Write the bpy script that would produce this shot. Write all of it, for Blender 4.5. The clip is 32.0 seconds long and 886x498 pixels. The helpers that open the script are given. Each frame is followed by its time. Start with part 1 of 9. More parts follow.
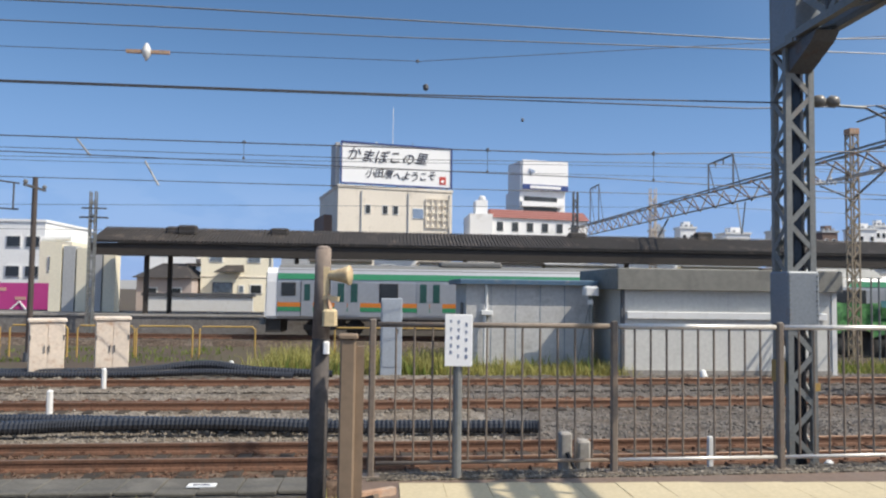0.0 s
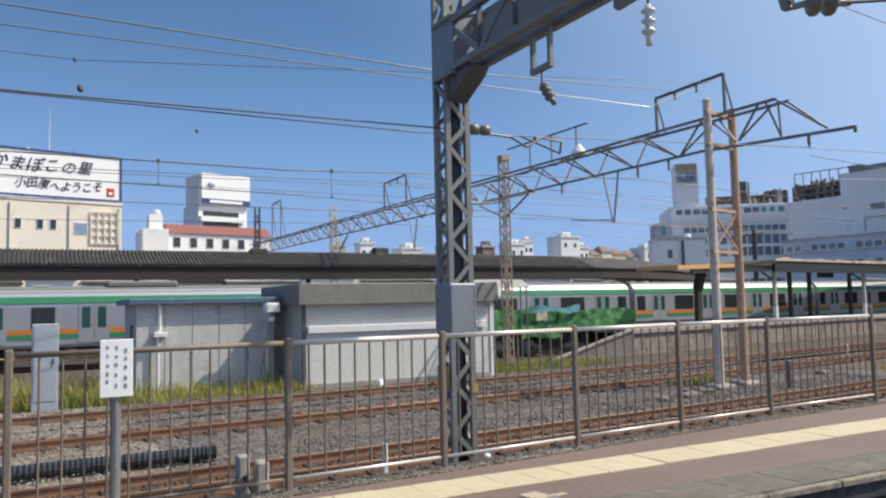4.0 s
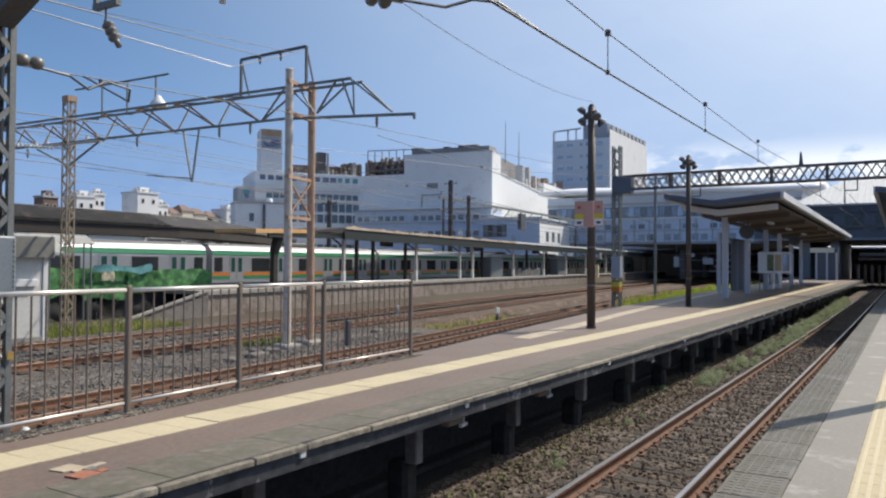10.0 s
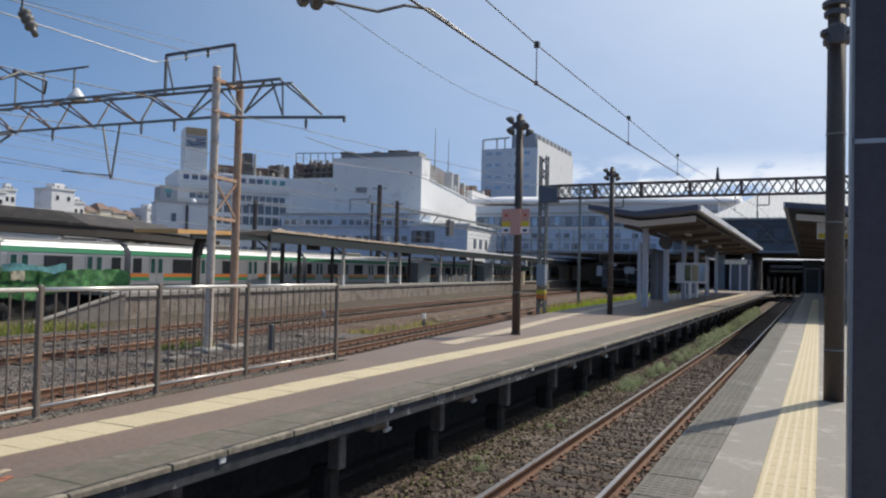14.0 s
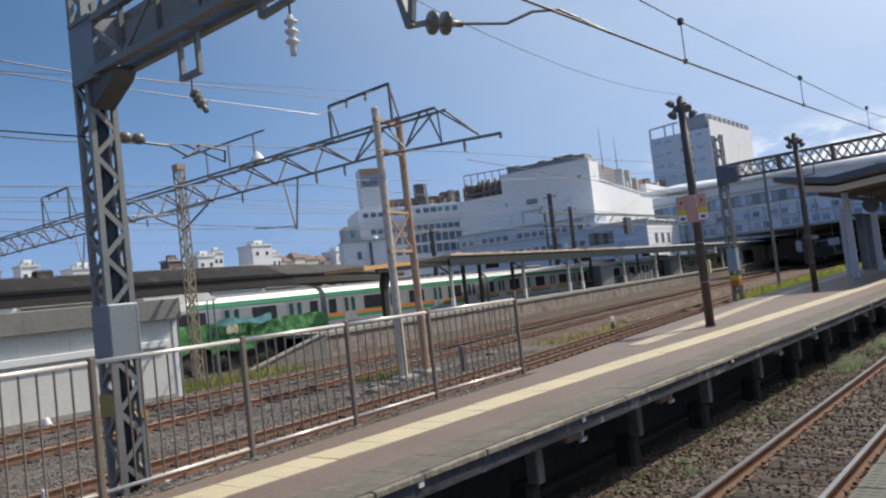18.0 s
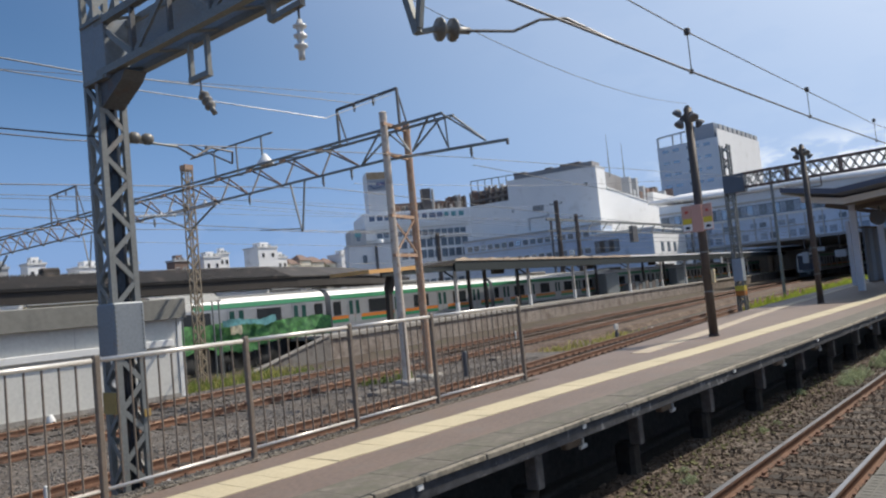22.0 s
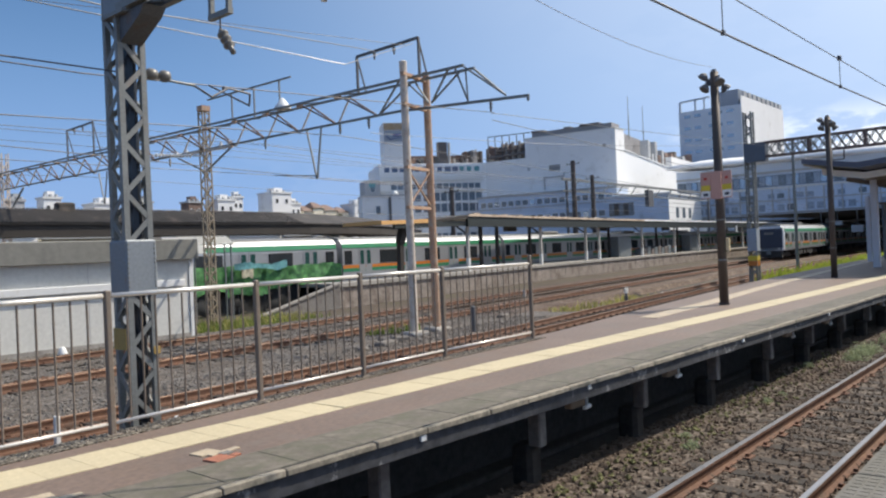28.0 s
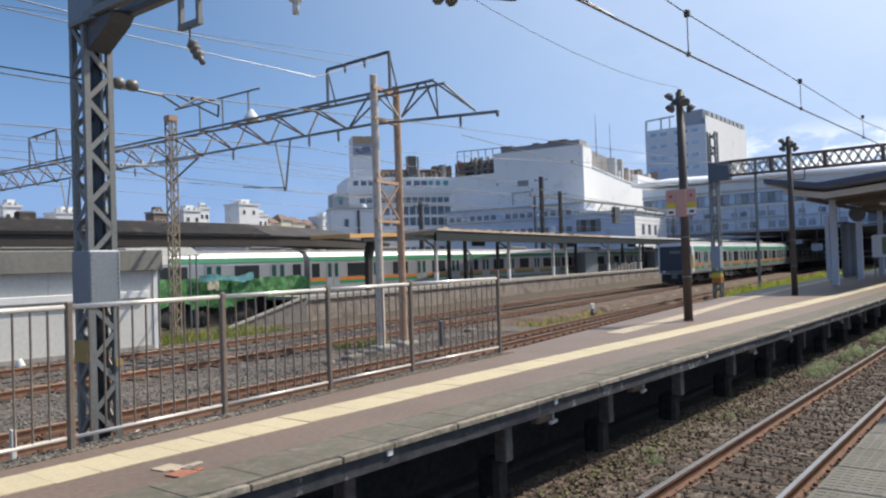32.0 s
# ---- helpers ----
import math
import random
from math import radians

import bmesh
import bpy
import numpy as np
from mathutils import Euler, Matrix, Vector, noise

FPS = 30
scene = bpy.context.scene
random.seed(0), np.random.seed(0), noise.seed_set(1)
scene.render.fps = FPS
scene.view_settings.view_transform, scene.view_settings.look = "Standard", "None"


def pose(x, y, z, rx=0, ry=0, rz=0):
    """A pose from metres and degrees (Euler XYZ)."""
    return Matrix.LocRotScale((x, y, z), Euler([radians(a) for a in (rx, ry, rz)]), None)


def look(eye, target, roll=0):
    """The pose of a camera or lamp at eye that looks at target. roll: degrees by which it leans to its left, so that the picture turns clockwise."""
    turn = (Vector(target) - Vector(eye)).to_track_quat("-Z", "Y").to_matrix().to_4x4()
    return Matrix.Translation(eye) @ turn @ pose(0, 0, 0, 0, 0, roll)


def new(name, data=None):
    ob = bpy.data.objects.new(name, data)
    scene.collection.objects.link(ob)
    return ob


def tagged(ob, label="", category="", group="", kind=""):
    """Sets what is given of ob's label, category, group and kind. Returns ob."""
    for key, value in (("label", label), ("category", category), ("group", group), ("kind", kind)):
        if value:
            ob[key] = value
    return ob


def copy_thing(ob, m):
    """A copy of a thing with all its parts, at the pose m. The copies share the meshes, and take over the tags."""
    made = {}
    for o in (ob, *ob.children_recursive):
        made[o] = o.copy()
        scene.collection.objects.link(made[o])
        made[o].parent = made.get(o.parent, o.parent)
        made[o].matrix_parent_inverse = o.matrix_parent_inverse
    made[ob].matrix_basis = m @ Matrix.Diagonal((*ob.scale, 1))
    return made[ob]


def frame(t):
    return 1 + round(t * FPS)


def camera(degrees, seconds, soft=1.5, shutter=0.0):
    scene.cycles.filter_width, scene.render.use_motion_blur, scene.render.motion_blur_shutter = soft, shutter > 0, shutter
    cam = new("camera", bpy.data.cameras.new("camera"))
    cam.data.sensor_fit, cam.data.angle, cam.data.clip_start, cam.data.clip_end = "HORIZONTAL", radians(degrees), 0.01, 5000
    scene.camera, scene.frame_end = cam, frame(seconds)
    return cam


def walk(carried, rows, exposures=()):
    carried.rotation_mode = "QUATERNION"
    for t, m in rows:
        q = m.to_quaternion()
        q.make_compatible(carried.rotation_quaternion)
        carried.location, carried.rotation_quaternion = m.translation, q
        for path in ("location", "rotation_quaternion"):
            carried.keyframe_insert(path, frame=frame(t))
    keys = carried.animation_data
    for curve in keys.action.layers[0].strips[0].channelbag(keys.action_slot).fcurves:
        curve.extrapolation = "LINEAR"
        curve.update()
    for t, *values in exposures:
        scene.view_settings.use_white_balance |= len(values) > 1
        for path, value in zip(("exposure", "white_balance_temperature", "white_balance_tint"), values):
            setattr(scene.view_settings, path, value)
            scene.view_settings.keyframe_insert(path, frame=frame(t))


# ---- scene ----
cam = camera(60.34, 32.0, soft=2.2)
# seconds, x, y, z, yaw, pitch, roll
PATH = [
    (0.0, -0.243, 0.109, 1.506, -4.94, 3.12, -0.76),  (0.5, -0.238, 0.08, 1.51, -11.52, 1.32, -0.17),  (1.0, -0.227, 0.069, 1.518, -15.05, 1.21, -0.67),
    (1.5, -0.201, 0.079, 1.521, -19.16, 2.06, -1.23),  (2.0, -0.185, 0.103, 1.516, -16.71, 3.12, -0.49),  (2.5, -0.168, 0.183, 1.514, -12.62, 2.3, 3.04),
    (3.0, -0.177, 0.254, 1.517, -15.41, 3.31, 4.84),  (3.5, -0.141, 0.246, 1.513, -21.96, 1.34, 2.56),  (4.0, -0.137, 0.161, 1.515, -28.32, 4.19, 1.3),
    (4.5, -0.12, 0.134, 1.518, -31.23, 3.03, -1.23),  (6.5, -0.017, 0.118, 1.516, -45.59, 0.93, -1.17),  (7.0, -0.01, 0.102, 1.519, -48.29, 0.07, -1.55),
    (7.5, 0.004, 0.104, 1.521, -51.57, 0.06, -1.38),  (8.0, 0.008, 0.098, 1.515, -53.16, 0.03, -1.01),  (8.5, 0.008, 0.094, 1.515, -54.21, -0.16, -1.32),
    (9.0, 0.01, 0.09, 1.518, -54.86, 0.47, -1.88),  (9.5, -0.013, 0.052, 1.515, -56.68, 1.5, -0.78),  (10.0, -0.01, 0.032, 1.511, -59.09, 1.08, -0.36),
    (10.5, 0.001, 0.034, 1.518, -60.85, 1.5, -0.29),  (11.0, 0.014, 0.034, 1.516, -61.61, 1.36, -0.28),  (11.5, 0.011, 0.038, 1.516, -62.46, 1.2, -0.78),
    (12.0, 0.014, 0.04, 1.514, -62.84, 1.03, -0.54),  (12.5, -0.0, 0.028, 1.508, -64.15, 1.58, -0.64),  (13.0, -0.012, 0.031, 1.505, -63.92, 1.93, -0.66),
    (13.5, -0.021, 0.028, 1.502, -64.15, 2.14, -0.99),  (14.0, -0.025, 0.019, 1.503, -64.53, 1.58, -1.35),  (14.5, -0.028, 0.017, 1.498, -65.81, 1.18, -1.42),
    (16.5, -0.06, 0.011, 1.524, -63.72, 2.4, 1.75),  (17.0, 0.011, -0.019, 1.49, -55.32, 3.88, 2.34),  (17.5, 0.056, -0.062, 1.487, -50.76, 2.31, 5.14),
    (18.0, 0.082, -0.072, 1.498, -50.81, 3.12, 6.56),  (18.5, 0.08, -0.088, 1.499, -52.46, 2.95, 5.7),  (19.0, 0.069, -0.1, 1.492, -51.43, 3.42, 5.6),
    (19.5, 0.072, -0.108, 1.494, -52.29, 3.27, 5.28),  (20.0, 0.057, -0.118, 1.493, -51.36, 4.37, 6.55),  (20.5, 0.049, -0.129, 1.491, -51.14, 5.03, 6.27),
    (21.0, 0.037, -0.137, 1.488, -50.03, 4.38, 7.0),  (21.5, 0.042, -0.133, 1.494, -48.91, 4.4, 6.08),  (22.0, 0.059, -0.116, 1.492, -50.44, 3.53, 5.52),
    (22.5, 0.074, -0.099, 1.493, -51.27, 3.26, 5.27),  (23.0, 0.077, -0.088, 1.494, -51.16, 3.35, 4.51),  (23.5, 0.068, -0.095, 1.482, -52.08, 3.2, 4.34),
    (24.0, 0.081, -0.1, 1.484, -54.57, 3.64, 3.74),  (24.5, 0.074, -0.117, 1.486, -54.84, 3.33, 3.51),  (25.0, 0.088, -0.115, 1.483, -54.96, 2.92, 2.0),
    (25.5, 0.082, -0.09, 1.468, -55.02, 0.72, -1.45),  (27.5, 0.1, -0.059, 1.486, -49.4, -0.99, 1.74),  (28.0, 0.1, -0.063, 1.484, -49.61, 0.17, 2.54),
    (28.5, 0.102, -0.055, 1.493, -48.85, -0.14, 2.17),  (29.0, 0.097, -0.049, 1.485, -50.13, 0.25, 2.17),  (29.5, 0.084, -0.063, 1.486, -49.95, 0.4, 2.3),
    (30.0, 0.084, -0.048, 1.487, -50.15, 0.5, 2.16),  (30.5, 0.079, -0.051, 1.488, -50.46, 0.77, 2.05),  (31.0, 0.074, -0.054, 1.485, -50.65, 0.98, 2.0),
    (31.5, 0.078, -0.06, 1.48, -51.13, 1.29, 2.08),  (32.0, 0.086, -0.067, 1.486, -52.01, 1.13, 1.92),
]
walk(cam, [(t, pose(x, y, z, 90 + p, r, yw)) for t, x, y, z, yw, p, r in PATH],
     [(0, -0.02), (3, -0.02), (7, -0.03), (9, -0.09), (10, -0.16), (13, -0.33), (14.5, -0.35), (16.5, -0.40), (17, -0.37), (18, -0.21), (20, -0.15), (22, -0.22), (24, -0.22), (25, -0.16), (28, 0.0), (32, -0.01)])

# ---- sky and sun ----
SUN_DIR = Vector((0.906, -0.423, 0.0)).normalized()
SUN_EL = radians(49)
world = bpy.data.worlds.new("world")
scene.world = world
world.use_nodes = True
wt = world.node_tree
wt.nodes.clear()
w_out = wt.nodes.new("ShaderNodeOutputWorld")
w_bg = wt.nodes.new("ShaderNodeBackground")
w_sky = wt.nodes.new("ShaderNodeTexSky")
w_sky.sky_type = "NISHITA"
w_sky.sun_disc = False
w_sky.sun_elevation = SUN_EL
w_sky.sun_rotation = math.atan2(SUN_DIR.x, SUN_DIR.y)
w_sky.air_density = 1.0
w_sky.dust_density = 0.35
w_sky.ozone_density = 3.0
w_hue = wt.nodes.new("ShaderNodeHueSaturation")
w_hue.inputs["Saturation"].default_value = 1.18
wt.links.new(w_sky.outputs["Color"], w_hue.inputs["Color"])
# bright haze on the sun's side of the sky
SUN_VEC = Vector((SUN_DIR.x * math.cos(SUN_EL), SUN_DIR.y * math.cos(SUN_EL), math.sin(SUN_EL)))
w_tc = wt.nodes.new("ShaderNodeTexCoord")
w_dot = wt.nodes.new("ShaderNodeVectorMath")
w_dot.operation = "DOT_PRODUCT"
w_dot.inputs[1].default_value = SUN_VEC
wt.links.new(w_tc.outputs["Generated"], w_dot.inputs[0])


def sky_range(value, a, b, lo, hi):
    n = wt.nodes.new("ShaderNodeMapRange")
    n.interpolation_type = "SMOOTHSTEP"
    for k, v in ((1, a), (2, b), (3, lo), (4, hi)):
        n.inputs[k].default_value = v
    wt.links.new(value, n.inputs[0])
    return n.outputs[0]


def sky_mix(fac, a, colour):
    n = wt.nodes.new("ShaderNodeMix")
    n.data_type = "RGBA"
    wt.links.new(fac, n.inputs[0])
    wt.links.new(a, n.inputs[6])
    n.inputs[7].default_value = (*colour, 1.0)
    return n.outputs[2]


w_sep = wt.nodes.new("ShaderNodeSeparateXYZ")
wt.links.new(w_tc.outputs["Generated"], w_sep.inputs[0])
w_blue = sky_mix(sky_range(w_sep.outputs["Z"], 0.0, 0.36, 0.85, 0.1), w_hue.outputs["Color"], (2.4, 4.05, 8.0))
w_haze = sky_mix(sky_range(w_dot.outputs["Value"], 0.2, 1.0, 0.0, 0.95), w_blue, (7.0, 8.3, 10.6))
w_haze = sky_mix(sky_range(w_dot.outputs["Value"], 0.66, 0.98, 0.0, 0.9), w_haze, (10.5, 11.2, 12.2))
# fair-weather cumulus low on that side, faint wisps elsewhere
w_map = wt.nodes.new("ShaderNodeMapping")
w_map.inputs["Location"].default_value = (0.35, 0.1, 0.0)
w_map.inputs["Scale"].default_value = (1.0, 1.0, 2.6)
wt.links.new(w_tc.outputs["Generated"], w_map.inputs["Vector"])
w_no = wt.nodes.new("ShaderNodeTexNoise")
w_no.inputs["Scale"].default_value = 8.5
w_no.inputs["Detail"].default_value = 8.0
w_no.inputs["Roughness"].default_value = 0.56
wt.links.new(w_map.outputs["Vector"], w_no.inputs["Vector"])
w_low = wt.nodes.new("ShaderNodeMath")
w_low.operation = "MULTIPLY"
wt.links.new(sky_range(w_sep.outputs["Z"], 0.10, 0.16, 1.0, 0.02), w_low.inputs[0])
wt.links.new(sky_range(w_dot.outputs["Value"], 0.48, 0.64, 0.03, 1.0), w_low.inputs[1])
w_fac = wt.nodes.new("ShaderNodeMath")
w_fac.operation = "MULTIPLY"
wt.links.new(sky_range(w_no.outputs["Fac"], 0.44, 0.54, 0.0, 0.95), w_fac.inputs[0])
wt.links.new(w_low.outputs[0], w_fac.inputs[1])
w_all = sky_mix(w_fac.outputs[0], w_haze, (13.0, 13.2, 13.5))
wt.links.new(w_all, w_bg.inputs["Color"])
w_bg.inputs["Strength"].default_value = 0.106
wt.links.new(w_bg.outputs["Background"], w_out.inputs["Surface"])
sun_data = bpy.data.lights.new("sun", "SUN")
sun_data.energy = 5.0
sun_data.angle = radians(0.53)
sun_data.color = (1.0, 0.91, 0.78)
sun = new("sun", sun_data)
sun_vec = Vector((SUN_DIR.x * math.cos(SUN_EL), SUN_DIR.y * math.cos(SUN_EL), math.sin(SUN_EL)))
sun.matrix_world = look(sun_vec * 200, (0, 0, 0))

# ---- materials ----
def nodes_of(name):
    m = bpy.data.materials.new(name)
    m.use_nodes = True
    nt = m.node_tree
    return m, nt, nt.nodes["Principled BSDF"]


def noise_node(nt, scale, detail=4.0, rough=0.6, vector=None):
    n = nt.nodes.new("ShaderNodeTexNoise")
    n.inputs["Scale"].default_value = scale
    n.inputs["Detail"].default_value = detail
    n.inputs["Roughness"].default_value = rough
    if vector is not None:
        nt.links.new(vector, n.inputs["Vector"])
    return n


def ramp_node(nt, fac, stops):
    r = nt.nodes.new("ShaderNodeValToRGB")
    e = r.color_ramp.elements
    while len(e) < len(stops):
        e.new(0.5)
    for el, (p, c) in zip(e, stops):
        el.position = p
        el.color = (*c, 1.0)
    nt.links.new(fac, r.inputs["Fac"])
    return r


def mix_node(nt, fac, a, b, blend="MIX"):
    m = nt.nodes.new("ShaderNodeMix")
    m.data_type = "RGBA"
    m.blend_type = blend
    if isinstance(fac, (int, float)):
        m.inputs[0].default_value = fac
    else:
        nt.links.new(fac, m.inputs[0])
    for k, v in ((6, a), (7, b)):
        if isinstance(v, tuple):
            m.inputs[k].default_value = (*v, 1.0)
        else:
            nt.links.new(v, m.inputs[k])
    return m.outputs[2]


def surface(name, color, rough=0.6, metal=0.0, fine=30.0, coarse=1.5, vary=0.18, stain=None, stain_amount=0.5, bump=0.15, per_object=0.0):
    """A worn surface: the base colour varied at two scales, stained in patches, with fine relief."""
    m, nt, b = nodes_of(name)
    tc = nt.nodes.new("ShaderNodeTexCoord")
    geo = nt.nodes.new("ShaderNodeNewGeometry")
    vec = geo.outputs["Position"]
    n1 = noise_node(nt, fine, 3.0, 0.65, tc.outputs["Object"])
    n2 = noise_node(nt, coarse, 4.0, 0.6, vec)
    dark = tuple(c * (1 - vary) for c in color)
    light = tuple(min(1.0, c * (1 + vary)) for c in color)
    r1 = ramp_node(nt, n1.outputs["Fac"], [(0.3, dark), (0.7, light)])
    r2 = ramp_node(nt, n2.outputs["Fac"], [(0.3, (1 - vary,) * 3), (0.7, (1.0,) * 3)])
    col = mix_node(nt, 1.0, r1.outputs["Color"], r2.outputs["Color"], "MULTIPLY")
    if stain:
        n3 = noise_node(nt, coarse * 2.3, 6.0, 0.7, vec)
        r3 = ramp_node(nt, n3.outputs["Fac"], [(0.62 - 0.25 * stain_amount, (0, 0, 0)), (0.78 - 0.2 * stain_amount, (1, 1, 1))])
        col = mix_node(nt, r3.outputs["Color"], col, stain)
    if per_object:
        oi = nt.nodes.new("ShaderNodeObjectInfo")
        r4 = ramp_node(nt, oi.outputs["Random"], [(0.0, (1 - per_object,) * 3), (1.0, (1.0,) * 3)])
        col = mix_node(nt, 1.0, col, r4.outputs["Color"], "MULTIPLY")
    nt.links.new(col, b.inputs["Base Color"])
    b.inputs["Roughness"].default_value = rough
    b.inputs["Metallic"].default_value = metal
    if bump:
        bp = nt.nodes.new("ShaderNodeBump")
        bp.inputs["Strength"].default_value = bump
        bp.inputs["Distance"].default_value = 0.01
        nt.links.new(n1.outputs["Fac"], bp.inputs["Height"])
        nt.links.new(bp.outputs["Normal"], b.inputs["Normal"])
    return m


def gravel(name, tones, size=14.0, bump=0.9):
    """Crushed stone: cells of their own tone, with relief."""
    m, nt, b = nodes_of(name)
    geo = nt.nodes.new("ShaderNodeNewGeometry")
    vo = nt.nodes.new("ShaderNodeTexVoronoi")
    vo.inputs["Scale"].default_value = size
    nt.links.new(geo.outputs["Position"], vo.inputs["Vector"])
    sep = nt.nodes.new("ShaderNodeSeparateColor")
    nt.links.new(vo.outputs["Color"], sep.inputs["Color"])
    r = ramp_node(nt, sep.outputs["Red"], [(0.0, tones[0]), (0.5, tones[1]), (1.0, tones[2])])
    n2 = noise_node(nt, 0.7, 5.0, 0.6, geo.outputs["Position"])
    r2 = ramp_node(nt, n2.outputs["Fac"], [(0.35, tones[3]), (0.65, (1, 1, 1))])
    col = mix_node(nt, 1.0, r.outputs["Color"], r2.outputs["Color"], "MULTIPLY")
    nt.links.new(col, b.inputs["Base Color"])
    b.inputs["Roughness"].default_value = 0.9
    bp = nt.nodes.new("ShaderNodeBump")
    bp.inputs["Strength"].default_value = bump
    bp.inputs["Distance"].default_value = 0.04
    bp.invert = True
    nt.links.new(vo.outputs["Distance"], bp.inputs["Height"])
    nt.links.new(bp.outputs["Normal"], b.inputs["Normal"])
    return m


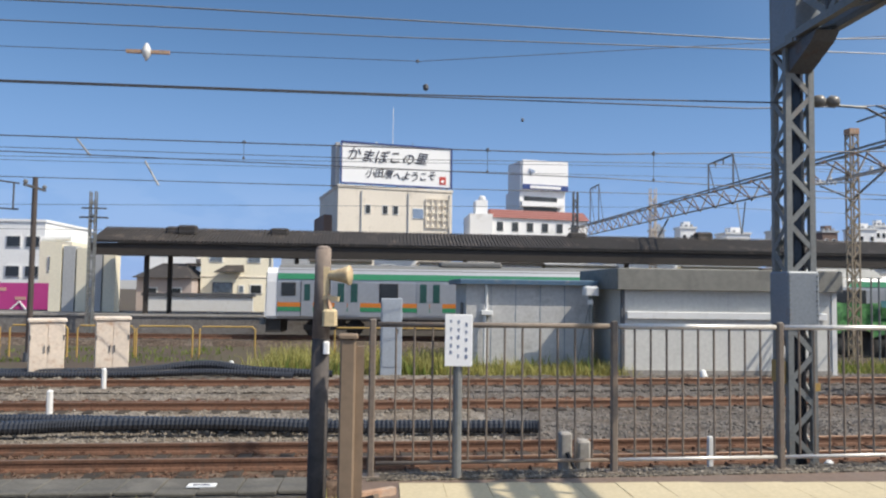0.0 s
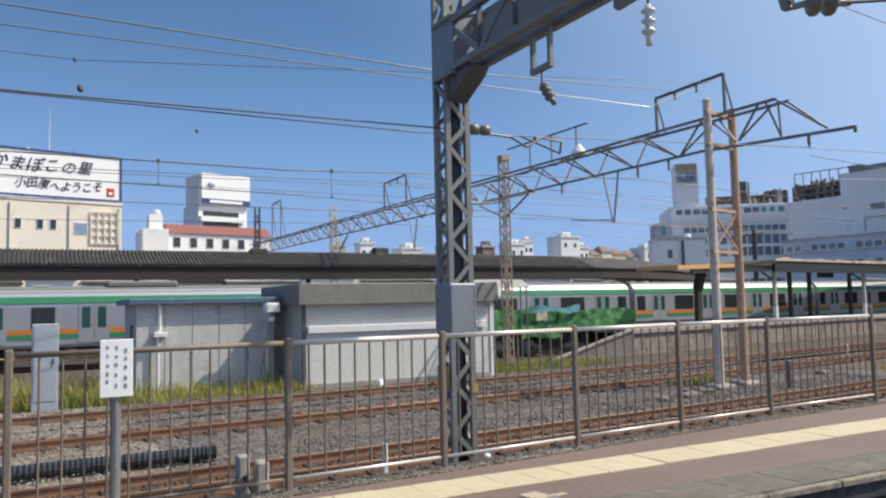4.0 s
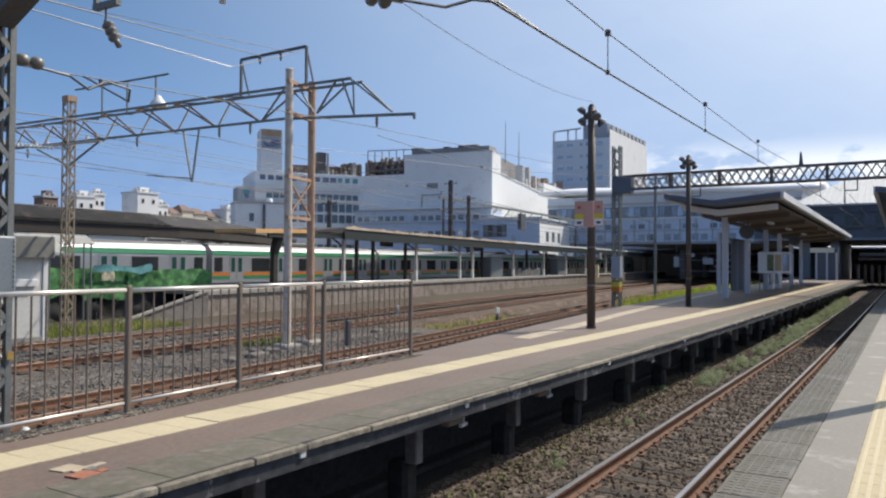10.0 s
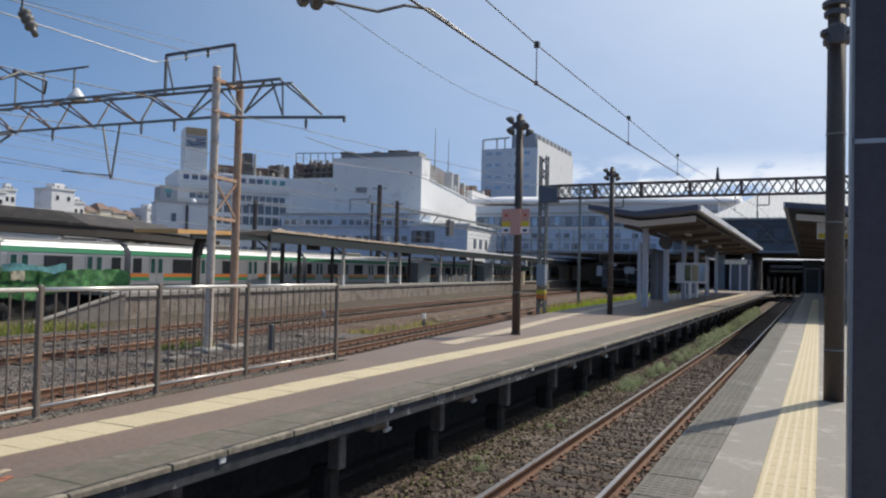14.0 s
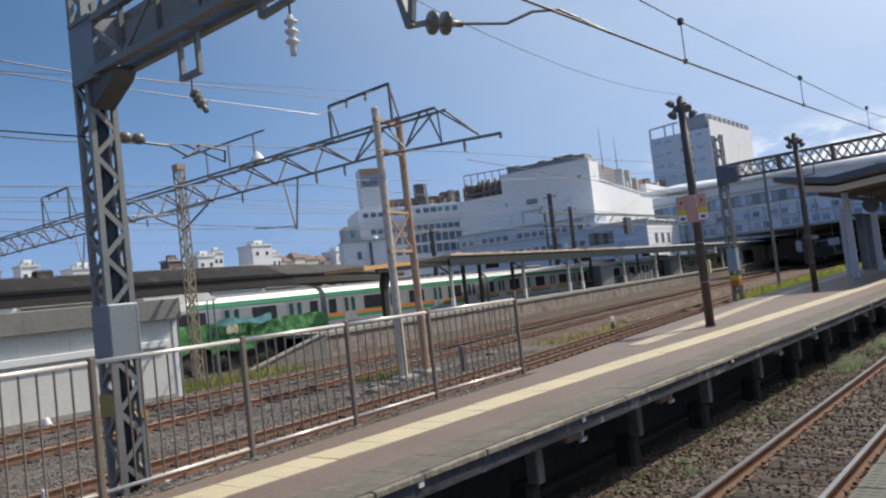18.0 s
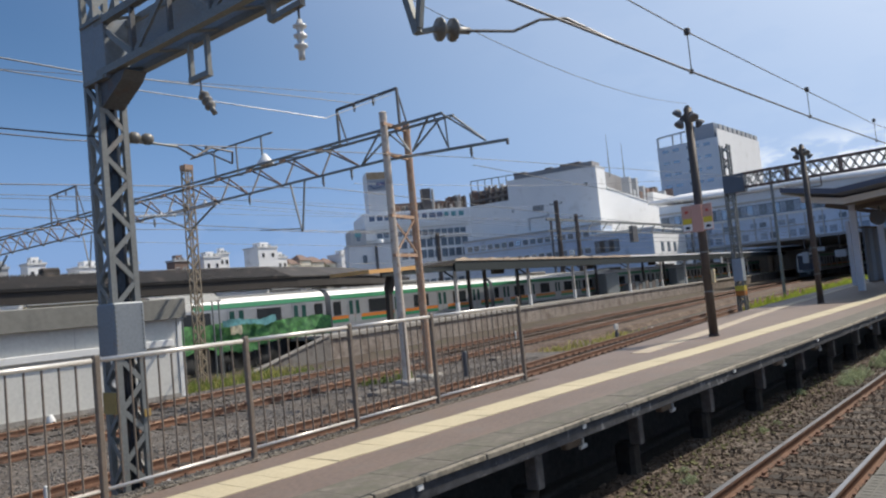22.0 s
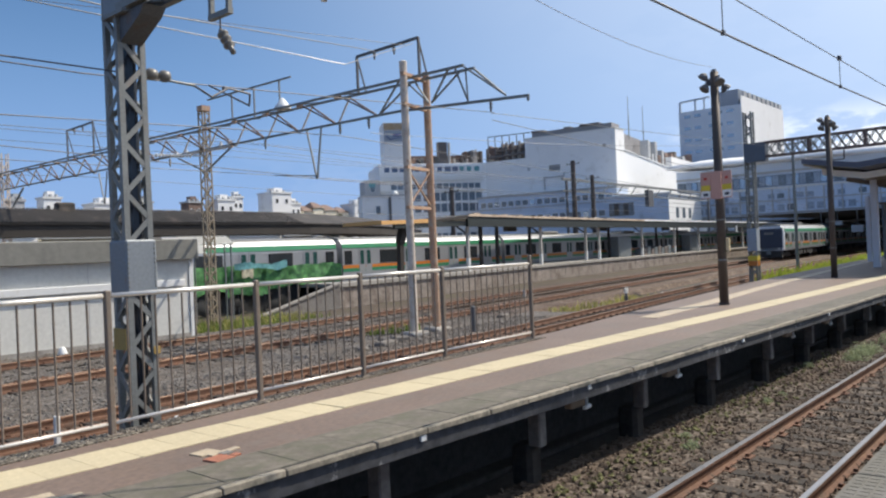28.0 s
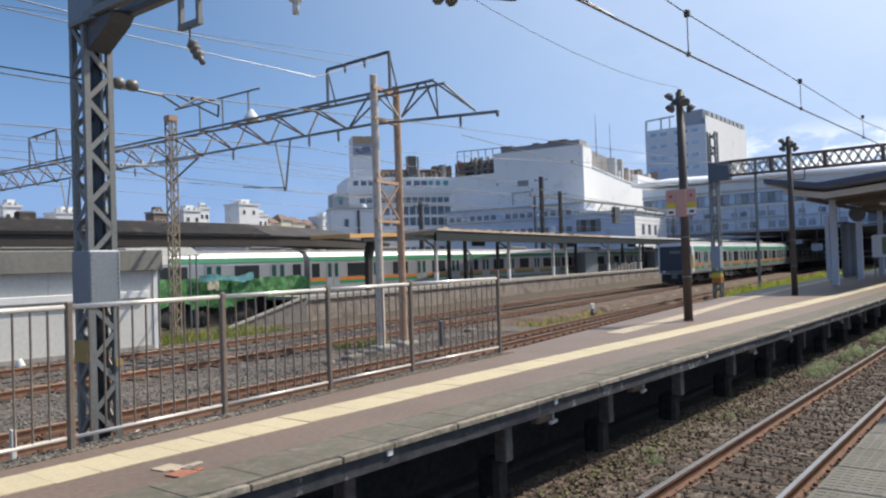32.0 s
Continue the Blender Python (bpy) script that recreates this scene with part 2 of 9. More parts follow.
M = {
    "ballast_grey": gravel("ballast_grey", [(0.068, 0.06, 0.052), (0.135, 0.121, 0.108), (0.235, 0.215, 0.192), (0.6, 0.52, 0.45)]),
    "ballast_brown": gravel("ballast_brown", [(0.06, 0.046, 0.035), (0.116, 0.091, 0.07), (0.21, 0.175, 0.145), (0.6, 0.5, 0.42)]),
    "earth": surface("earth", (0.085, 0.062, 0.044), 0.95, fine=8, coarse=0.25, vary=0.3, stain=(0.07, 0.07, 0.03), bump=0.5),
    "rail_side": surface("rail_side", (0.167, 0.0828, 0.0495), 0.85, fine=25, coarse=2, vary=0.3, stain=(0.09, 0.06, 0.045), stain_amount=0.35, bump=0.3),
    "rail_top": surface("rail_top", (0.42, 0.40, 0.38), 0.35, 0.85, vary=0.12, bump=0.03),
    "rail_top_rust": surface("rail_top_rust", (0.26, 0.16, 0.105), 0.5, 0.5, vary=0.2, bump=0.1),
    "sleeper": surface("sleeper", (0.068, 0.054, 0.042), 0.9, fine=20, vary=0.3, stain=(0.06, 0.05, 0.04), stain_amount=0.4, bump=0.4, per_object=0.35),
    "platform_brown": surface("platform_brown", (0.197, 0.141, 0.107), 0.6, fine=18, coarse=0.7, vary=0.22, stain=(0.17, 0.135, 0.108), stain_amount=0.5, bump=0.2),
    "platform_grey": surface("platform_grey", (0.121, 0.115, 0.1), 0.9, fine=14, coarse=0.9, vary=0.2, stain=(0.16, 0.15, 0.13), stain_amount=0.5, bump=0.25),
    "paving": surface("paving", (0.224, 0.209, 0.181), 0.7, fine=25, coarse=0.8, vary=0.1, stain=(0.4, 0.37, 0.33), stain_amount=0.3, bump=0.12),
    "tactile": surface("tactile", (0.56, 0.48, 0.315), 0.75, fine=25, coarse=1.2, vary=0.1, stain=(0.52, 0.45, 0.30), stain_amount=0.4, bump=0.1, per_object=0.05),
    "tactile_own": surface("tactile_own", (0.488, 0.414, 0.262), 0.75, fine=25, coarse=1.2, vary=0.08, stain=(0.55, 0.47, 0.3), stain_amount=0.3, bump=0.1, per_object=0.03),
    "concrete": surface("concrete", (0.37, 0.345, 0.31), 0.9, fine=12, coarse=0.8, vary=0.18, stain=(0.22, 0.2, 0.18), stain_amount=0.5, bump=0.2),
    "concrete_dark": surface("concrete_dark", (0.22, 0.205, 0.19), 0.9, fine=12, coarse=0.6, vary=0.25, stain=(0.12, 0.10, 0.09), stain_amount=0.5, bump=0.25),
    "fence_paint": surface("fence_paint", (0.21, 0.17, 0.135), 0.6, 0.0, vary=0.15, stain=(0.2, 0.13, 0.09), stain_amount=0.15, bump=0.05),
    "fence_rail": surface("fence_rail", (0.78, 0.74, 0.68), 0.32, 0.35, vary=0.08, bump=0.03),
    "steel_grey": surface("steel_grey", (0.23, 0.24, 0.235), 0.55, 0.25, vary=0.15, stain=(0.25, 0.2, 0.17), stain_amount=0.2, bump=0.08),
    "steel_plate": surface("steel_plate", (0.25, 0.275, 0.3), 0.5, 0.2, vary=0.1, stain=(0.25, 0.24, 0.24), stain_amount=0.2, bump=0.05),
    "steel_dark": surface("steel_dark", (0.13, 0.135, 0.145), 0.6, 0.25, vary=0.2, stain=(0.16, 0.1, 0.07), stain_amount=0.25, bump=0.1),
    "rusty": surface("rusty", (0.52, 0.33, 0.22), 0.8, fine=14, coarse=2.2, vary=0.25, stain=(0.45, 0.40, 0.33), stain_amount=0.45, bump=0.2),
    "pale_paint_rust": surface("pale_paint_rust", (0.66, 0.57, 0.48), 0.65, fine=14, coarse=2.0, vary=0.12, stain=(0.36, 0.22, 0.13), stain_amount=0.35, bump=0.12),
    "brown_pole": surface("brown_pole", (0.0862, 0.069, 0.0609), 0.6, 0.1, vary=0.2, bump=0.08),
    "post_mauve": surface("post_mauve", (0.07, 0.06, 0.075), 0.5, 0.1, vary=0.12, bump=0.04),
    "wood": surface("wood", (0.19, 0.145, 0.105), 0.85, fine=10, coarse=3, vary=0.25, stain=(0.1, 0.075, 0.05), bump=0.35),
    "cream_plastic": surface("cream_plastic", (0.68, 0.54, 0.32), 0.5, vary=0.1, stain=(0.4, 0.25, 0.13), stain_amount=0.35),
    "white_paint": surface("white_paint", (0.76, 0.76, 0.74), 0.55, vary=0.06, stain=(0.6, 0.58, 0.53), stain_amount=0.2, bump=0.04),
    "white_wall": surface("white_wall", (0.88, 0.88, 0.87), 0.75, fine=6, coarse=0.15, vary=0.06, stain=(0.66, 0.65, 0.62), stain_amount=0.2, bump=0.05),
    "shed_white": surface("shed_white", (0.662, 0.653, 0.607), 0.7, fine=8, coarse=0.8, vary=0.08, stain=(0.56, 0.55, 0.51), stain_amount=0.12, bump=0.04),
    "shed_grey": surface("shed_grey", (0.55, 0.545, 0.53), 0.75, fine=8, coarse=0.7, vary=0.1, stain=(0.38, 0.37, 0.35), stain_amount=0.3, bump=0.06),
    "blue_roof": surface("blue_roof", (0.09, 0.16, 0.24), 0.5, 0.1, vary=0.15, stain=(0.2, 0.22, 0.24), stain_amount=0.3),
    "roof_dark": surface("roof_dark", (0.0468, 0.0406, 0.0367), 0.75, fine=10, coarse=0.4, vary=0.25, stain=(0.14, 0.11, 0.09), stain_amount=0.3, bump=0.1),
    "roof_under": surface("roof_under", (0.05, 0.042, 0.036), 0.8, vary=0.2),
    "roof_orange": surface("roof_orange", (0.46, 0.33, 0.20), 0.7, fine=8, coarse=0.5, vary=0.15, stain=(0.5, 0.45, 0.38), stain_amount=0.4),
    "canopy_blue": surface("canopy_blue", (0.10, 0.115, 0.16), 0.5, 0.1, vary=0.1),
    "canopy_white": surface("canopy_white", (0.84, 0.84, 0.84), 0.5, vary=0.06),
    "canopy_under": surface("canopy_under", (0.149, 0.112, 0.0868), 0.7, vary=0.15),
    "canopy_column": surface("canopy_column", (0.62, 0.63, 0.68), 0.5, vary=0.08),
    "cream_wall": surface("cream_wall", (0.8, 0.73, 0.62), 0.8, fine=6, coarse=0.2, vary=0.06, stain=(0.56, 0.5, 0.41), stain_amount=0.3, bump=0.05),
    "cream_house": surface("cream_house", (0.82, 0.76, 0.6), 0.8, fine=6, coarse=0.3, vary=0.06, bump=0.05),
    "grey_wall": surface("grey_wall", (0.44, 0.45, 0.46), 0.8, fine=6, coarse=0.2, vary=0.08, bump=0.05),
    "blue_wall": surface("blue_wall", (0.42, 0.5, 0.62), 0.25, 0.35, fine=6, coarse=0.15, vary=0.1, bump=0.04),
    "brown_wall": surface("brown_wall", (0.22, 0.15, 0.12), 0.8, vary=0.15),
    "red_roof": surface("red_roof", (0.27, 0.1, 0.085), 0.7, vary=0.15),
    "window_glass": surface("window_glass", (0.035, 0.04, 0.045), 0.12, vary=0.2, bump=0.0),
    "window_pale": surface("window_pale", (0.35, 0.42, 0.5), 0.1, 0.6, vary=0.2, bump=0.0),
    "train_grey": surface("train_grey", (0.42, 0.43, 0.45), 0.38, 0.45, fine=5, coarse=0.4, vary=0.05, bump=0.02),
    "train_roof": surface("train_roof", (0.18, 0.18, 0.174), 0.7, fine=6, coarse=0.3, vary=0.12, bump=0.05),
    "train_white": surface("train_white", (0.80, 0.80, 0.80), 0.35, vary=0.04, bump=0.0),
    "train_front": surface("train_front", (0.03, 0.04, 0.07), 0.3, vary=0.1, bump=0.0),
    "stripe_green": surface("stripe_green", (0.04, 0.25, 0.12), 0.4, vary=0.08, bump=0.0),
    "stripe_orange": surface("stripe_orange", (0.62, 0.20, 0.03), 0.4, vary=0.08, bump=0.0),
    "undercarriage": surface("undercarriage", (0.05, 0.046, 0.043), 0.8, vary=0.3),
    "black_pipe": surface("black_pipe", (0.03, 0.033, 0.042), 0.22, vary=0.2, bump=0.02),
    "wire": surface("wire", (0.1, 0.1, 0.105), 0.5, 0.4, vary=0.1, bump=0.0),
    "wire_bright": surface("wire_bright", (0.3, 0.3, 0.3), 0.35, 0.7, vary=0.1, bump=0.0),
    "porcelain": surface("porcelain", (0.72, 0.72, 0.70), 0.25, vary=0.08, bump=0.0),
    "insulator_grey": surface("insulator_grey", (0.20, 0.19, 0.17), 0.35, vary=0.15, bump=0.0),
    "sign_white": surface("sign_white", (0.9, 0.9, 0.89), 0.5, vary=0.03, bump=0.0),
    "sign_ink": surface("sign_ink", (0.03, 0.03, 0.05), 0.5, vary=0.05, bump=0.0),
    "sign_blue": surface("sign_blue", (0.03, 0.06, 0.22), 0.5, vary=0.05, bump=0.0),
    "sign_red": surface("sign_red", (0.55, 0.05, 0.03), 0.5, vary=0.05, bump=0.0),
    "sign_pink": surface("sign_pink", (0.62, 0.36, 0.30), 0.55, vary=0.06, bump=0.0),
    "sign_yellow": surface("sign_yellow", (0.75, 0.58, 0.05), 0.5, vary=0.05, bump=0.0),
    "billboard_pink": surface("billboard_pink", (0.55, 0.06, 0.26), 0.5, vary=0.08, bump=0.0),
    "yellow_paint": surface("yellow_paint", (0.47, 0.31, 0.09), 0.6, vary=0.12, stain=(0.35, 0.2, 0.06), stain_amount=0.3),
    "red_patch": surface("red_patch", (0.38, 0.15, 0.09), 0.8, vary=0.2),
    "weed": surface("weed", (0.48, 0.45, 0.16), 0.8, fine=4, coarse=1.0, vary=0.35, bump=0.0),
    "weed_green": surface("weed_green", (0.2, 0.26, 0.065), 0.8, fine=4, coarse=1.0, vary=0.35, bump=0.0),
    "weed_pale": surface("weed_pale", (0.4, 0.46, 0.29), 0.8, fine=4, coarse=1.0, vary=0.3, bump=0.0),
    "concrete_wall": surface("concrete_wall", (0.31, 0.265, 0.23), 0.9, fine=6, coarse=0.5, vary=0.25, stain=(0.14, 0.105, 0.085), stain_amount=0.55, bump=0.2),
    "edge_tile": surface("edge_tile", (0.167, 0.157, 0.132), 0.9, fine=25, coarse=0.9, vary=0.15, stain=(0.22, 0.215, 0.2), stain_amount=0.45, bump=0.2, per_object=0.12),
    "net_green": surface("net_green", (0.10, 0.31, 0.09), 0.7, fine=5, coarse=1.6, vary=0.55, stain=(0.035, 0.13, 0.05), stain_amount=0.75, bump=0.4),
    "net_green_shade": surface("net_green_shade", (0.03, 0.16, 0.05), 0.8, fine=6, coarse=1.3, vary=0.4, bump=0.3),
    "tarp_blue": surface("tarp_blue", (0.16, 0.40, 0.42), 0.5, fine=6, coarse=1.5, vary=0.25, bump=0.3),
    "tarp_beige": surface("tarp_beige", (0.50, 0.46, 0.33), 0.7, fine=6, coarse=1.5, vary=0.25, bump=0.3),
    "cabinet_cream": surface("cabinet_cream", (0.7, 0.6, 0.5), 0.6, fine=10, coarse=1.3, vary=0.1, stain=(0.42, 0.25, 0.15), stain_amount=0.25, bump=0.08),
    "cabinet_blue": surface("cabinet_blue", (0.38, 0.42, 0.47), 0.5, fine=10, coarse=1.3, vary=0.08, bump=0.05),
    "cabinet_grey": surface("cabinet_grey", (0.17, 0.19, 0.20), 0.6, fine=10, coarse=1.3, vary=0.12, bump=0.05),
    "lamp_white": surface("lamp_white", (0.80, 0.80, 0.78), 0.4, vary=0.05, bump=0.0),
    "bark": surface("bark", (0.10, 0.08, 0.06), 0.9, vary=0.3),
    "roof_pale": surface("roof_pale", (0.52, 0.49, 0.45), 0.75, fine=6, coarse=0.4, vary=0.15, stain=(0.34, 0.25, 0.18), stain_amount=0.4),
    "panel_blue": surface("panel_blue", (0.17, 0.24, 0.36), 0.5, vary=0.1),
    "bridge_dark": surface("bridge_dark", (0.338, 0.338, 0.352), 0.7, fine=5, coarse=0.3, vary=0.2),
    "roof_grey": surface("roof_grey", (0.5, 0.52, 0.53), 0.55, fine=4, coarse=0.3, vary=0.1, stain=(0.4, 0.41, 0.42), stain_amount=0.3),
    "wood_pole_shade": surface("wood_pole_shade", (0.085, 0.075, 0.07), 0.85, fine=9, coarse=3, vary=0.25, stain=(0.13, 0.11, 0.10), stain_amount=0.3, bump=0.3),
    "window_haze": surface("window_haze", (0.33, 0.40, 0.50), 0.3, fine=3, coarse=0.3, vary=0.3, bump=0.0),
    "roof_rib": surface("roof_rib", (0.60, 0.60, 0.60), 0.5, vary=0.08),
    "steel_rust": surface("steel_rust", (0.16, 0.115, 0.10), 0.7, 0.1, vary=0.2, bump=0.1),
    "steel_plate_dark": surface("steel_plate_dark", (0.13, 0.15, 0.18), 0.5, 0.2, vary=0.1, bump=0.05),
    "wood_pole": surface("wood_pole", (0.25, 0.20, 0.165), 0.85, fine=9, coarse=3, vary=0.22, stain=(0.13, 0.11, 0.10), stain_amount=0.4, bump=0.3),
    "stub_brown": surface("stub_brown", (0.25, 0.18, 0.12), 0.65, fine=10, coarse=2, vary=0.12, bump=0.08),
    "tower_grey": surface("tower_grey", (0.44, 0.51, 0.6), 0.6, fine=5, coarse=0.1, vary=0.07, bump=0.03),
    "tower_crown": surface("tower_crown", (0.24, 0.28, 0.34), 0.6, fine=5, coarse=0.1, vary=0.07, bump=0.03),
    "house_pink": surface("house_pink", (0.50, 0.42, 0.38), 0.8, vary=0.08),
    "stone_brown": surface("stone_brown", (0.119, 0.088, 0.0642), 0.9, fine=9, coarse=3, vary=0.35, stain=(0.16, 0.11, 0.08), stain_amount=0.5, bump=0.2),
    "stone_grey": surface("stone_grey", (0.185, 0.168, 0.15), 0.9, fine=9, coarse=2.5, vary=0.3, stain=(0.27, 0.21, 0.17), stain_amount=0.4, bump=0.2),
    "weed_bright": surface("weed_bright", (0.38, 0.45, 0.07), 0.8, fine=4, coarse=0.5, vary=0.3, bump=0.0),
    # near-black for surfaces lying in the shade below a deck
    "under_shade": surface("under_shade", (0.085, 0.078, 0.07), 0.95, fine=10, coarse=0.8, vary=0.3, bump=0.2),
    "ballast_rust": gravel("ballast_rust", [(0.07, 0.045, 0.03), (0.13, 0.09, 0.062), (0.21, 0.16, 0.12), (0.55, 0.45, 0.38)], 9.0),
    "edge_slab": surface("edge_slab", (0.18, 0.157, 0.124), 0.8, fine=10, coarse=1.6, vary=0.3, stain=(0.115, 0.11, 0.075), stain_amount=0.7, bump=0.3, per_object=0.08),
    "fascia_rust": surface("fascia_rust", (0.66, 0.53, 0.4), 0.75, fine=5, coarse=0.7, vary=0.2, stain=(0.26, 0.13, 0.07), stain_amount=0.5, bump=0.1),
    "sign_ink_blue": surface("sign_ink_blue", (0.12, 0.17, 0.27), 0.5, vary=0.1, bump=0.0),
    "shed_roof": surface("shed_roof", (0.23, 0.225, 0.20), 0.85, fine=5, coarse=0.5, vary=0.1, stain=(0.16, 0.155, 0.14), stain_amount=0.4, bump=0.1),
    "tree_leaf": surface("tree_leaf", (0.075, 0.085, 0.035), 0.8, fine=2, coarse=0.2, vary=0.4, bump=0.0),
    "tactile_bar": surface("tactile_bar", (0.552, 0.478, 0.322), 0.7, fine=25, coarse=1.2, vary=0.08, bump=0.05),
    "tactile_pale": surface("tactile_pale", (0.5, 0.41, 0.29), 0.7, fine=25, coarse=1.2, vary=0.15, stain=(0.34, 0.29, 0.24), stain_amount=0.5, bump=0.1),
    "sign_text": surface("sign_text", (0.22, 0.26, 0.36), 0.5, vary=0.1, bump=0.0),
    "fascia_orange": surface("fascia_orange", (0.70, 0.40, 0.15), 0.7, fine=6, coarse=0.9, vary=0.12, stain=(0.4, 0.2, 0.09), stain_amount=0.3),
    "window_teal": surface("window_teal", (0.03, 0.09, 0.08), 0.12, vary=0.2, bump=0.0),
    "mast_tan": surface("mast_tan", (0.33, 0.275, 0.20), 0.7, fine=14, coarse=2.0, vary=0.15, stain=(0.24, 0.16, 0.10), stain_amount=0.35, bump=0.1),
    "footing_shade": surface("footing_shade", (0.05, 0.045, 0.04), 0.95, fine=10, coarse=1.5, vary=0.3, bump=0.2),
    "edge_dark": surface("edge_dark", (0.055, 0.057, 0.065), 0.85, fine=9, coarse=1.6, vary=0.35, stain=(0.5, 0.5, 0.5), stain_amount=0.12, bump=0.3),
    "lip_pale": surface("lip_pale", (0.4, 0.35, 0.27), 0.9, fine=12, coarse=2.5, vary=0.3, stain=(0.15, 0.14, 0.11), stain_amount=0.5, bump=0.3, per_object=0.3),
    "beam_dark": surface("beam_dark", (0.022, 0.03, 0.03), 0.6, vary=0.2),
    "window_mid": surface("window_mid", (0.19, 0.23, 0.27), 0.15, fine=3, coarse=0.3, vary=0.4, bump=0.0),
    "shade_black": surface("shade_black", (0.012, 0.013, 0.014), 0.6, vary=0.3, bump=0.2),
    "moss": surface("moss", (0.17, 0.17, 0.07), 0.9, fine=9, coarse=3, vary=0.35, bump=0.2),
    "ballast_pale": gravel("ballast_pale", [(0.10, 0.087, 0.07), (0.215, 0.19, 0.158), (0.37, 0.33, 0.28), (0.65, 0.58, 0.5)]),
    "stone_rust": surface("stone_rust", (0.125, 0.075, 0.05), 0.9, fine=9, coarse=2.5, vary=0.35, stain=(0.17, 0.085, 0.05), stain_amount=0.5, bump=0.2),
    "stone_pale": surface("stone_pale", (0.273, 0.242, 0.202), 0.9, fine=9, coarse=2.5, vary=0.3, stain=(0.2, 0.165, 0.13), stain_amount=0.4, bump=0.2),
    "milky_sheet": surface("milky_sheet", (0.9, 0.9, 0.88), 0.4, vary=0.04, bump=0.0),
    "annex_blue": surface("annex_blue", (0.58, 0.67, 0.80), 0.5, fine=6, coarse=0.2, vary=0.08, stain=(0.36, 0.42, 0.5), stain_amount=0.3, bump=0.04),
    "roof_lead": surface("roof_lead", (0.30, 0.29, 0.29), 0.7, fine=5, coarse=0.2, vary=0.15, bump=0.05),
    "verge": gravel("verge", [(0.06, 0.052, 0.042), (0.16, 0.14, 0.115), (0.30, 0.27, 0.22), (0.55, 0.5, 0.42)], 26.0),
    "ac_brown": surface("ac_brown", (0.20, 0.17, 0.15), 0.7, vary=0.3),
}


def let_light_through(name, share):
    """Leaves pass part of the light on."""
    nt = M[name].node_tree
    b, o = nt.nodes["Principled BSDF"], nt.nodes["Material Output"]
    b.inputs["Specular IOR Level"].default_value = 0.15
    tr = nt.nodes.new("ShaderNodeBsdfTranslucent")
    nt.links.new(b.inputs["Base Color"].links[0].from_socket, tr.inputs["Color"])
    mx = nt.nodes.new("ShaderNodeMixShader")
    mx.inputs[0].default_value = share
    nt.links.new(b.outputs[0], mx.inputs[1])
    nt.links.new(tr.outputs[0], mx.inputs[2])
    nt.links.new(mx.outputs[0], o.inputs["Surface"])


for leaf_name in ("weed", "weed_green", "weed_pale", "weed_bright", "tree_leaf"):
    let_light_through(leaf_name, 0.4)
let_light_through("milky_sheet", 0.75)


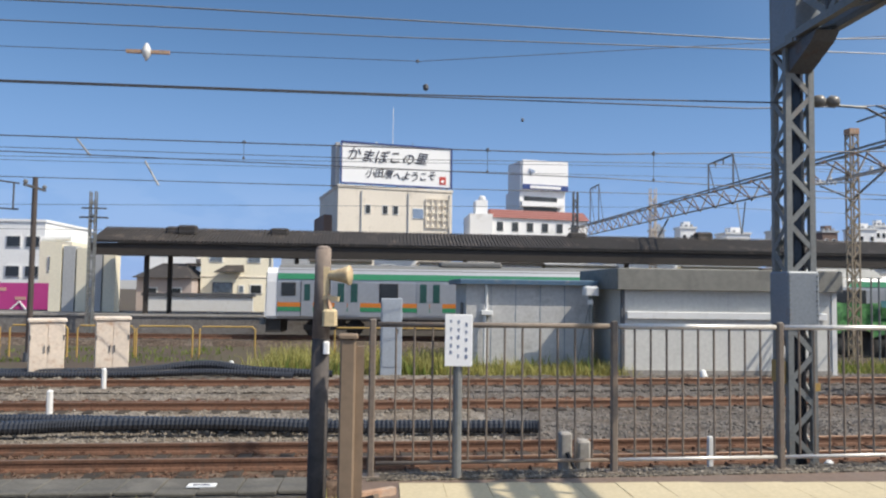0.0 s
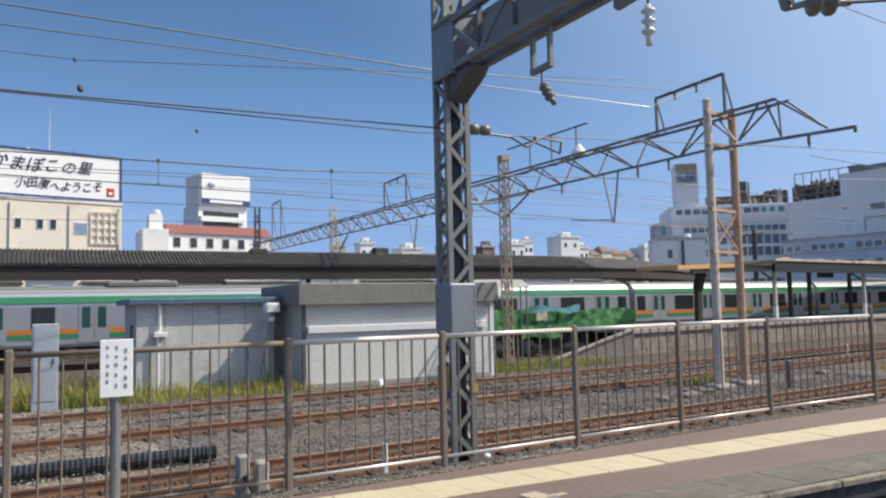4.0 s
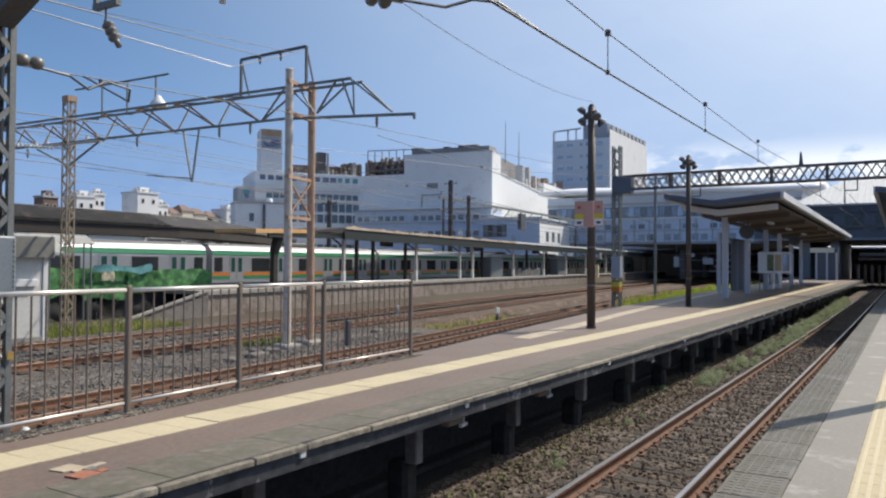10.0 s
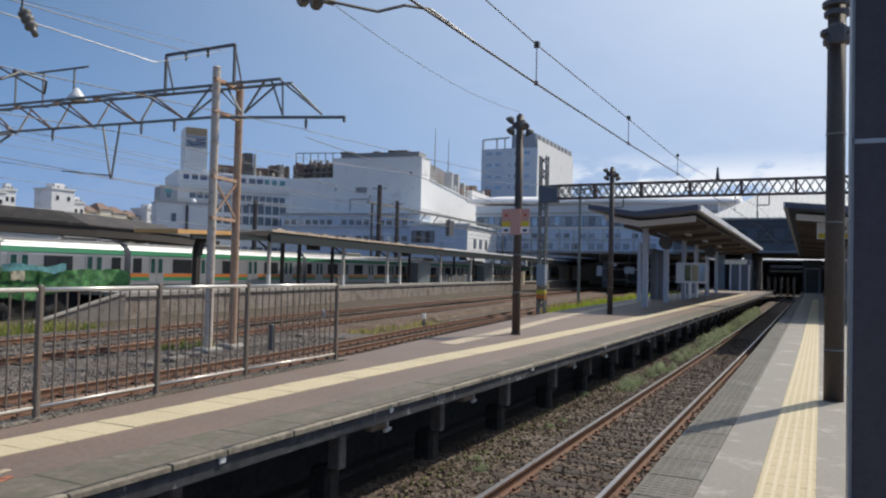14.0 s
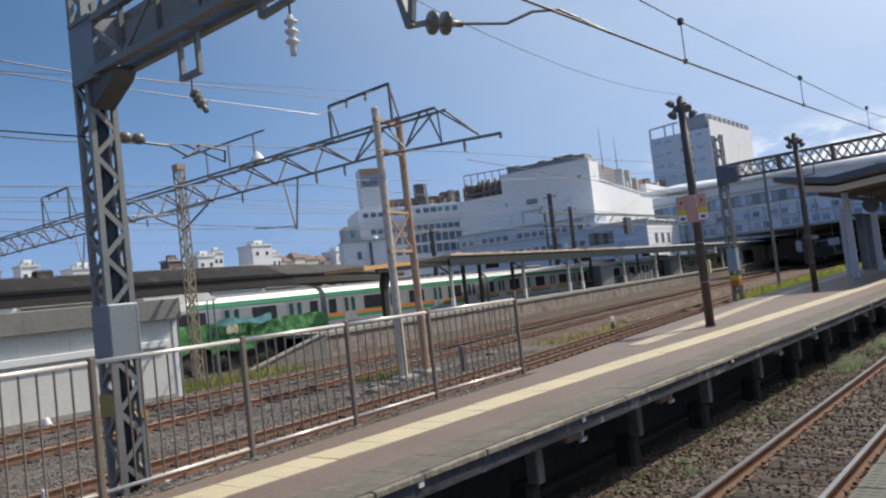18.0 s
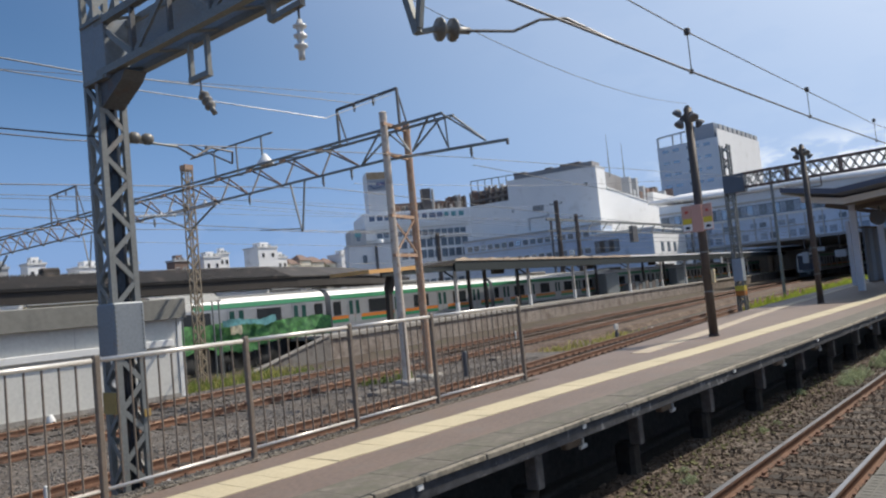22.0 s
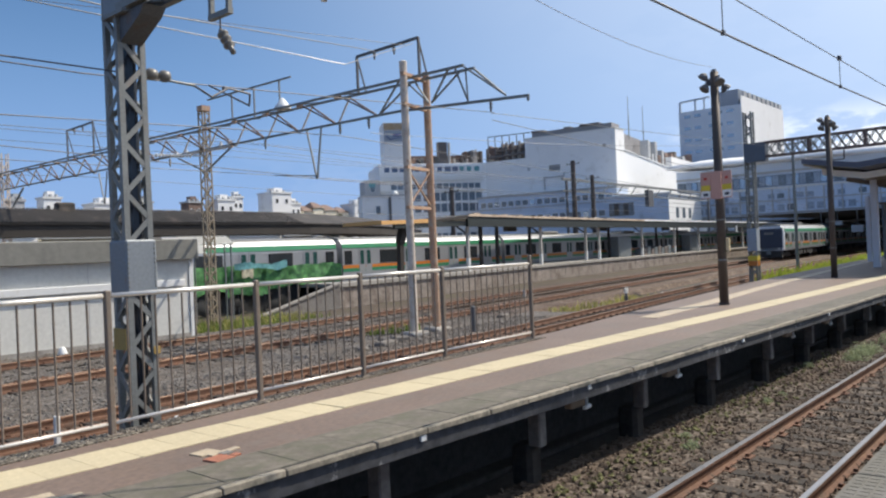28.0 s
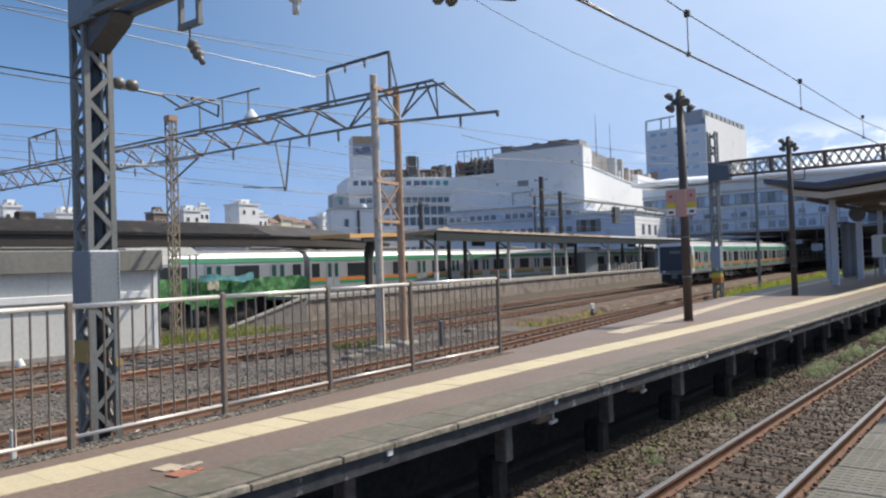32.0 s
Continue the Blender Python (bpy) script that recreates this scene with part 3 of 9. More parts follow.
# ---- mesh building ----
class Shape:
    """Collects faces for one mesh."""

    def __init__(self):
        self.v, self.f = [], []

    def add(self, verts, faces):
        n = len(self.v)
        self.v += [tuple(p) for p in verts]
        self.f += [tuple(n + i for i in f) for f in faces]
        return self

    def box(self, x0, x1, y0, y1, z0, z1):
        return self.add([(x0, y0, z0), (x1, y0, z0), (x1, y1, z0), (x0, y1, z0), (x0, y0, z1), (x1, y0, z1), (x1, y1, z1), (x0, y1, z1)],
                        [(0, 3, 2, 1), (4, 5, 6, 7), (0, 1, 5, 4), (1, 2, 6, 5), (2, 3, 7, 6), (3, 0, 4, 7)])

    def bevel_box(self, x0, x1, y0, y1, z0, z1, b):
        """A box whose upright edges and top edges are chamfered."""
        ring = [(x0 + b, y0), (x1 - b, y0), (x1, y0 + b), (x1, y1 - b), (x1 - b, y1), (x0 + b, y1), (x0, y1 - b), (x0, y0 + b)]
        cx, cy = (x0 + x1) / 2, (y0 + y1) / 2
        top = [(x + (b if x < cx else -b) * 0.8, y + (b if y < cy else -b) * 0.8) for x, y in ring]
        vs = [(x, y, z0) for x, y in ring] + [(x, y, z1 - b) for x, y in ring] + [(x, y, z1) for x, y in top]
        fs = [tuple(range(7, -1, -1)), tuple(range(16, 24))]
        for i in range(8):
            j = (i + 1) % 8
            fs += [(i, j, 8 + j, 8 + i), (8 + i, 8 + j, 16 + j, 16 + i)]
        return self.add(vs, fs)

    def bar(self, p0, p1, w, h=None, up=(0, 0, 1)):
        """A straight bar of rectangular section."""
        h = w if h is None else h
        p0, p1 = Vector(p0), Vector(p1)
        d = (p1 - p0).normalized()
        u = Vector(up)
        if abs(d.dot(u)) > 0.97:
            u = Vector((1, 0, 0))
        s = d.cross(u).normalized() * (w / 2)
        t = s.cross(d).normalized() * (h / 2)
        vs = [p + a * s + b * t for p in (p0, p1) for a, b in ((-1, -1), (1, -1), (1, 1), (-1, 1))]
        return self.add(vs, [(0, 1, 2, 3), (7, 6, 5, 4), (0, 4, 5, 1), (1, 5, 6, 2), (2, 6, 7, 3), (3, 7, 4, 0)])

    def tube(self, p0, p1, r0, r1=None, n=8):
        return self.path([p0, p1], [r0, r0 if r1 is None else r1], n)

    def path(self, pts, radii, n=6):
        """A tube along points, with a radius at each."""
        pts = [Vector(p) for p in pts]
        if isinstance(radii, (int, float)):
            radii = [radii] * len(pts)
        vs, fs = [], []
        for i, p in enumerate(pts):
            d = (pts[min(i + 1, len(pts) - 1)] - pts[max(i - 1, 0)])
            d = d.normalized() if d.length > 1e-9 else Vector((0, 0, 1))
            u = Vector((0, 0, 1)) if abs(d.z) < 0.9 else Vector((1, 0, 0))
            s = d.cross(u).normalized()
            t = s.cross(d).normalized()
            vs += [p + (s * math.cos(a) + t * math.sin(a)) * radii[i] for a in (2 * math.pi * k / n for k in range(n))]
        for i in range(len(pts) - 1):
            for k in range(n):
                j = (k + 1) % n
                fs.append((i * n + k, i * n + j, (i + 1) * n + j, (i + 1) * n + k))
        fs.append(tuple(range(n - 1, -1, -1)))
        fs.append(tuple((len(pts) - 1) * n + k for k in range(n)))
        return self.add(vs, fs)

    def lathe(self, base, axis, profile, n=10):
        """A turned form: (distance along the axis, radius) pairs."""
        base, d = Vector(base), Vector(axis).normalized()
        return self.path_d(base, d, profile, n)

    def path_d(self, base, d, profile, n):
        u = Vector((0, 0, 1)) if abs(d.z) < 0.9 else Vector((1, 0, 0))
        s = d.cross(u).normalized()
        t = s.cross(d).normalized()
        vs, fs = [], []
        for h, r in profile:
            vs += [base + d * h + (s * math.cos(a) + t * math.sin(a)) * r for a in (2 * math.pi * k / n for k in range(n))]
        m = len(profile)
        for i in range(m - 1):
            for k in range(n):
                j = (k + 1) % n
                fs.append((i * n + k, i * n + j, (i + 1) * n + j, (i + 1) * n + k))
        fs.append(tuple(range(n - 1, -1, -1)))
        fs.append(tuple((m - 1) * n + k for k in range(n)))
        return self.add(vs, fs)

    def sweep(self, line, section):
        """A closed section (across, up) swept along points of the plan (x, y, z); across points to the left of the way."""
        vs, fs, n = [], [], len(section)
        for i, p in enumerate(line):
            a, b = Vector(line[max(i - 1, 0)]), Vector(line[min(i + 1, len(line) - 1)])
            d = (b - a)
            d.z = 0
            d.normalize()
            s = Vector((-d.y, d.x, 0))
            vs += [Vector(p) + s * u + Vector((0, 0, w)) for u, w in section]
        for i in range(len(line) - 1):
            for k in range(n):
                j = (k + 1) % n
                fs.append((i * n + j, i * n + k, (i + 1) * n + k, (i + 1) * n + j))
        fs.append(tuple(range(n)))
        fs.append(tuple((len(line) - 1) * n + k for k in range(n - 1, -1, -1)))
        return self.add(vs, fs)

    def strip(self, near, far, z0, z1):
        """A slab between two lines of the plan, given at the same stations."""
        n = len(near)
        vs = [(x, y, z) for z in (z0, z1) for line in (near, far) for x, y in line]
        fs = []
        for i in range(n - 1):
            fs += [(2 * n + i, 2 * n + i + 1, 3 * n + i + 1, 3 * n + i), (i, n + i, n + i + 1, i + 1),
                   (i, i + 1, 2 * n + i + 1, 2 * n + i), (n + i, 3 * n + i, 3 * n + i + 1, n + i + 1)]
        fs += [(0, 2 * n, 3 * n, n), (n - 1, 2 * n - 1, 4 * n - 1, 3 * n - 1)]
        return self.add(vs, fs)

    def mesh(self, name, material, smooth=False):
        me = bpy.data.meshes.new(name)
        me.from_pydata(self.v, [], self.f)
        me.materials.append(material)
        if smooth:
            me.polygons.foreach_set("use_smooth", [True] * len(me.polygons))
        me.update()
        return me


def part(name, shape, material, parent=None, label="", smooth=False):
    """One mesh object under a thing or a part."""
    ob = new(name, shape.mesh(name, M[material], smooth) if isinstance(shape, Shape) else shape)
    if parent is not None:
        ob.parent = parent
    if label:
        ob["label"] = label
    return ob


def thing(name, label, category, group="", kind="", at=(0, 0, 0), turn=0.0):
    """An Empty at a thing's base."""
    ob = new(name)
    ob.empty_display_size = 0.2
    ob.matrix_basis = pose(*at, 0, 0, turn)
    return tagged(ob, label, category, group, kind)


def piece(name, shape, material, label, category, group="", kind="", smooth=False):
    """A thing of one mesh."""
    return tagged(part(name, shape, material, None, "", smooth), label, category, group, kind)


def line_of(xs, ys):
    """A smooth line of the plan through the stations, y as a function of x."""
    xs, ys = np.array(xs, float), np.array(ys, float)
    slope = np.gradient(ys, xs)

    def f(x):
        x = min(max(x, xs[0]), xs[-1])
        i = min(int(np.searchsorted(xs, x, side="right")) - 1, len(xs) - 2)
        h = xs[i + 1] - xs[i]
        u = (x - xs[i]) / h
        return float((2 * u ** 3 - 3 * u ** 2 + 1) * ys[i] + (u ** 3 - 2 * u ** 2 + u) * h * slope[i]
                     + (-2 * u ** 3 + 3 * u ** 2) * ys[i + 1] + (u ** 3 - u ** 2) * h * slope[i + 1])
    return f


def stations(a, b, step):
    n = max(1, round((b - a) / step))
    return [a + (b - a) * i / n for i in range(n + 1)]

# ---- the plan: tracks and platforms as lines y(x) ----
RAIL = -0.92            # top of rail
BED = -1.10             # top of ballast
T1 = line_of([-40, 0, 10, 25, 60, 120], [2.75, 2.66, 2.58, 2.38, 2.05, 1.6])
T2 = line_of([-60, -5, 3, 11, 19, 28, 60, 160], [11.7, 11.85, 12.05, 12.5, 13.05, 14.1, 17.4, 23])
T3 = line_of([-60, -8, 0, 8, 16, 30, 50, 62, 80, 160], [16.9, 17.25, 17.5, 18.05, 18.7, 20.2, 22.5, 23.8, 25.4, 30.2])
T4 = line_of([-60, -10, 0, 10, 20, 45, 80, 160], [20.7, 21.2, 21.6, 22.2, 22.9, 25.6, 28.6, 33])
T5 = line_of([-60, -5, 10, 30, 60, 90, 180], [40.4, 40.3, 39.9, 39.8, 41.2, 43.6, 50])
P2_NEAR = line_of([-1, 3.6, 8.6, 14.5, 39, 100], [4.36, 4.28, 4.12, 3.92, 3.55, 3.15])
P2_FAR = line_of([-1, 3, 8, 11, 14.5, 29, 40, 100], [6.45, 6.62, 6.95, 7.05, 7.45, 8.8, 9.3, 9.9])
P3_NEAR = line_of([20, 30, 56, 83, 135, 180], [29.6, 30.9, 34.8, 38.0, 42.2, 45])
OWN_EDGE = line_of([-40, 0, 5, 15, 31, 120], [1.22, 1.14, 1.10, 1.0, 0.88, 0.3])


def slab(f_near, f_far, a, b, z0, z1, step=2.0):
    xs = stations(a, b, step)
    return Shape().strip([(x, f_near(x)) for x in xs], [(x, f_far(x)) for x in xs], z0, z1)


def band(shape, y_of, a, b, o0, o1, z0, z1, step=2.0):
    xs = stations(a, b, step)
    return shape.strip([(x, y_of(x) + o0) for x in xs], [(x, y_of(x) + o1) for x in xs], z0, z1)


# ground sheet to the horizon
g = Shape()
g.add([(-2500, -2500, -1.35), (3500, -2500, -1.35), (3500, 3500, -1.35), (-2500, 3500, -1.35)], [(0, 1, 2, 3)])
piece("ground", g, "earth", "bare brown railway yard earth with sparse weeds", "ground", kind="structure")


def ballast_bed(name, f, a, b, half, material, label):
    xs = stations(a, b, 2.0)
    sec = [(-half - 0.35, -0.3), (half + 0.35, -0.3), (half, 0.0), (-half, 0.0)]
    s = Shape().sweep([(x, f(x), BED + (0.026 if f is T1 else 0.0)) for x in xs], sec)
    return piece(name, s, material, label, "ballast", kind="structure")


ballast_bed("ballast_bed_1", T1, -40, 120, 2.15, "ballast_brown", "brown crushed-stone track bed beside the platform")
for i, (f, half) in enumerate(((T2, 1.25), (T3, 2.3), (T4, 2.0))):
    if f is not T2:
        ballast_bed("ballast_bed_%d" % (9 + i), f, -60, 2.0, half, "ballast_pale", "pale crushed-stone track bed of the yard")
    ballast_bed("ballast_bed_%d" % (2 + 2 * i), f, -60 if f is T2 else 2.0, 24, half, "ballast_rust" if f is T2 else "ballast_grey", "crushed-stone track bed of the yard")
    ballast_bed("ballast_bed_%d" % (3 + 2 * i), f, 24, 160, half, "ballast_rust", "rust-brown crushed-stone track bed")
ballast_bed("ballast_bed_8", T5, -60, 180, 2.0, "ballast_brown", "brown crushed-stone track bed under the standing train")

piece("ballast_strip", slab(lambda x: T2(x) + 1.3, lambda x: T3(x) - 2.32, -60, 2.0, -1.34, BED - 0.012), "ballast_pale", "pale crushed stone between two tracks", "ballast", kind="structure")
piece("ballast_strip", slab(lambda x: T2(x) + 1.3, lambda x: T3(x) - 2.32, 2.0, 26, -1.34, BED - 0.012), "ballast_grey", "grey crushed stone between two tracks", "ballast", kind="structure")
RAIL_SEC = [(-0.062, -0.15), (0.062, -0.15), (0.062, -0.138), (0.012, -0.118), (0.012, -0.045), (0.032, -0.034), (0.032, -0.006), (-0.032, -0.006), (-0.032, -0.034), (-0.012, -0.045), (-0.012, -0.118), (-0.062, -0.138)]
YARD_SEC = [(-0.064, -0.17), (0.064, -0.17), (0.05, -0.13), (0.028, -0.11), (0.026, -0.055), (0.036, -0.045), (0.036, -0.006), (-0.036, -0.006), (-0.036, -0.045), (-0.026, -0.055), (-0.028, -0.11), (-0.05, -0.13)]
HEAD_SEC = [(-0.030, -0.006), (0.030, -0.006), (0.026, 0.0), (-0.026, 0.0)]
GAUGE = 1.067 + 0.065


def track(label, f, a, b, top, sleepers, step=0.62, sunk=0.0):
    t = thing("railway_track", label, "railway track", "railway tracks", "structure")
    xs = stations(a, b, 1.0 if b - a < 130 else 2.0)
    for s in (-1, 1):
        line = [(x, f(x) + s * GAUGE / 2, RAIL - (sunk if s > 0 else 0.0)) for x in xs]
        r = part("rail", Shape().sweep(line, RAIL_SEC if f is T1 else YARD_SEC), "rail_side", t, "rusty brown steel rail")
        part("rail_head", Shape().sweep(line, HEAD_SEC), top, r, "worn running surface")
    s0, s1 = sleepers
    me = Shape().bevel_box(-0.11, 0.11, -1.0, 1.0, -0.30, -0.145, 0.02).mesh("sleeper", M["sleeper"])
    pl = Shape()
    for s in (-1, 1):
        pl.box(-0.09, 0.09, s * GAUGE / 2 - 0.15, s * GAUGE / 2 + 0.15, -0.146, -0.132)
        for q in (-0.09, 0.09):
            pl.box(-0.03, 0.03, s * GAUGE / 2 + q - 0.02, s * GAUGE / 2 + q + 0.02, -0.132, -0.10)
    pl = pl.mesh("tie_plate", M["rail_side"])
    x, k = s0, 0
    while x < s1 and k < 295:
        dy = f(x + 0.5) - f(x - 0.5)
        rr = random.Random(k)
        m = pose(x + rr.uniform(-0.03, 0.03), f(x), RAIL, 0, 0, math.degrees(math.atan(dy)) + rr.uniform(-1.2, 1.2))
        o = new("sleeper", me)
        o.parent = t
        o.matrix_basis = m
        if x < 40:
            o2 = new("tie_plate", pl)
            o2.parent = o
        x += step
        k += 1
    return t


track("near single track with worn rails on brown ballast", T1, -40, 110, "rail_top", (-12.0, 60))
track("rusty-railed track on grey ballast beyond the fence", T2, -60, 160, "rail_top_rust", (-14, 40))
track("rusty-railed middle track on grey ballast", T3, -60, 160, "rail_top_rust", (-16, 60), sunk=0.13)
track("rusty-railed track beside the equipment sheds", T4, -60, 160, "rail_top_rust", (-18, 60), sunk=0.13)
track("track under the standing commuter train", T5, -60, 170, "rail_top_rust", (-30, -4))

# ---- island platform ----
P2A, P2B = -0.35, 100.0
isl = thing("platform_1", "old island platform with brown asphalt and a yellow strip", "platform", kind="structure")
part("deck", slab(lambda x: P2_NEAR(x) + 0.62, P2_FAR, P2A, P2B, -0.24, 0.0), "platform_brown", isl, "brown asphalt deck")
part("edge_paving", slab(lambda x: P2_NEAR(x) + 0.075, lambda x: P2_NEAR(x) + 0.618, P2A, P2B, -0.12, 0.004), "platform_grey", isl, "worn grey edge paving")
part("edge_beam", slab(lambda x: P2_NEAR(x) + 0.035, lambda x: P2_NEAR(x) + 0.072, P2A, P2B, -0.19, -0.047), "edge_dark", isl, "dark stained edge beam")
part("far_edge_wall", slab(lambda x: P2_FAR(x) - 0.25, lambda x: P2_FAR(x) - 0.05, P2A, P2B, -1.34, -0.242), "concrete_dark", isl, "stained retaining wall")
# added wall closing the underside; it and the pipe are coloured as shade
part("back_wall", slab(lambda x: P2_NEAR(x) + 1.85, lambda x: P2_NEAR(x) + 2.0, P2A, P2B, -1.34, -0.242), "under_shade", isl, "wall added to close and darken the space below the deck")
part("conduit", Shape().path([(x, P2_NEAR(x) + 1.25 + x * 0.015, -1.24) for x in stations(1, 40, 2)], 0.045, 8), "under_shade", isl, "pipe along the foot of the platform")
# posts and footings take dark colours for the shade below the deck
leg = Shape().bevel_box(-0.07, 0.07, -0.07, 0.09, -0.68, -0.245, 0.015).mesh("support_post", M["concrete_dark"])
foot = Shape().bevel_box(-0.13, 0.13, 0.03, 0.3, -1.34, -0.66, 0.05).mesh("footing", M["footing_shade"])
chip = Shape().bevel_box(-0.035, 0.035, -0.012, 0.012, -0.10, -0.055, 0.004).mesh("edge_plate", M["white_paint"])
wood_b = Shape().bevel_box(-0.16, 0.16, -0.05, 0.05, -0.33, -0.2, 0.02).mesh("bracket", M["stub_brown"])
hook = Shape().bar((0.16, -0.06, -0.2), (0.16, -0.06, -0.36), 0.022).bar((0.09, -0.06, -0.36), (0.23, -0.06, -0.35), 0.035).mesh("hook", M["white_paint"])
x, k = 2.36, 0
while x < 76:
    o = new("support_post", leg)
    o.parent = isl
    o.matrix_basis = pose(x, P2_NEAR(x) + 0.44, 0)
    o2 = new("footing", foot)
    o2.parent = o
    if k % 2 == 0 or k % 5 == 1:
        o3 = new("edge_plate", chip)
        o3.parent = isl
        o3.matrix_basis = pose(x - 0.18 + 0.3 * (k % 3), P2_NEAR(x) + 0.022, 0.0)
    if k % 3 != 1:
        o4 = new("bracket", wood_b)
        o4.parent = isl
        o4.matrix_basis = pose(x + 0.50, P2_NEAR(x) + 0.26, 0)
        o5 = new("hook", hook)
        o5.parent = o4
    x += 2.35
    k += 1
part("verge", slab(lambda x: P2_FAR(x) - 0.27, lambda x: P2_FAR(x) - 0.002, -0.3, 10.6, -0.02, 0.009, 0.8), "verge", isl, "gritty verge under the fence")
# ground under the deck, its shade put into the colour
part("soil_floor", slab(lambda x: P2_NEAR(x) + 0.1, lambda x: P2_NEAR(x) + 1.84, P2A, P2B, -1.36, -1.30), "under_shade", isl, "ground below the deck, coloured as its shade")
# ---- own platform ----
own = thing("platform_2", "station platform with grey paving and a yellow tactile strip", "platform", kind="structure")
part("deck", slab(lambda x: -9.0, lambda x: OWN_EDGE(x) - 0.402, -40, 120, -0.25, 0.0), "paving", own, "light grey asphalt deck")
part("edge_bed", slab(lambda x: OWN_EDGE(x) - 0.40, lambda x: OWN_EDGE(x) - 0.02, -40, 120, -0.25, -0.012), "concrete_dark", own, "concrete bed of the edge blocks")
part("edge_wall", slab(lambda x: OWN_EDGE(x) - 0.5, lambda x: OWN_EDGE(x) - 0.1, -40, 120, -1.34, -0.254), "concrete_dark", own, "stained platform wall")
# ---- far platform behind the yard ----
p3 = thing("platform_3", "far concrete platform behind the yard tracks", "platform", kind="structure")
part("deck", slab(P3_NEAR, lambda x: min(P3_NEAR(x) + 6.2, T5(x) - 1.55), 27.5, 170, -0.2, 0.0), "concrete", p3, "pale concrete deck")
part("front_wall", slab(lambda x: P3_NEAR(x) + 0.12, lambda x: P3_NEAR(x) + 0.4, 27.5, 170, -1.34, -0.202), "concrete_wall", p3, "stained brown-grey retaining wall")
rampv = Shape()
y0, y1 = P3_NEAR(22.5), P3_NEAR(27.5)
rampv.add([(22.5, y0, -1.34), (27.49, y1, -1.34), (27.49, y1, 0.0), (22.5, y0, -1.1), (22.5, y0 + 0.5, -1.34), (27.49, y1 + 0.5, -1.34), (27.49, y1 + 0.5, 0.0), (22.5, y0 + 0.5, -1.1)],
          [(0, 1, 2, 3), (7, 6, 5, 4), (3, 2, 6, 7), (0, 3, 7, 4), (1, 5, 6, 2), (0, 4, 5, 1)])
part("ramp", rampv, "concrete_dark", p3, "sloping concrete platform end")
part("ramp_kerb", Shape().bar((21.7, y0 - 0.1, -1.24), (27.48, y1 - 0.02, 0.04), 0.16, 0.10), "concrete", p3, "pale kerb on the slope")
wallj = Shape().box(-0.02, 0.02, -0.012, 0.012, -1.3, -0.21).mesh("wall_joint", M["concrete_dark"])
for i in range(28):
    x = 34 + i * 3.0
    o = new("wall_joint", wallj)
    o.parent = p3
    o.matrix_basis = pose(x, P3_NEAR(x) + 0.115, 0)

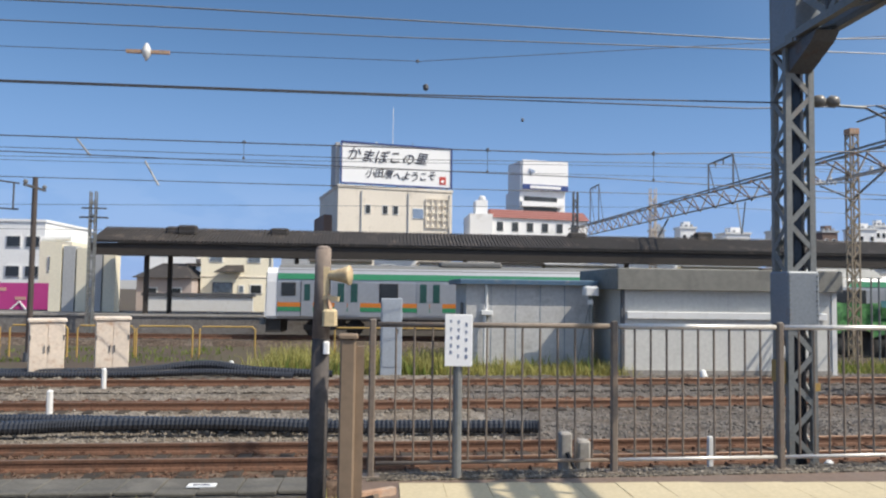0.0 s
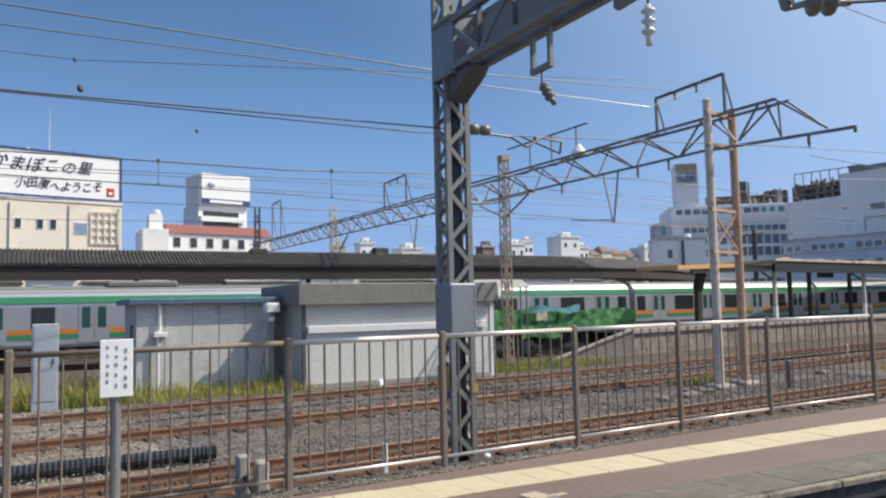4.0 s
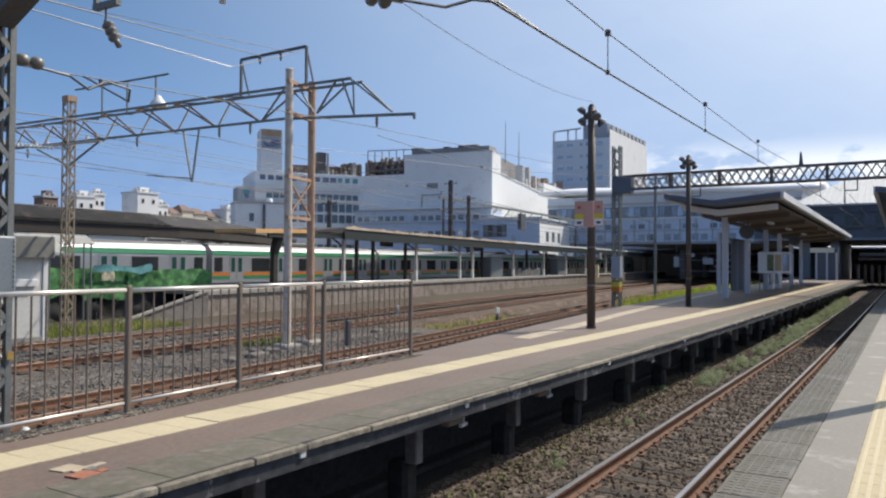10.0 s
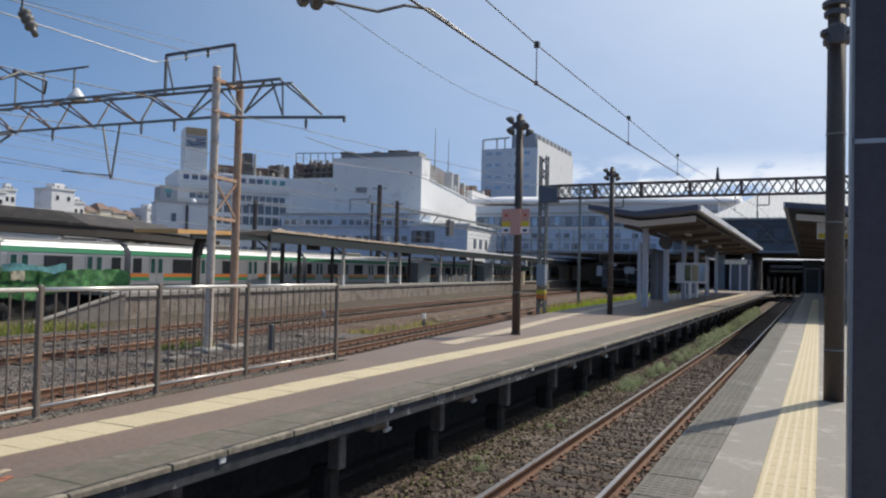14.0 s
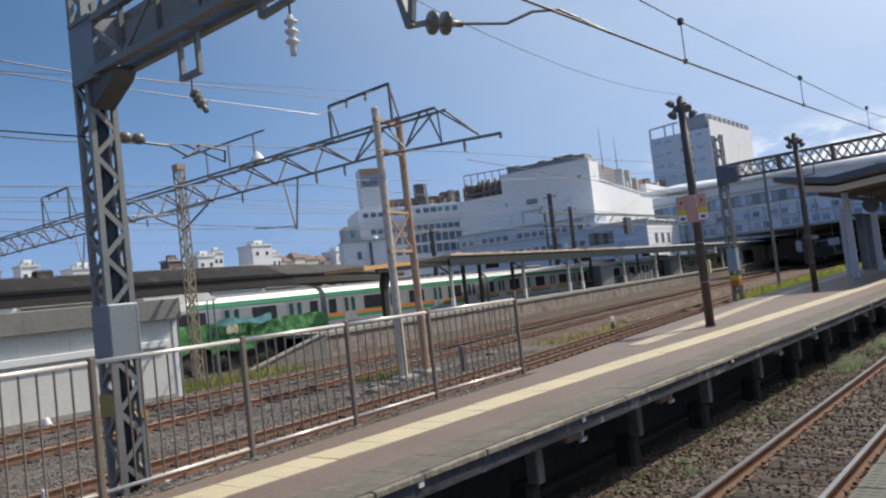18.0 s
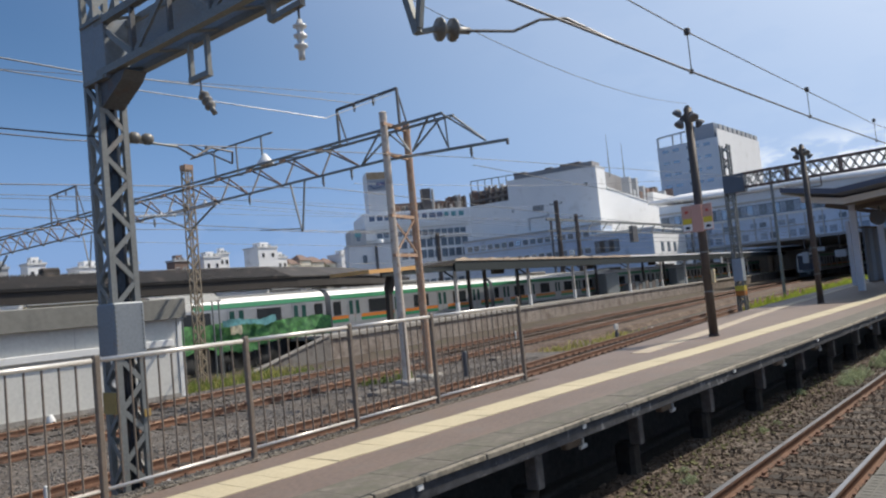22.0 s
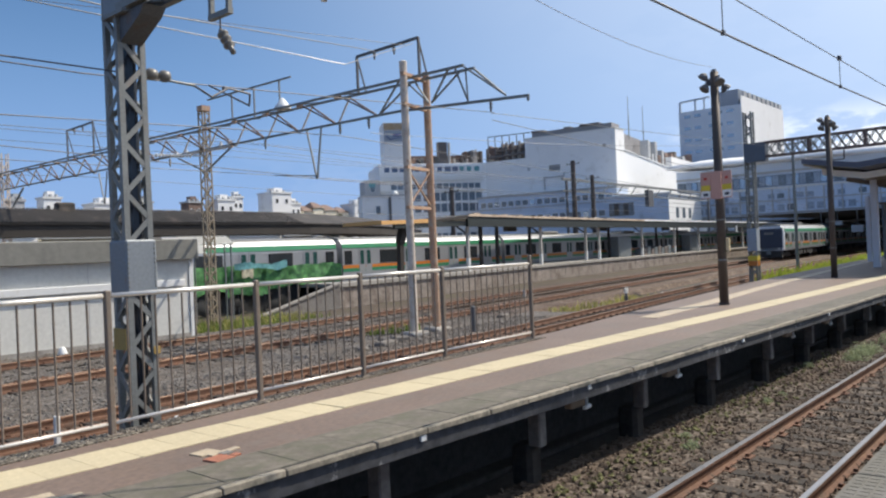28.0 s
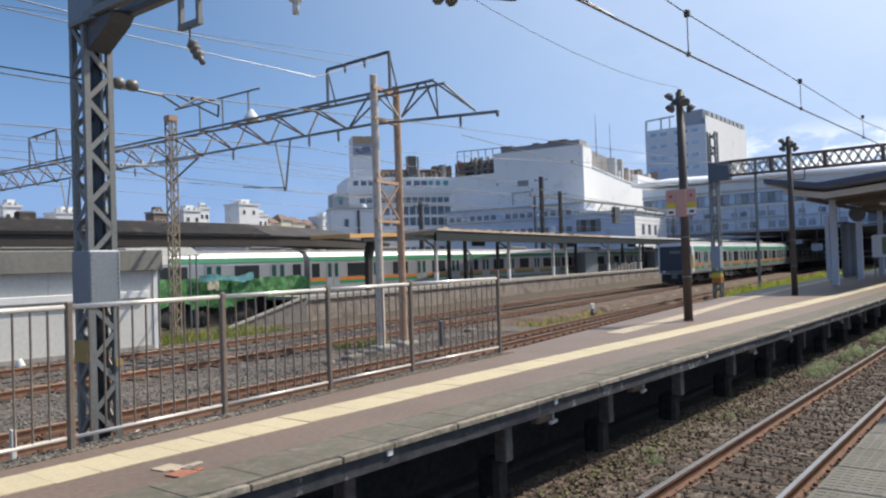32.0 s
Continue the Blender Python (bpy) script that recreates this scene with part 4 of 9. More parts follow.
# ---- trains ----
def train_car(parent, L, cab_left=False, plain=False):
    """One commuter car along x from its left end, its rail top at z 0."""
    car = new("car")
    car.parent = parent
    hw = 1.45
    sec = [(-hw + 0.06, 0.92), (-hw, 1.05), (-hw, 2.75), (-hw + 0.07, 3.2), (-hw + 0.33, 3.48), (hw - 0.33, 3.48), (hw - 0.07, 3.2), (hw, 2.75), (hw, 1.05), (hw - 0.06, 0.92)]
    part("body", Shape().sweep([(0.22, 0, 0), (L - 0.22, 0, 0)], [(-a, b) for a, b in sec][::-1]), "train_grey", car, "brushed grey metal body")
    part("gangway", Shape().box(-0.3, 0.225, -0.55, 0.55, 0.95, 3.0), "undercarriage", car, "dark gangway bellows")
    part("roof", Shape().sweep([(0.25, 0, 0), (L - 0.25, 0, 0)], [(1.24, 3.36), (1.0, 3.58), (0.5, 3.68), (-0.5, 3.68), (-1.0, 3.58), (-1.24, 3.36)][::-1]), "train_roof", car, "pale grey roof")
    doors = [3.72, 7.86, 12.7, 17.55] if cab_left else [2.45, 7.3, 12.7, 17.55]
    for s in ((-1,) if plain else (-1, 1)):
        e = s * (hw + 0.004)

        def plate(xa, xb, za, zb, d=0.012):
            return Shape().box(xa, xb, min(e, e + s * d), max(e, e + s * d), za, zb)
        part("green_band", plate(0.23, L - 0.23, 1.30, 1.52), "stripe_green", car, "green stripe below the windows")
        part("orange_band", plate(0.23, L - 0.23, 1.524, 1.74), "stripe_orange", car, "orange stripe below the windows")
        part("cornice_band", Shape().add([(0.25, s * 1.464, 2.9), (L - 0.25, s * 1.464, 2.9), (L - 0.25, s * 1.396, 3.19), (0.25, s * 1.396, 3.19), (0.25, s * 1.40, 2.9), (L - 0.25, s * 1.40, 2.9), (L - 0.25, s * 1.34, 3.19), (0.25, s * 1.34, 3.19)],
                                       [(0, 1, 2, 3), (7, 6, 5, 4), (0, 4, 5, 1), (3, 2, 6, 7), (0, 3, 7, 4), (1, 5, 6, 2)]), "stripe_green", car, "green stripe under the roof")
        for dx in doors:
            for q in (-0.33, 0.33):
                leaf = part("door_leaf", plate(dx + q - 0.31, dx + q + 0.31, 1.12, 2.84, 0.018), "train_grey", car, "sliding door leaf")
                part("door_window", plate(dx + q - 0.17, dx + q + 0.17, 1.78, 2.72, 0.03), "window_teal", leaf, "dark door window")
        wins = [((doors[i] + doors[i + 1]) / 2, 0.85 if cab_left and i == 0 else 1.75) for i in range(3)] + [(0.78, 0.62), (19.15, 0.6)]
        for wx, ww in wins:
            sill = 2.12 if cab_left and wx < 1 else 1.84
            w = part("window", plate(wx - ww / 2 - 0.05, wx + ww / 2 + 0.05, sill - 0.05, 2.73, 0.014), "undercarriage", car, "dark-framed window")
            part("pane", plate(wx - ww / 2, wx + ww / 2, sill, 2.68, 0.026), "window_glass", w)
    if cab_left:
        crew = part("crew_door", Shape().box(1.42, 2.0, -hw - 0.02, -hw - 0.004, 1.05, 2.84), "train_grey", car, "crew door")
        part("door_window", Shape().box(1.56, 1.86, -hw - 0.03, -hw - 0.0202, 1.84, 2.66), "window_teal", crew)
        part("door_gap", Shape().box(1.38, 1.415, -hw - 0.018, -hw - 0.004, 1.05, 2.84), "undercarriage", crew)
    for bx in (3.0, L - 3.0):
        bg = Shape().box(bx - 1.5, bx + 1.5, -1.0, -0.85, 0.35, 0.62).box(bx - 1.5, bx + 1.5, 0.85, 1.0, 0.35, 0.62).box(bx - 0.5, bx + 0.5, -0.95, 0.95, 0.4, 0.93)
        bogie = part("bogie", bg, "undercarriage", car, "dark bogie frame")
        for wx in (-1.05, 1.05):
            part("wheelset", Shape().tube((bx + wx, -0.64, 0.43), (bx + wx, -0.50, 0.43), 0.43, n=16).tube((bx + wx, 0.50, 0.43), (bx + wx, 0.64, 0.43), 0.43, n=16).tube((bx + wx, -0.5, 0.43), (bx + wx, 0.5, 0.43), 0.08), "undercarriage", bogie)
    rr = random.Random(5)
    x = 5.2
    while x < L - 6.5:
        w = rr.uniform(0.9, 2.0)
        part("underfloor_box", Shape().bevel_box(x, x + w, -1.3, 1.3, rr.uniform(0.28, 0.42), 0.93, 0.03), "undercarriage", car, "dark underfloor box")
        x += w + rr.uniform(0.15, 0.5)
    part("air_conditioner", Shape().bevel_box(L / 2 - 1.6, L / 2 + 1.6, -0.9, 0.9, 3.66, 3.9, 0.08), "train_roof", car, "rooftop air conditioner")
    if cab_left:
        prof = [(-a * 0.985, b) for a, b in sec][::-1]
        part("cab_front", Shape().sweep([(-0.30, 0, 0), (0.23, 0, 0)], prof), "train_white", car, "white cab end")
        mask = part("windscreen", Shape().bevel_box(-0.36, -0.28, -1.3, 1.3, 1.20, 3.22, 0.03), "train_front", car, "dark glass cab front")
        part("destination_display", Shape().box(-0.375, -0.362, -0.45, 0.45, 2.62, 2.85), "insulator_grey", mask)
        for s in (-1, 1):
            part("corner_pillar", Shape().bar((-0.33, s * 1.365, 1.0), (-0.22, s * 1.34, 2.95), 0.10, 0.16), "train_white", car, "white corner pillar")
        part("lower_mask", Shape().bevel_box(-0.345, -0.28, -1.2, 1.2, 0.98, 1.27, 0.01), "cabinet_grey", car, "grey lower cab front")
        part("skirt", Shape().bevel_box(-0.36, 0.4, -1.2, 1.2, 0.22, 0.90, 0.03), "undercarriage", car, "dark front skirt")
        part("coupler", Shape().bar((-0.75, 0, 0.70), (-0.3, 0, 0.70), 0.22).box(-0.85, -0.62, -0.2, 0.2, 0.55, 0.88), "steel_grey", car, "grey coupler")
        for s in (-1, 1):
            part("headlight", Shape().tube((-0.40, s * 0.95, 1.12), (-0.33, s * 0.95, 1.12), 0.11, n=12), "porcelain", car, "round headlight")
    return car


def set_cars(t, x0, n, f):
    first = train_car(t, 20.0, True)
    plain = train_car(t, 20.0, False)
    cars = [first, plain] + [copy_thing(plain, Matrix()) for _ in range(n - 2)]
    for i, car in enumerate(cars):
        a = x0 + i * 20.0
        ya, yb = f(a), f(a + 20)
        car.matrix_basis = pose(a, ya, 0, 0, 0, math.degrees(math.atan2(yb - ya, 20)))


stand = thing("commuter_train", "standing grey commuter train with orange and green stripes", "train", "trains", at=(0, 0, RAIL))
set_cars(stand, -5.4, 8, T5)
arriving = thing("commuter_train", "arriving grey commuter train with a dark glass front", "train", "trains", at=(63.8, T3(63.8), RAIL))
set_cars(arriving, 0.0, 4, lambda x: 0.0)


# ---- sheds and yard clutter ----
def shed(label, x0, x1, y0, y1, zt, wall, roofm, over, thick):
    t = thing("equipment_shed", label, "shed", "equipment sheds")
    w = part("wall", Shape().box(x0, x1, y0, y1, -1.36, zt), wall, t, "painted panel walls")
    part("roof", Shape().bevel_box(x0 - over, x1 + over, y0 - over, y1 + over, zt, zt + thick, 0.03), roofm, t, "overhanging flat roof")
    n = max(2, round((x1 - x0) / 0.9)) if wall == "shed_grey" else 2
    jm = Shape().box(-0.008, 0.008, -0.008, 0.004, -1.3, zt - 0.02).mesh("panel_joint", M[roofm if wall == "shed_grey" else "shed_grey"])
    for i in range(1, n):
        o = new("panel_joint", jm)
        o.parent = w
        o.matrix_basis = pose(x0 + (x1 - x0) * i / n, y0, 0)
    part("plinth", Shape().box(x0 - 0.03, x1 + 0.03, y0 - 0.03, y1 + 0.03, -1.36, -0.95), "concrete", t, "concrete plinth")
    return t


s1 = shed("low grey equipment shed with a flat blue-grey roof", 2.75, 6.95, 25.6, 29.0, 1.74, "shed_grey", "blue_roof", 0.26, 0.17)
part("downpipe", Shape().path([(3.42, 25.5, 1.74), (3.42, 25.5, 0.95), (3.36, 25.45, 0.7), (3.36, 25.45, -1.1)], 0.05, 8), "white_paint", s1, "white downpipe")
part("junction_box", Shape().bevel_box(3.22, 3.62, 25.32, 25.58, 0.72, 0.86, 0.02), "white_paint", s1, "white junction box")
part("side_door", Shape().box(2.735, 2.749, 26.4, 27.3, -0.95, 1.1), "steel_dark", s1, "dark side door")
s2 = shed("white equipment shed with a thick concrete roof", 7.62, 14.6, 24.0, 28.0, 1.62, "shed_white", "shed_roof", 0.27, 0.68)
part("cable_tray", Shape().bevel_box(7.7, 14.4, 23.86, 23.99, 0.70, 0.92, 0.02), "white_paint", s2, "white conduit along the wall")
part("corner_trim", Shape().box(7.55, 7.66, 23.95, 24.06, -0.95, 1.62), "steel_dark", s2, "dark corner trim")
part("end_leg", Shape().box(14.62, 14.78, 23.96, 24.1, -1.36, 1.62), "white_paint", s2, "white downpipe")
pole = thing("camera_pole", "slim grey pole with a white camera head", "pole", at=(6.72, 24.6, -1.34))
part("shaft", Shape().tube((0, 0, 0), (0, 0, 2.75), 0.06, n=10), "steel_grey", pole)
part("brace", Shape().tube((-0.45, 0.1, 0.3), (-0.05, 0, 2.4), 0.02, n=6), "steel_grey", pole)
part("camera_head", Shape().bevel_box(-0.24, 0.24, -0.2, 0.2, 2.75, 3.05, 0.06), "white_paint", pole, "white rounded head")
part("collar", Shape().tube((0, 0, 2.45), (0, 0, 2.6), 0.09, n=10), "white_paint", pole)
blk = thing("signal_cabinet", "tall pale blue-grey signal cabinet in weeds", "cabinet", "cabinets", at=(0.22, 24.0, -1.36))
part("case", Shape().bevel_box(-0.33, 0.33, -0.2, 0.2, 0.0, 2.6, 0.02), "cabinet_blue", blk)
part("door", Shape().box(-0.27, 0.27, -0.215, -0.2, 0.5, 2.5), "cabinet_blue", blk)
part("handle", Shape().box(0.18, 0.22, -0.24, -0.214, 1.5, 1.65), "steel_dark", blk)
for k, (x, y, w, d, h, rot) in enumerate([(-9.75, 23.2, 0.92, 0.62, 1.46, 24), (-8.05, 23.6, 0.92, 0.62, 1.52, 20)]):
    c = thing("relay_cabinet", "rust-stained cream relay cabinet with a hipped lid", "cabinet", "relay cabinets", at=(x, y, -1.36), turn=rot)
    part("case", Shape().bevel_box(-w / 2, w / 2, -d / 2, d / 2, 0.0, h + 0.36, 0.02), "cabinet_cream", c)
    part("lid", Shape().bevel_box(-w / 2 - 0.05, w / 2 + 0.05, -d / 2 - 0.05, d / 2 + 0.05, h + 0.36, h + 0.45, 0.035), "cabinet_cream", c, "overhanging lid")
    for s in (-1, 1):
        dd = part("door", Shape().box(s * w / 4 - w / 4 + 0.03, s * w / 4 + w / 4 - 0.03, -d / 2 - 0.016, -d / 2, 0.25, h + 0.28), "cabinet_cream", c)
        part("handle", Shape().bar((s * 0.06, -d / 2 - 0.035, 0.95), (s * 0.06, -d / 2 - 0.035, 1.15), 0.03), "steel_dark", dd)
        part("hinge", Shape().tube((s * (w / 2 - 0.03), -d / 2 - 0.02, 1.3), (s * (w / 2 - 0.03), -d / 2 - 0.02, 1.45), 0.02, n=6), "steel_dark", dd)

thin = thing("marker_stake", "slim white marker stake by the fence", "stake", "marker stakes", at=(4.62, 10.95, -1.22))
part("shaft", Shape().bevel_box(-0.035, 0.035, -0.035, 0.035, 0, 0.66, 0.01), "white_paint", thin)
stake = thing("marker_stake", "white-painted concrete marker stake beside the rails", "stake", "marker stakes", at=(-7.12, 20.3, -1.2))
part("shaft", Shape().bevel_box(-0.055, 0.055, -0.055, 0.055, 0, 0.62, 0.03), "white_paint", stake)
for x, y, h in ((-6.72, 16.1, 0.62), (-4.5, 23.3, 0.55), (6.4, 10.9, 0.3), (-1.6, 19.1, 0.3), (33.0, 22.5, 0.5)):
    copy_thing(stake, pose(x, y, -1.2 - 0.62 + h))
st = thing("concrete_stub", "pair of grey concrete cable stubs by the fence", "stub", at=(2.5, 10.5, -1.36))
part("stub_post", Shape().bevel_box(-0.22, -0.06, -0.1, 0.1, 0, 0.95, 0.02), "concrete", st)
part("stub_post", Shape().bevel_box(0.02, 0.2, -0.1, 0.1, 0, 0.85, 0.03), "concrete", st)
part("cable_loop", Shape().path([(-0.14, -0.12, 0.7), (-0.05, -0.16, 0.5), (0.0, -0.14, 0.2), (0.0, -0.1, 0.0)], 0.03, 6), "black_pipe", st)


trough = thing("cable_trough", "concrete cable trough with grey lids beside the track", "cable trough", "cable troughs")
part("trough_wall", Shape().box(-14, -0.9, 9.98, 10.06, -1.36, -1.09).box(-14, -0.9, 10.62, 10.70, -1.36, -1.09), "concrete_dark", trough)
lid = Shape().bevel_box(-0.245, 0.245, -0.37, 0.37, -0.04, 0.0, 0.012).mesh("trough_lid", M["platform_grey"])
for k in range(26):
    rr = random.Random(k + 900)
    o = new("trough_lid", lid)
    o.parent = trough
    o.matrix_basis = pose(-13.7 + k * 0.5, 10.34, -1.045 + rr.uniform(-0.01, 0.01), rr.uniform(-1, 1), rr.uniform(-1, 1), rr.uniform(-1.5, 1.5))
part("label_plate", Shape().bevel_box(-2.62, -2.26, 10.2, 10.36, -1.045, -1.028, 0.004), "sign_white", trough, "white plate on a lid")
part("plate_bar", Shape().box(-2.55, -2.34, 10.25, 10.30, -1.028, -1.024), "sign_ink", trough)
cov = thing("pit_cover", "rusty brown steel cover beside the platform end", "cover", at=(-2.9, 8.7, -1.36))
part("cover_plate", Shape().bevel_box(-1.3, 0.75, -0.55, 0.62, 0.30, 0.40, 0.02), "stub_brown", cov, "brown steel plate")
part("frame", Shape().bevel_box(-1.25, 0.7, -0.5, 0.57, 0.0, 0.3, 0.02), "concrete_dark", cov)


def corrugated(name, label, pts, r, seed=1):
    """A ribbed pipe along smooth points."""
    rr = random.Random(seed)
    P = [Vector(p) for p in pts]
    fine, radii = [], []
    for i in range(len(P) - 1):
        a, b, c, d = P[max(i - 1, 0)], P[i], P[i + 1], P[min(i + 2, len(P) - 1)]
        n = max(2, int((c - b).length / 0.04))
        for k in range(n):
            u = k / n
            fine.append(0.5 * ((2 * b) + (c - a) * u + (2 * a - 5 * b + 4 * c - d) * u * u + (3 * b - a - 3 * c + d) * u ** 3))
    radii = [r * (1.0 if i % 2 else 0.84) for i in range(len(fine))]
    return piece(name, Shape().path(fine, radii, 10), "black_pipe", label, "pipe", "drain pipes")


corrugated("drain_pipe", "black corrugated drain pipe lying between tracks", [(-32, 14.0, -0.94), (-18, 14.0, -0.94), (-8, 13.75, -0.94), (-5, 13.85, -0.88), (-3, 13.95, -0.88), (-1, 13.9, -0.93), (1.0, 14.0, -0.95), (2.75, 13.95, -0.95)], 0.13)
corrugated("drain_pipe", "black corrugated drain pipe lying between tracks", [(-32, 14.45, -0.96), (-16, 14.5, -0.96), (-9, 14.35, -0.95), (-6.5, 14.45, -0.92), (-3.5, 14.3, -0.95), (-1.0, 14.25, -0.97)], 0.13)
corrugated("drain_pipe", "black corrugated drain pipe humped over the ballast", [(-14, 22.9, -1.02), (-9, 22.9, -0.98), (-7, 23.0, -0.92), (-5.2, 23.0, -0.74), (-3.8, 23.0, -0.9), (-1.5, 23.1, -1.02)], 0.14)
corrugated("drain_pipe", "black corrugated drain pipe humped over the ballast", [(-11, 22.6, -1.03), (-7.5, 22.65, -1.0), (-5.0, 22.65, -0.92), (-2.6, 22.75, -1.03)], 0.11)

hoop = thing("guard_rail", "low yellow-painted hoop guard rail", "rail", "guard rails", at=(-12.2, 32, -1.36))
part("hoop", Shape().path([(0, 0, 0), (0, 0, 1.15), (0.12, 0, 1.27), (2.1, 0, 1.27), (2.22, 0, 1.15), (2.22, 0, 0)], 0.035, 8), "yellow_paint", hoop)
for x in (-9.9, -7.4, -1.95, 0.6, 3.0, -14.8, -17.4):
    copy_thing(hoop, pose(x, 32, -1.36))

# concrete debris and planks between the tracks
for k, (x, y, lx, ly, h, rot) in enumerate([(15.5, 15.3, 0.8, 0.35, 0.12, 12), (16.4, 15.6, 0.5, 0.3, 0.14, -20), (14.4, 15.1, 0.4, 0.25, 0.1, 40), (16.0, 15.9, 0.45, 0.22, 0.12, 70), (23.5, 17.0, 0.6, 0.3, 0.12, 10)]):
    ob = piece("concrete_block", Shape().bevel_box(-lx / 2, lx / 2, -ly / 2, ly / 2, 0, h, 0.04), "stone_grey", "loose grey concrete block on the ballast", "block", "concrete blocks")
    ob.matrix_basis = pose(x, y, BED - 0.01, 0, 0, rot)

# green work nets in front of the train
def draped(name, label, x0, x1, y, zb, zt, material, seed, rough=0.16):
    """A sagging, creased sheet with thickness, hung along x."""
    nx, nz = max(8, int((x1 - x0) / 0.18)), 8
    noise.seed_set(seed)
    vs, fs = [], []
    for side in (0, 1):
        for i in range(nx + 1):
            x = x0 + (x1 - x0) * i / nx
            top = zt + 0.22 * noise.noise((x * 0.7, seed, 0)) + 0.08 * noise.noise((x * 2.7, seed, 3))
            bot = zb + 0.30 * noise.noise((x * 0.8, seed, 7)) + 0.12 * noise.noise((x * 3.1, seed, 9))
            for j in range(nz + 1):
                z = bot + (top - bot) * j / nz
                d = rough * noise.noise((x * 2.2, z * 1.5, seed)) + 0.07 * noise.noise((x * 7, z * 2.5, seed + 4))
                vs.append((x, y + d + side * 0.05, z))
    m = (nx + 1) * (nz + 1)
    for i in range(nx):
        for j in range(nz):
            a = i * (nz + 1) + j
            q = (a, a + nz + 1, a + nz + 2, a + 1)
            fs += [q, tuple(m + v for v in q[::-1])]
    s = Shape().add(vs, fs)
    return s


net = thing("work_net", "crumpled green safety nets and tarps on a work-site frame", "net", at=(0, 0, 0))
part("net", draped("net", "", 16.5, 20.9, 33.6, 0.0, 1.0, "net_green", 11), "net_green", net, "bright green net", True)
part("net", draped("net", "", 20.7, 25.2, 33.75, -0.15, 1.2, "net_green", 12), "net_green", net, "bright green net", True)
part("net", draped("net", "", 25.0, 30.4, 33.65, -0.05, 1.08, "net_green", 13), "net_green", net, "bright green net", True)
# darker green here is the same net with shade put into its colour
part("backing_net", draped("net", "", 16.6, 30.2, 34.15, -0.1, 0.9, "net_green_shade", 14), "net_green_shade", net, "backing net coloured as green in shade", True)
# the dark hollow under the nets, made as an added black sheet
part("shade_sheet", draped("sheet", "", 17.2, 30.6, 33.9, -1.25, 0.25, "shade_black", 18), "shade_black", net, "black sheet added for the shade below the nets", True)
part("tarp", draped("tarp", "", 23.0, 26.3, 33.45, 0.98, 1.30, "tarp_blue", 15, 0.1), "tarp_blue", net, "blue-green tarp", True)
part("tarp", draped("tarp", "", 23.3, 24.0, 33.35, 0.55, 1.02, "tarp_beige", 16, 0.1), "tarp_beige", net, "beige sheet", True)
part("net", draped("net", "", 22.4, 25.0, 33.3, -0.35, 0.35, "net_green", 17, 0.1), "net_green", net, "hanging green net end", True)
for x in stations(16.6, 30.2, 1.7):
    part("frame_post", Shape().tube((x, 33.9, -1.36), (x, 33.9, 1.0), 0.03, n=6), "steel_dark", net)
part("frame_rail", Shape().tube((16.5, 33.9, 0.95), (30.3, 33.9, 0.95), 0.025, n=6), "steel_dark", net)

hut = thing("flat_canopy", "small canopy of milky plastic sheets beside the sheds", "canopy", at=(0, 0, 0))
part("roof_sheet", Shape().add([(17.3, 29.9, 2.28), (20.55, 29.9, 2.28), (20.55, 30.5, 2.62), (17.3, 30.5, 2.62), (17.3, 29.92, 2.26), (20.55, 29.92, 2.26), (20.55, 30.52, 2.60), (17.3, 30.52, 2.60)], [(0, 1, 2, 3), (7, 6, 5, 4), (0, 4, 5, 1), (3, 2, 6, 7), (0, 3, 7, 4), (1, 5, 6, 2)]), "milky_sheet", hut)
part("lower_sheet", Shape().add([(18.0, 29.6, 1.86), (18.9, 29.6, 1.86), (18.9, 29.9, 2.24), (18.0, 29.9, 2.24), (18.0, 29.62, 1.84), (18.9, 29.62, 1.84), (18.9, 29.92, 2.22), (18.0, 29.92, 2.22)], [(0, 1, 2, 3), (7, 6, 5, 4), (0, 4, 5, 1), (3, 2, 6, 7), (0, 3, 7, 4), (1, 5, 6, 2)]), "milky_sheet", hut)
for x in (17.4, 20.4):
    for y, z in ((29.95, 2.29), (30.45, 2.58)):
        part("post", Shape().tube((x, y, -1.36), (x, y, z), 0.04, n=8), "steel_grey", hut)
part("post", Shape().tube((18.4, 29.75, -1.36), (18.4, 29.75, 2.03), 0.03, n=8), "steel_grey", hut)

# ---- roofs over the far platforms ----
r4 = thing("platform_roof", "long dark corrugated roof on a platform behind the train", "roof", "platform roofs")
R4 = [(-16.4, 44.5, 0), (-8, 44.5, 0), (2, 44.5, 0), (12, 44.6, 0), (20, 44.6, 0), (32, 44.8, 0), (38, 45.2, 0), (43, 46.3, 0), (50, 49.5, 0), (57, 53.6, 0), (66, 59, 0)]
part("roof_sheet", Shape().sweep(R4, [(0.0, 3.98), (0.0, 4.08), (2.6, 5.02), (5.2, 4.08), (5.2, 3.98), (2.6, 4.9)][::-1]), "roof_dark", r4, "dark corrugated sheet")
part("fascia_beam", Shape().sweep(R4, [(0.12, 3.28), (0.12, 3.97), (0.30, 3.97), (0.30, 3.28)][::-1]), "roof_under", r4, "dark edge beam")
# the roof's own shadow is in the near-black brown of these boards
part("ceiling_boards", Shape().sweep(R4, [(0.32, 3.42), (0.32, 3.50), (5.0, 3.50), (5.0, 3.42)][::-1]), "roof_under", r4, "underside coloured dark for its shadow")
rib = Shape().bar((0, -0.03, 4.10), (0, 2.58, 5.04), 0.11, 0.07).mesh("corrugation", M["roof_dark"])
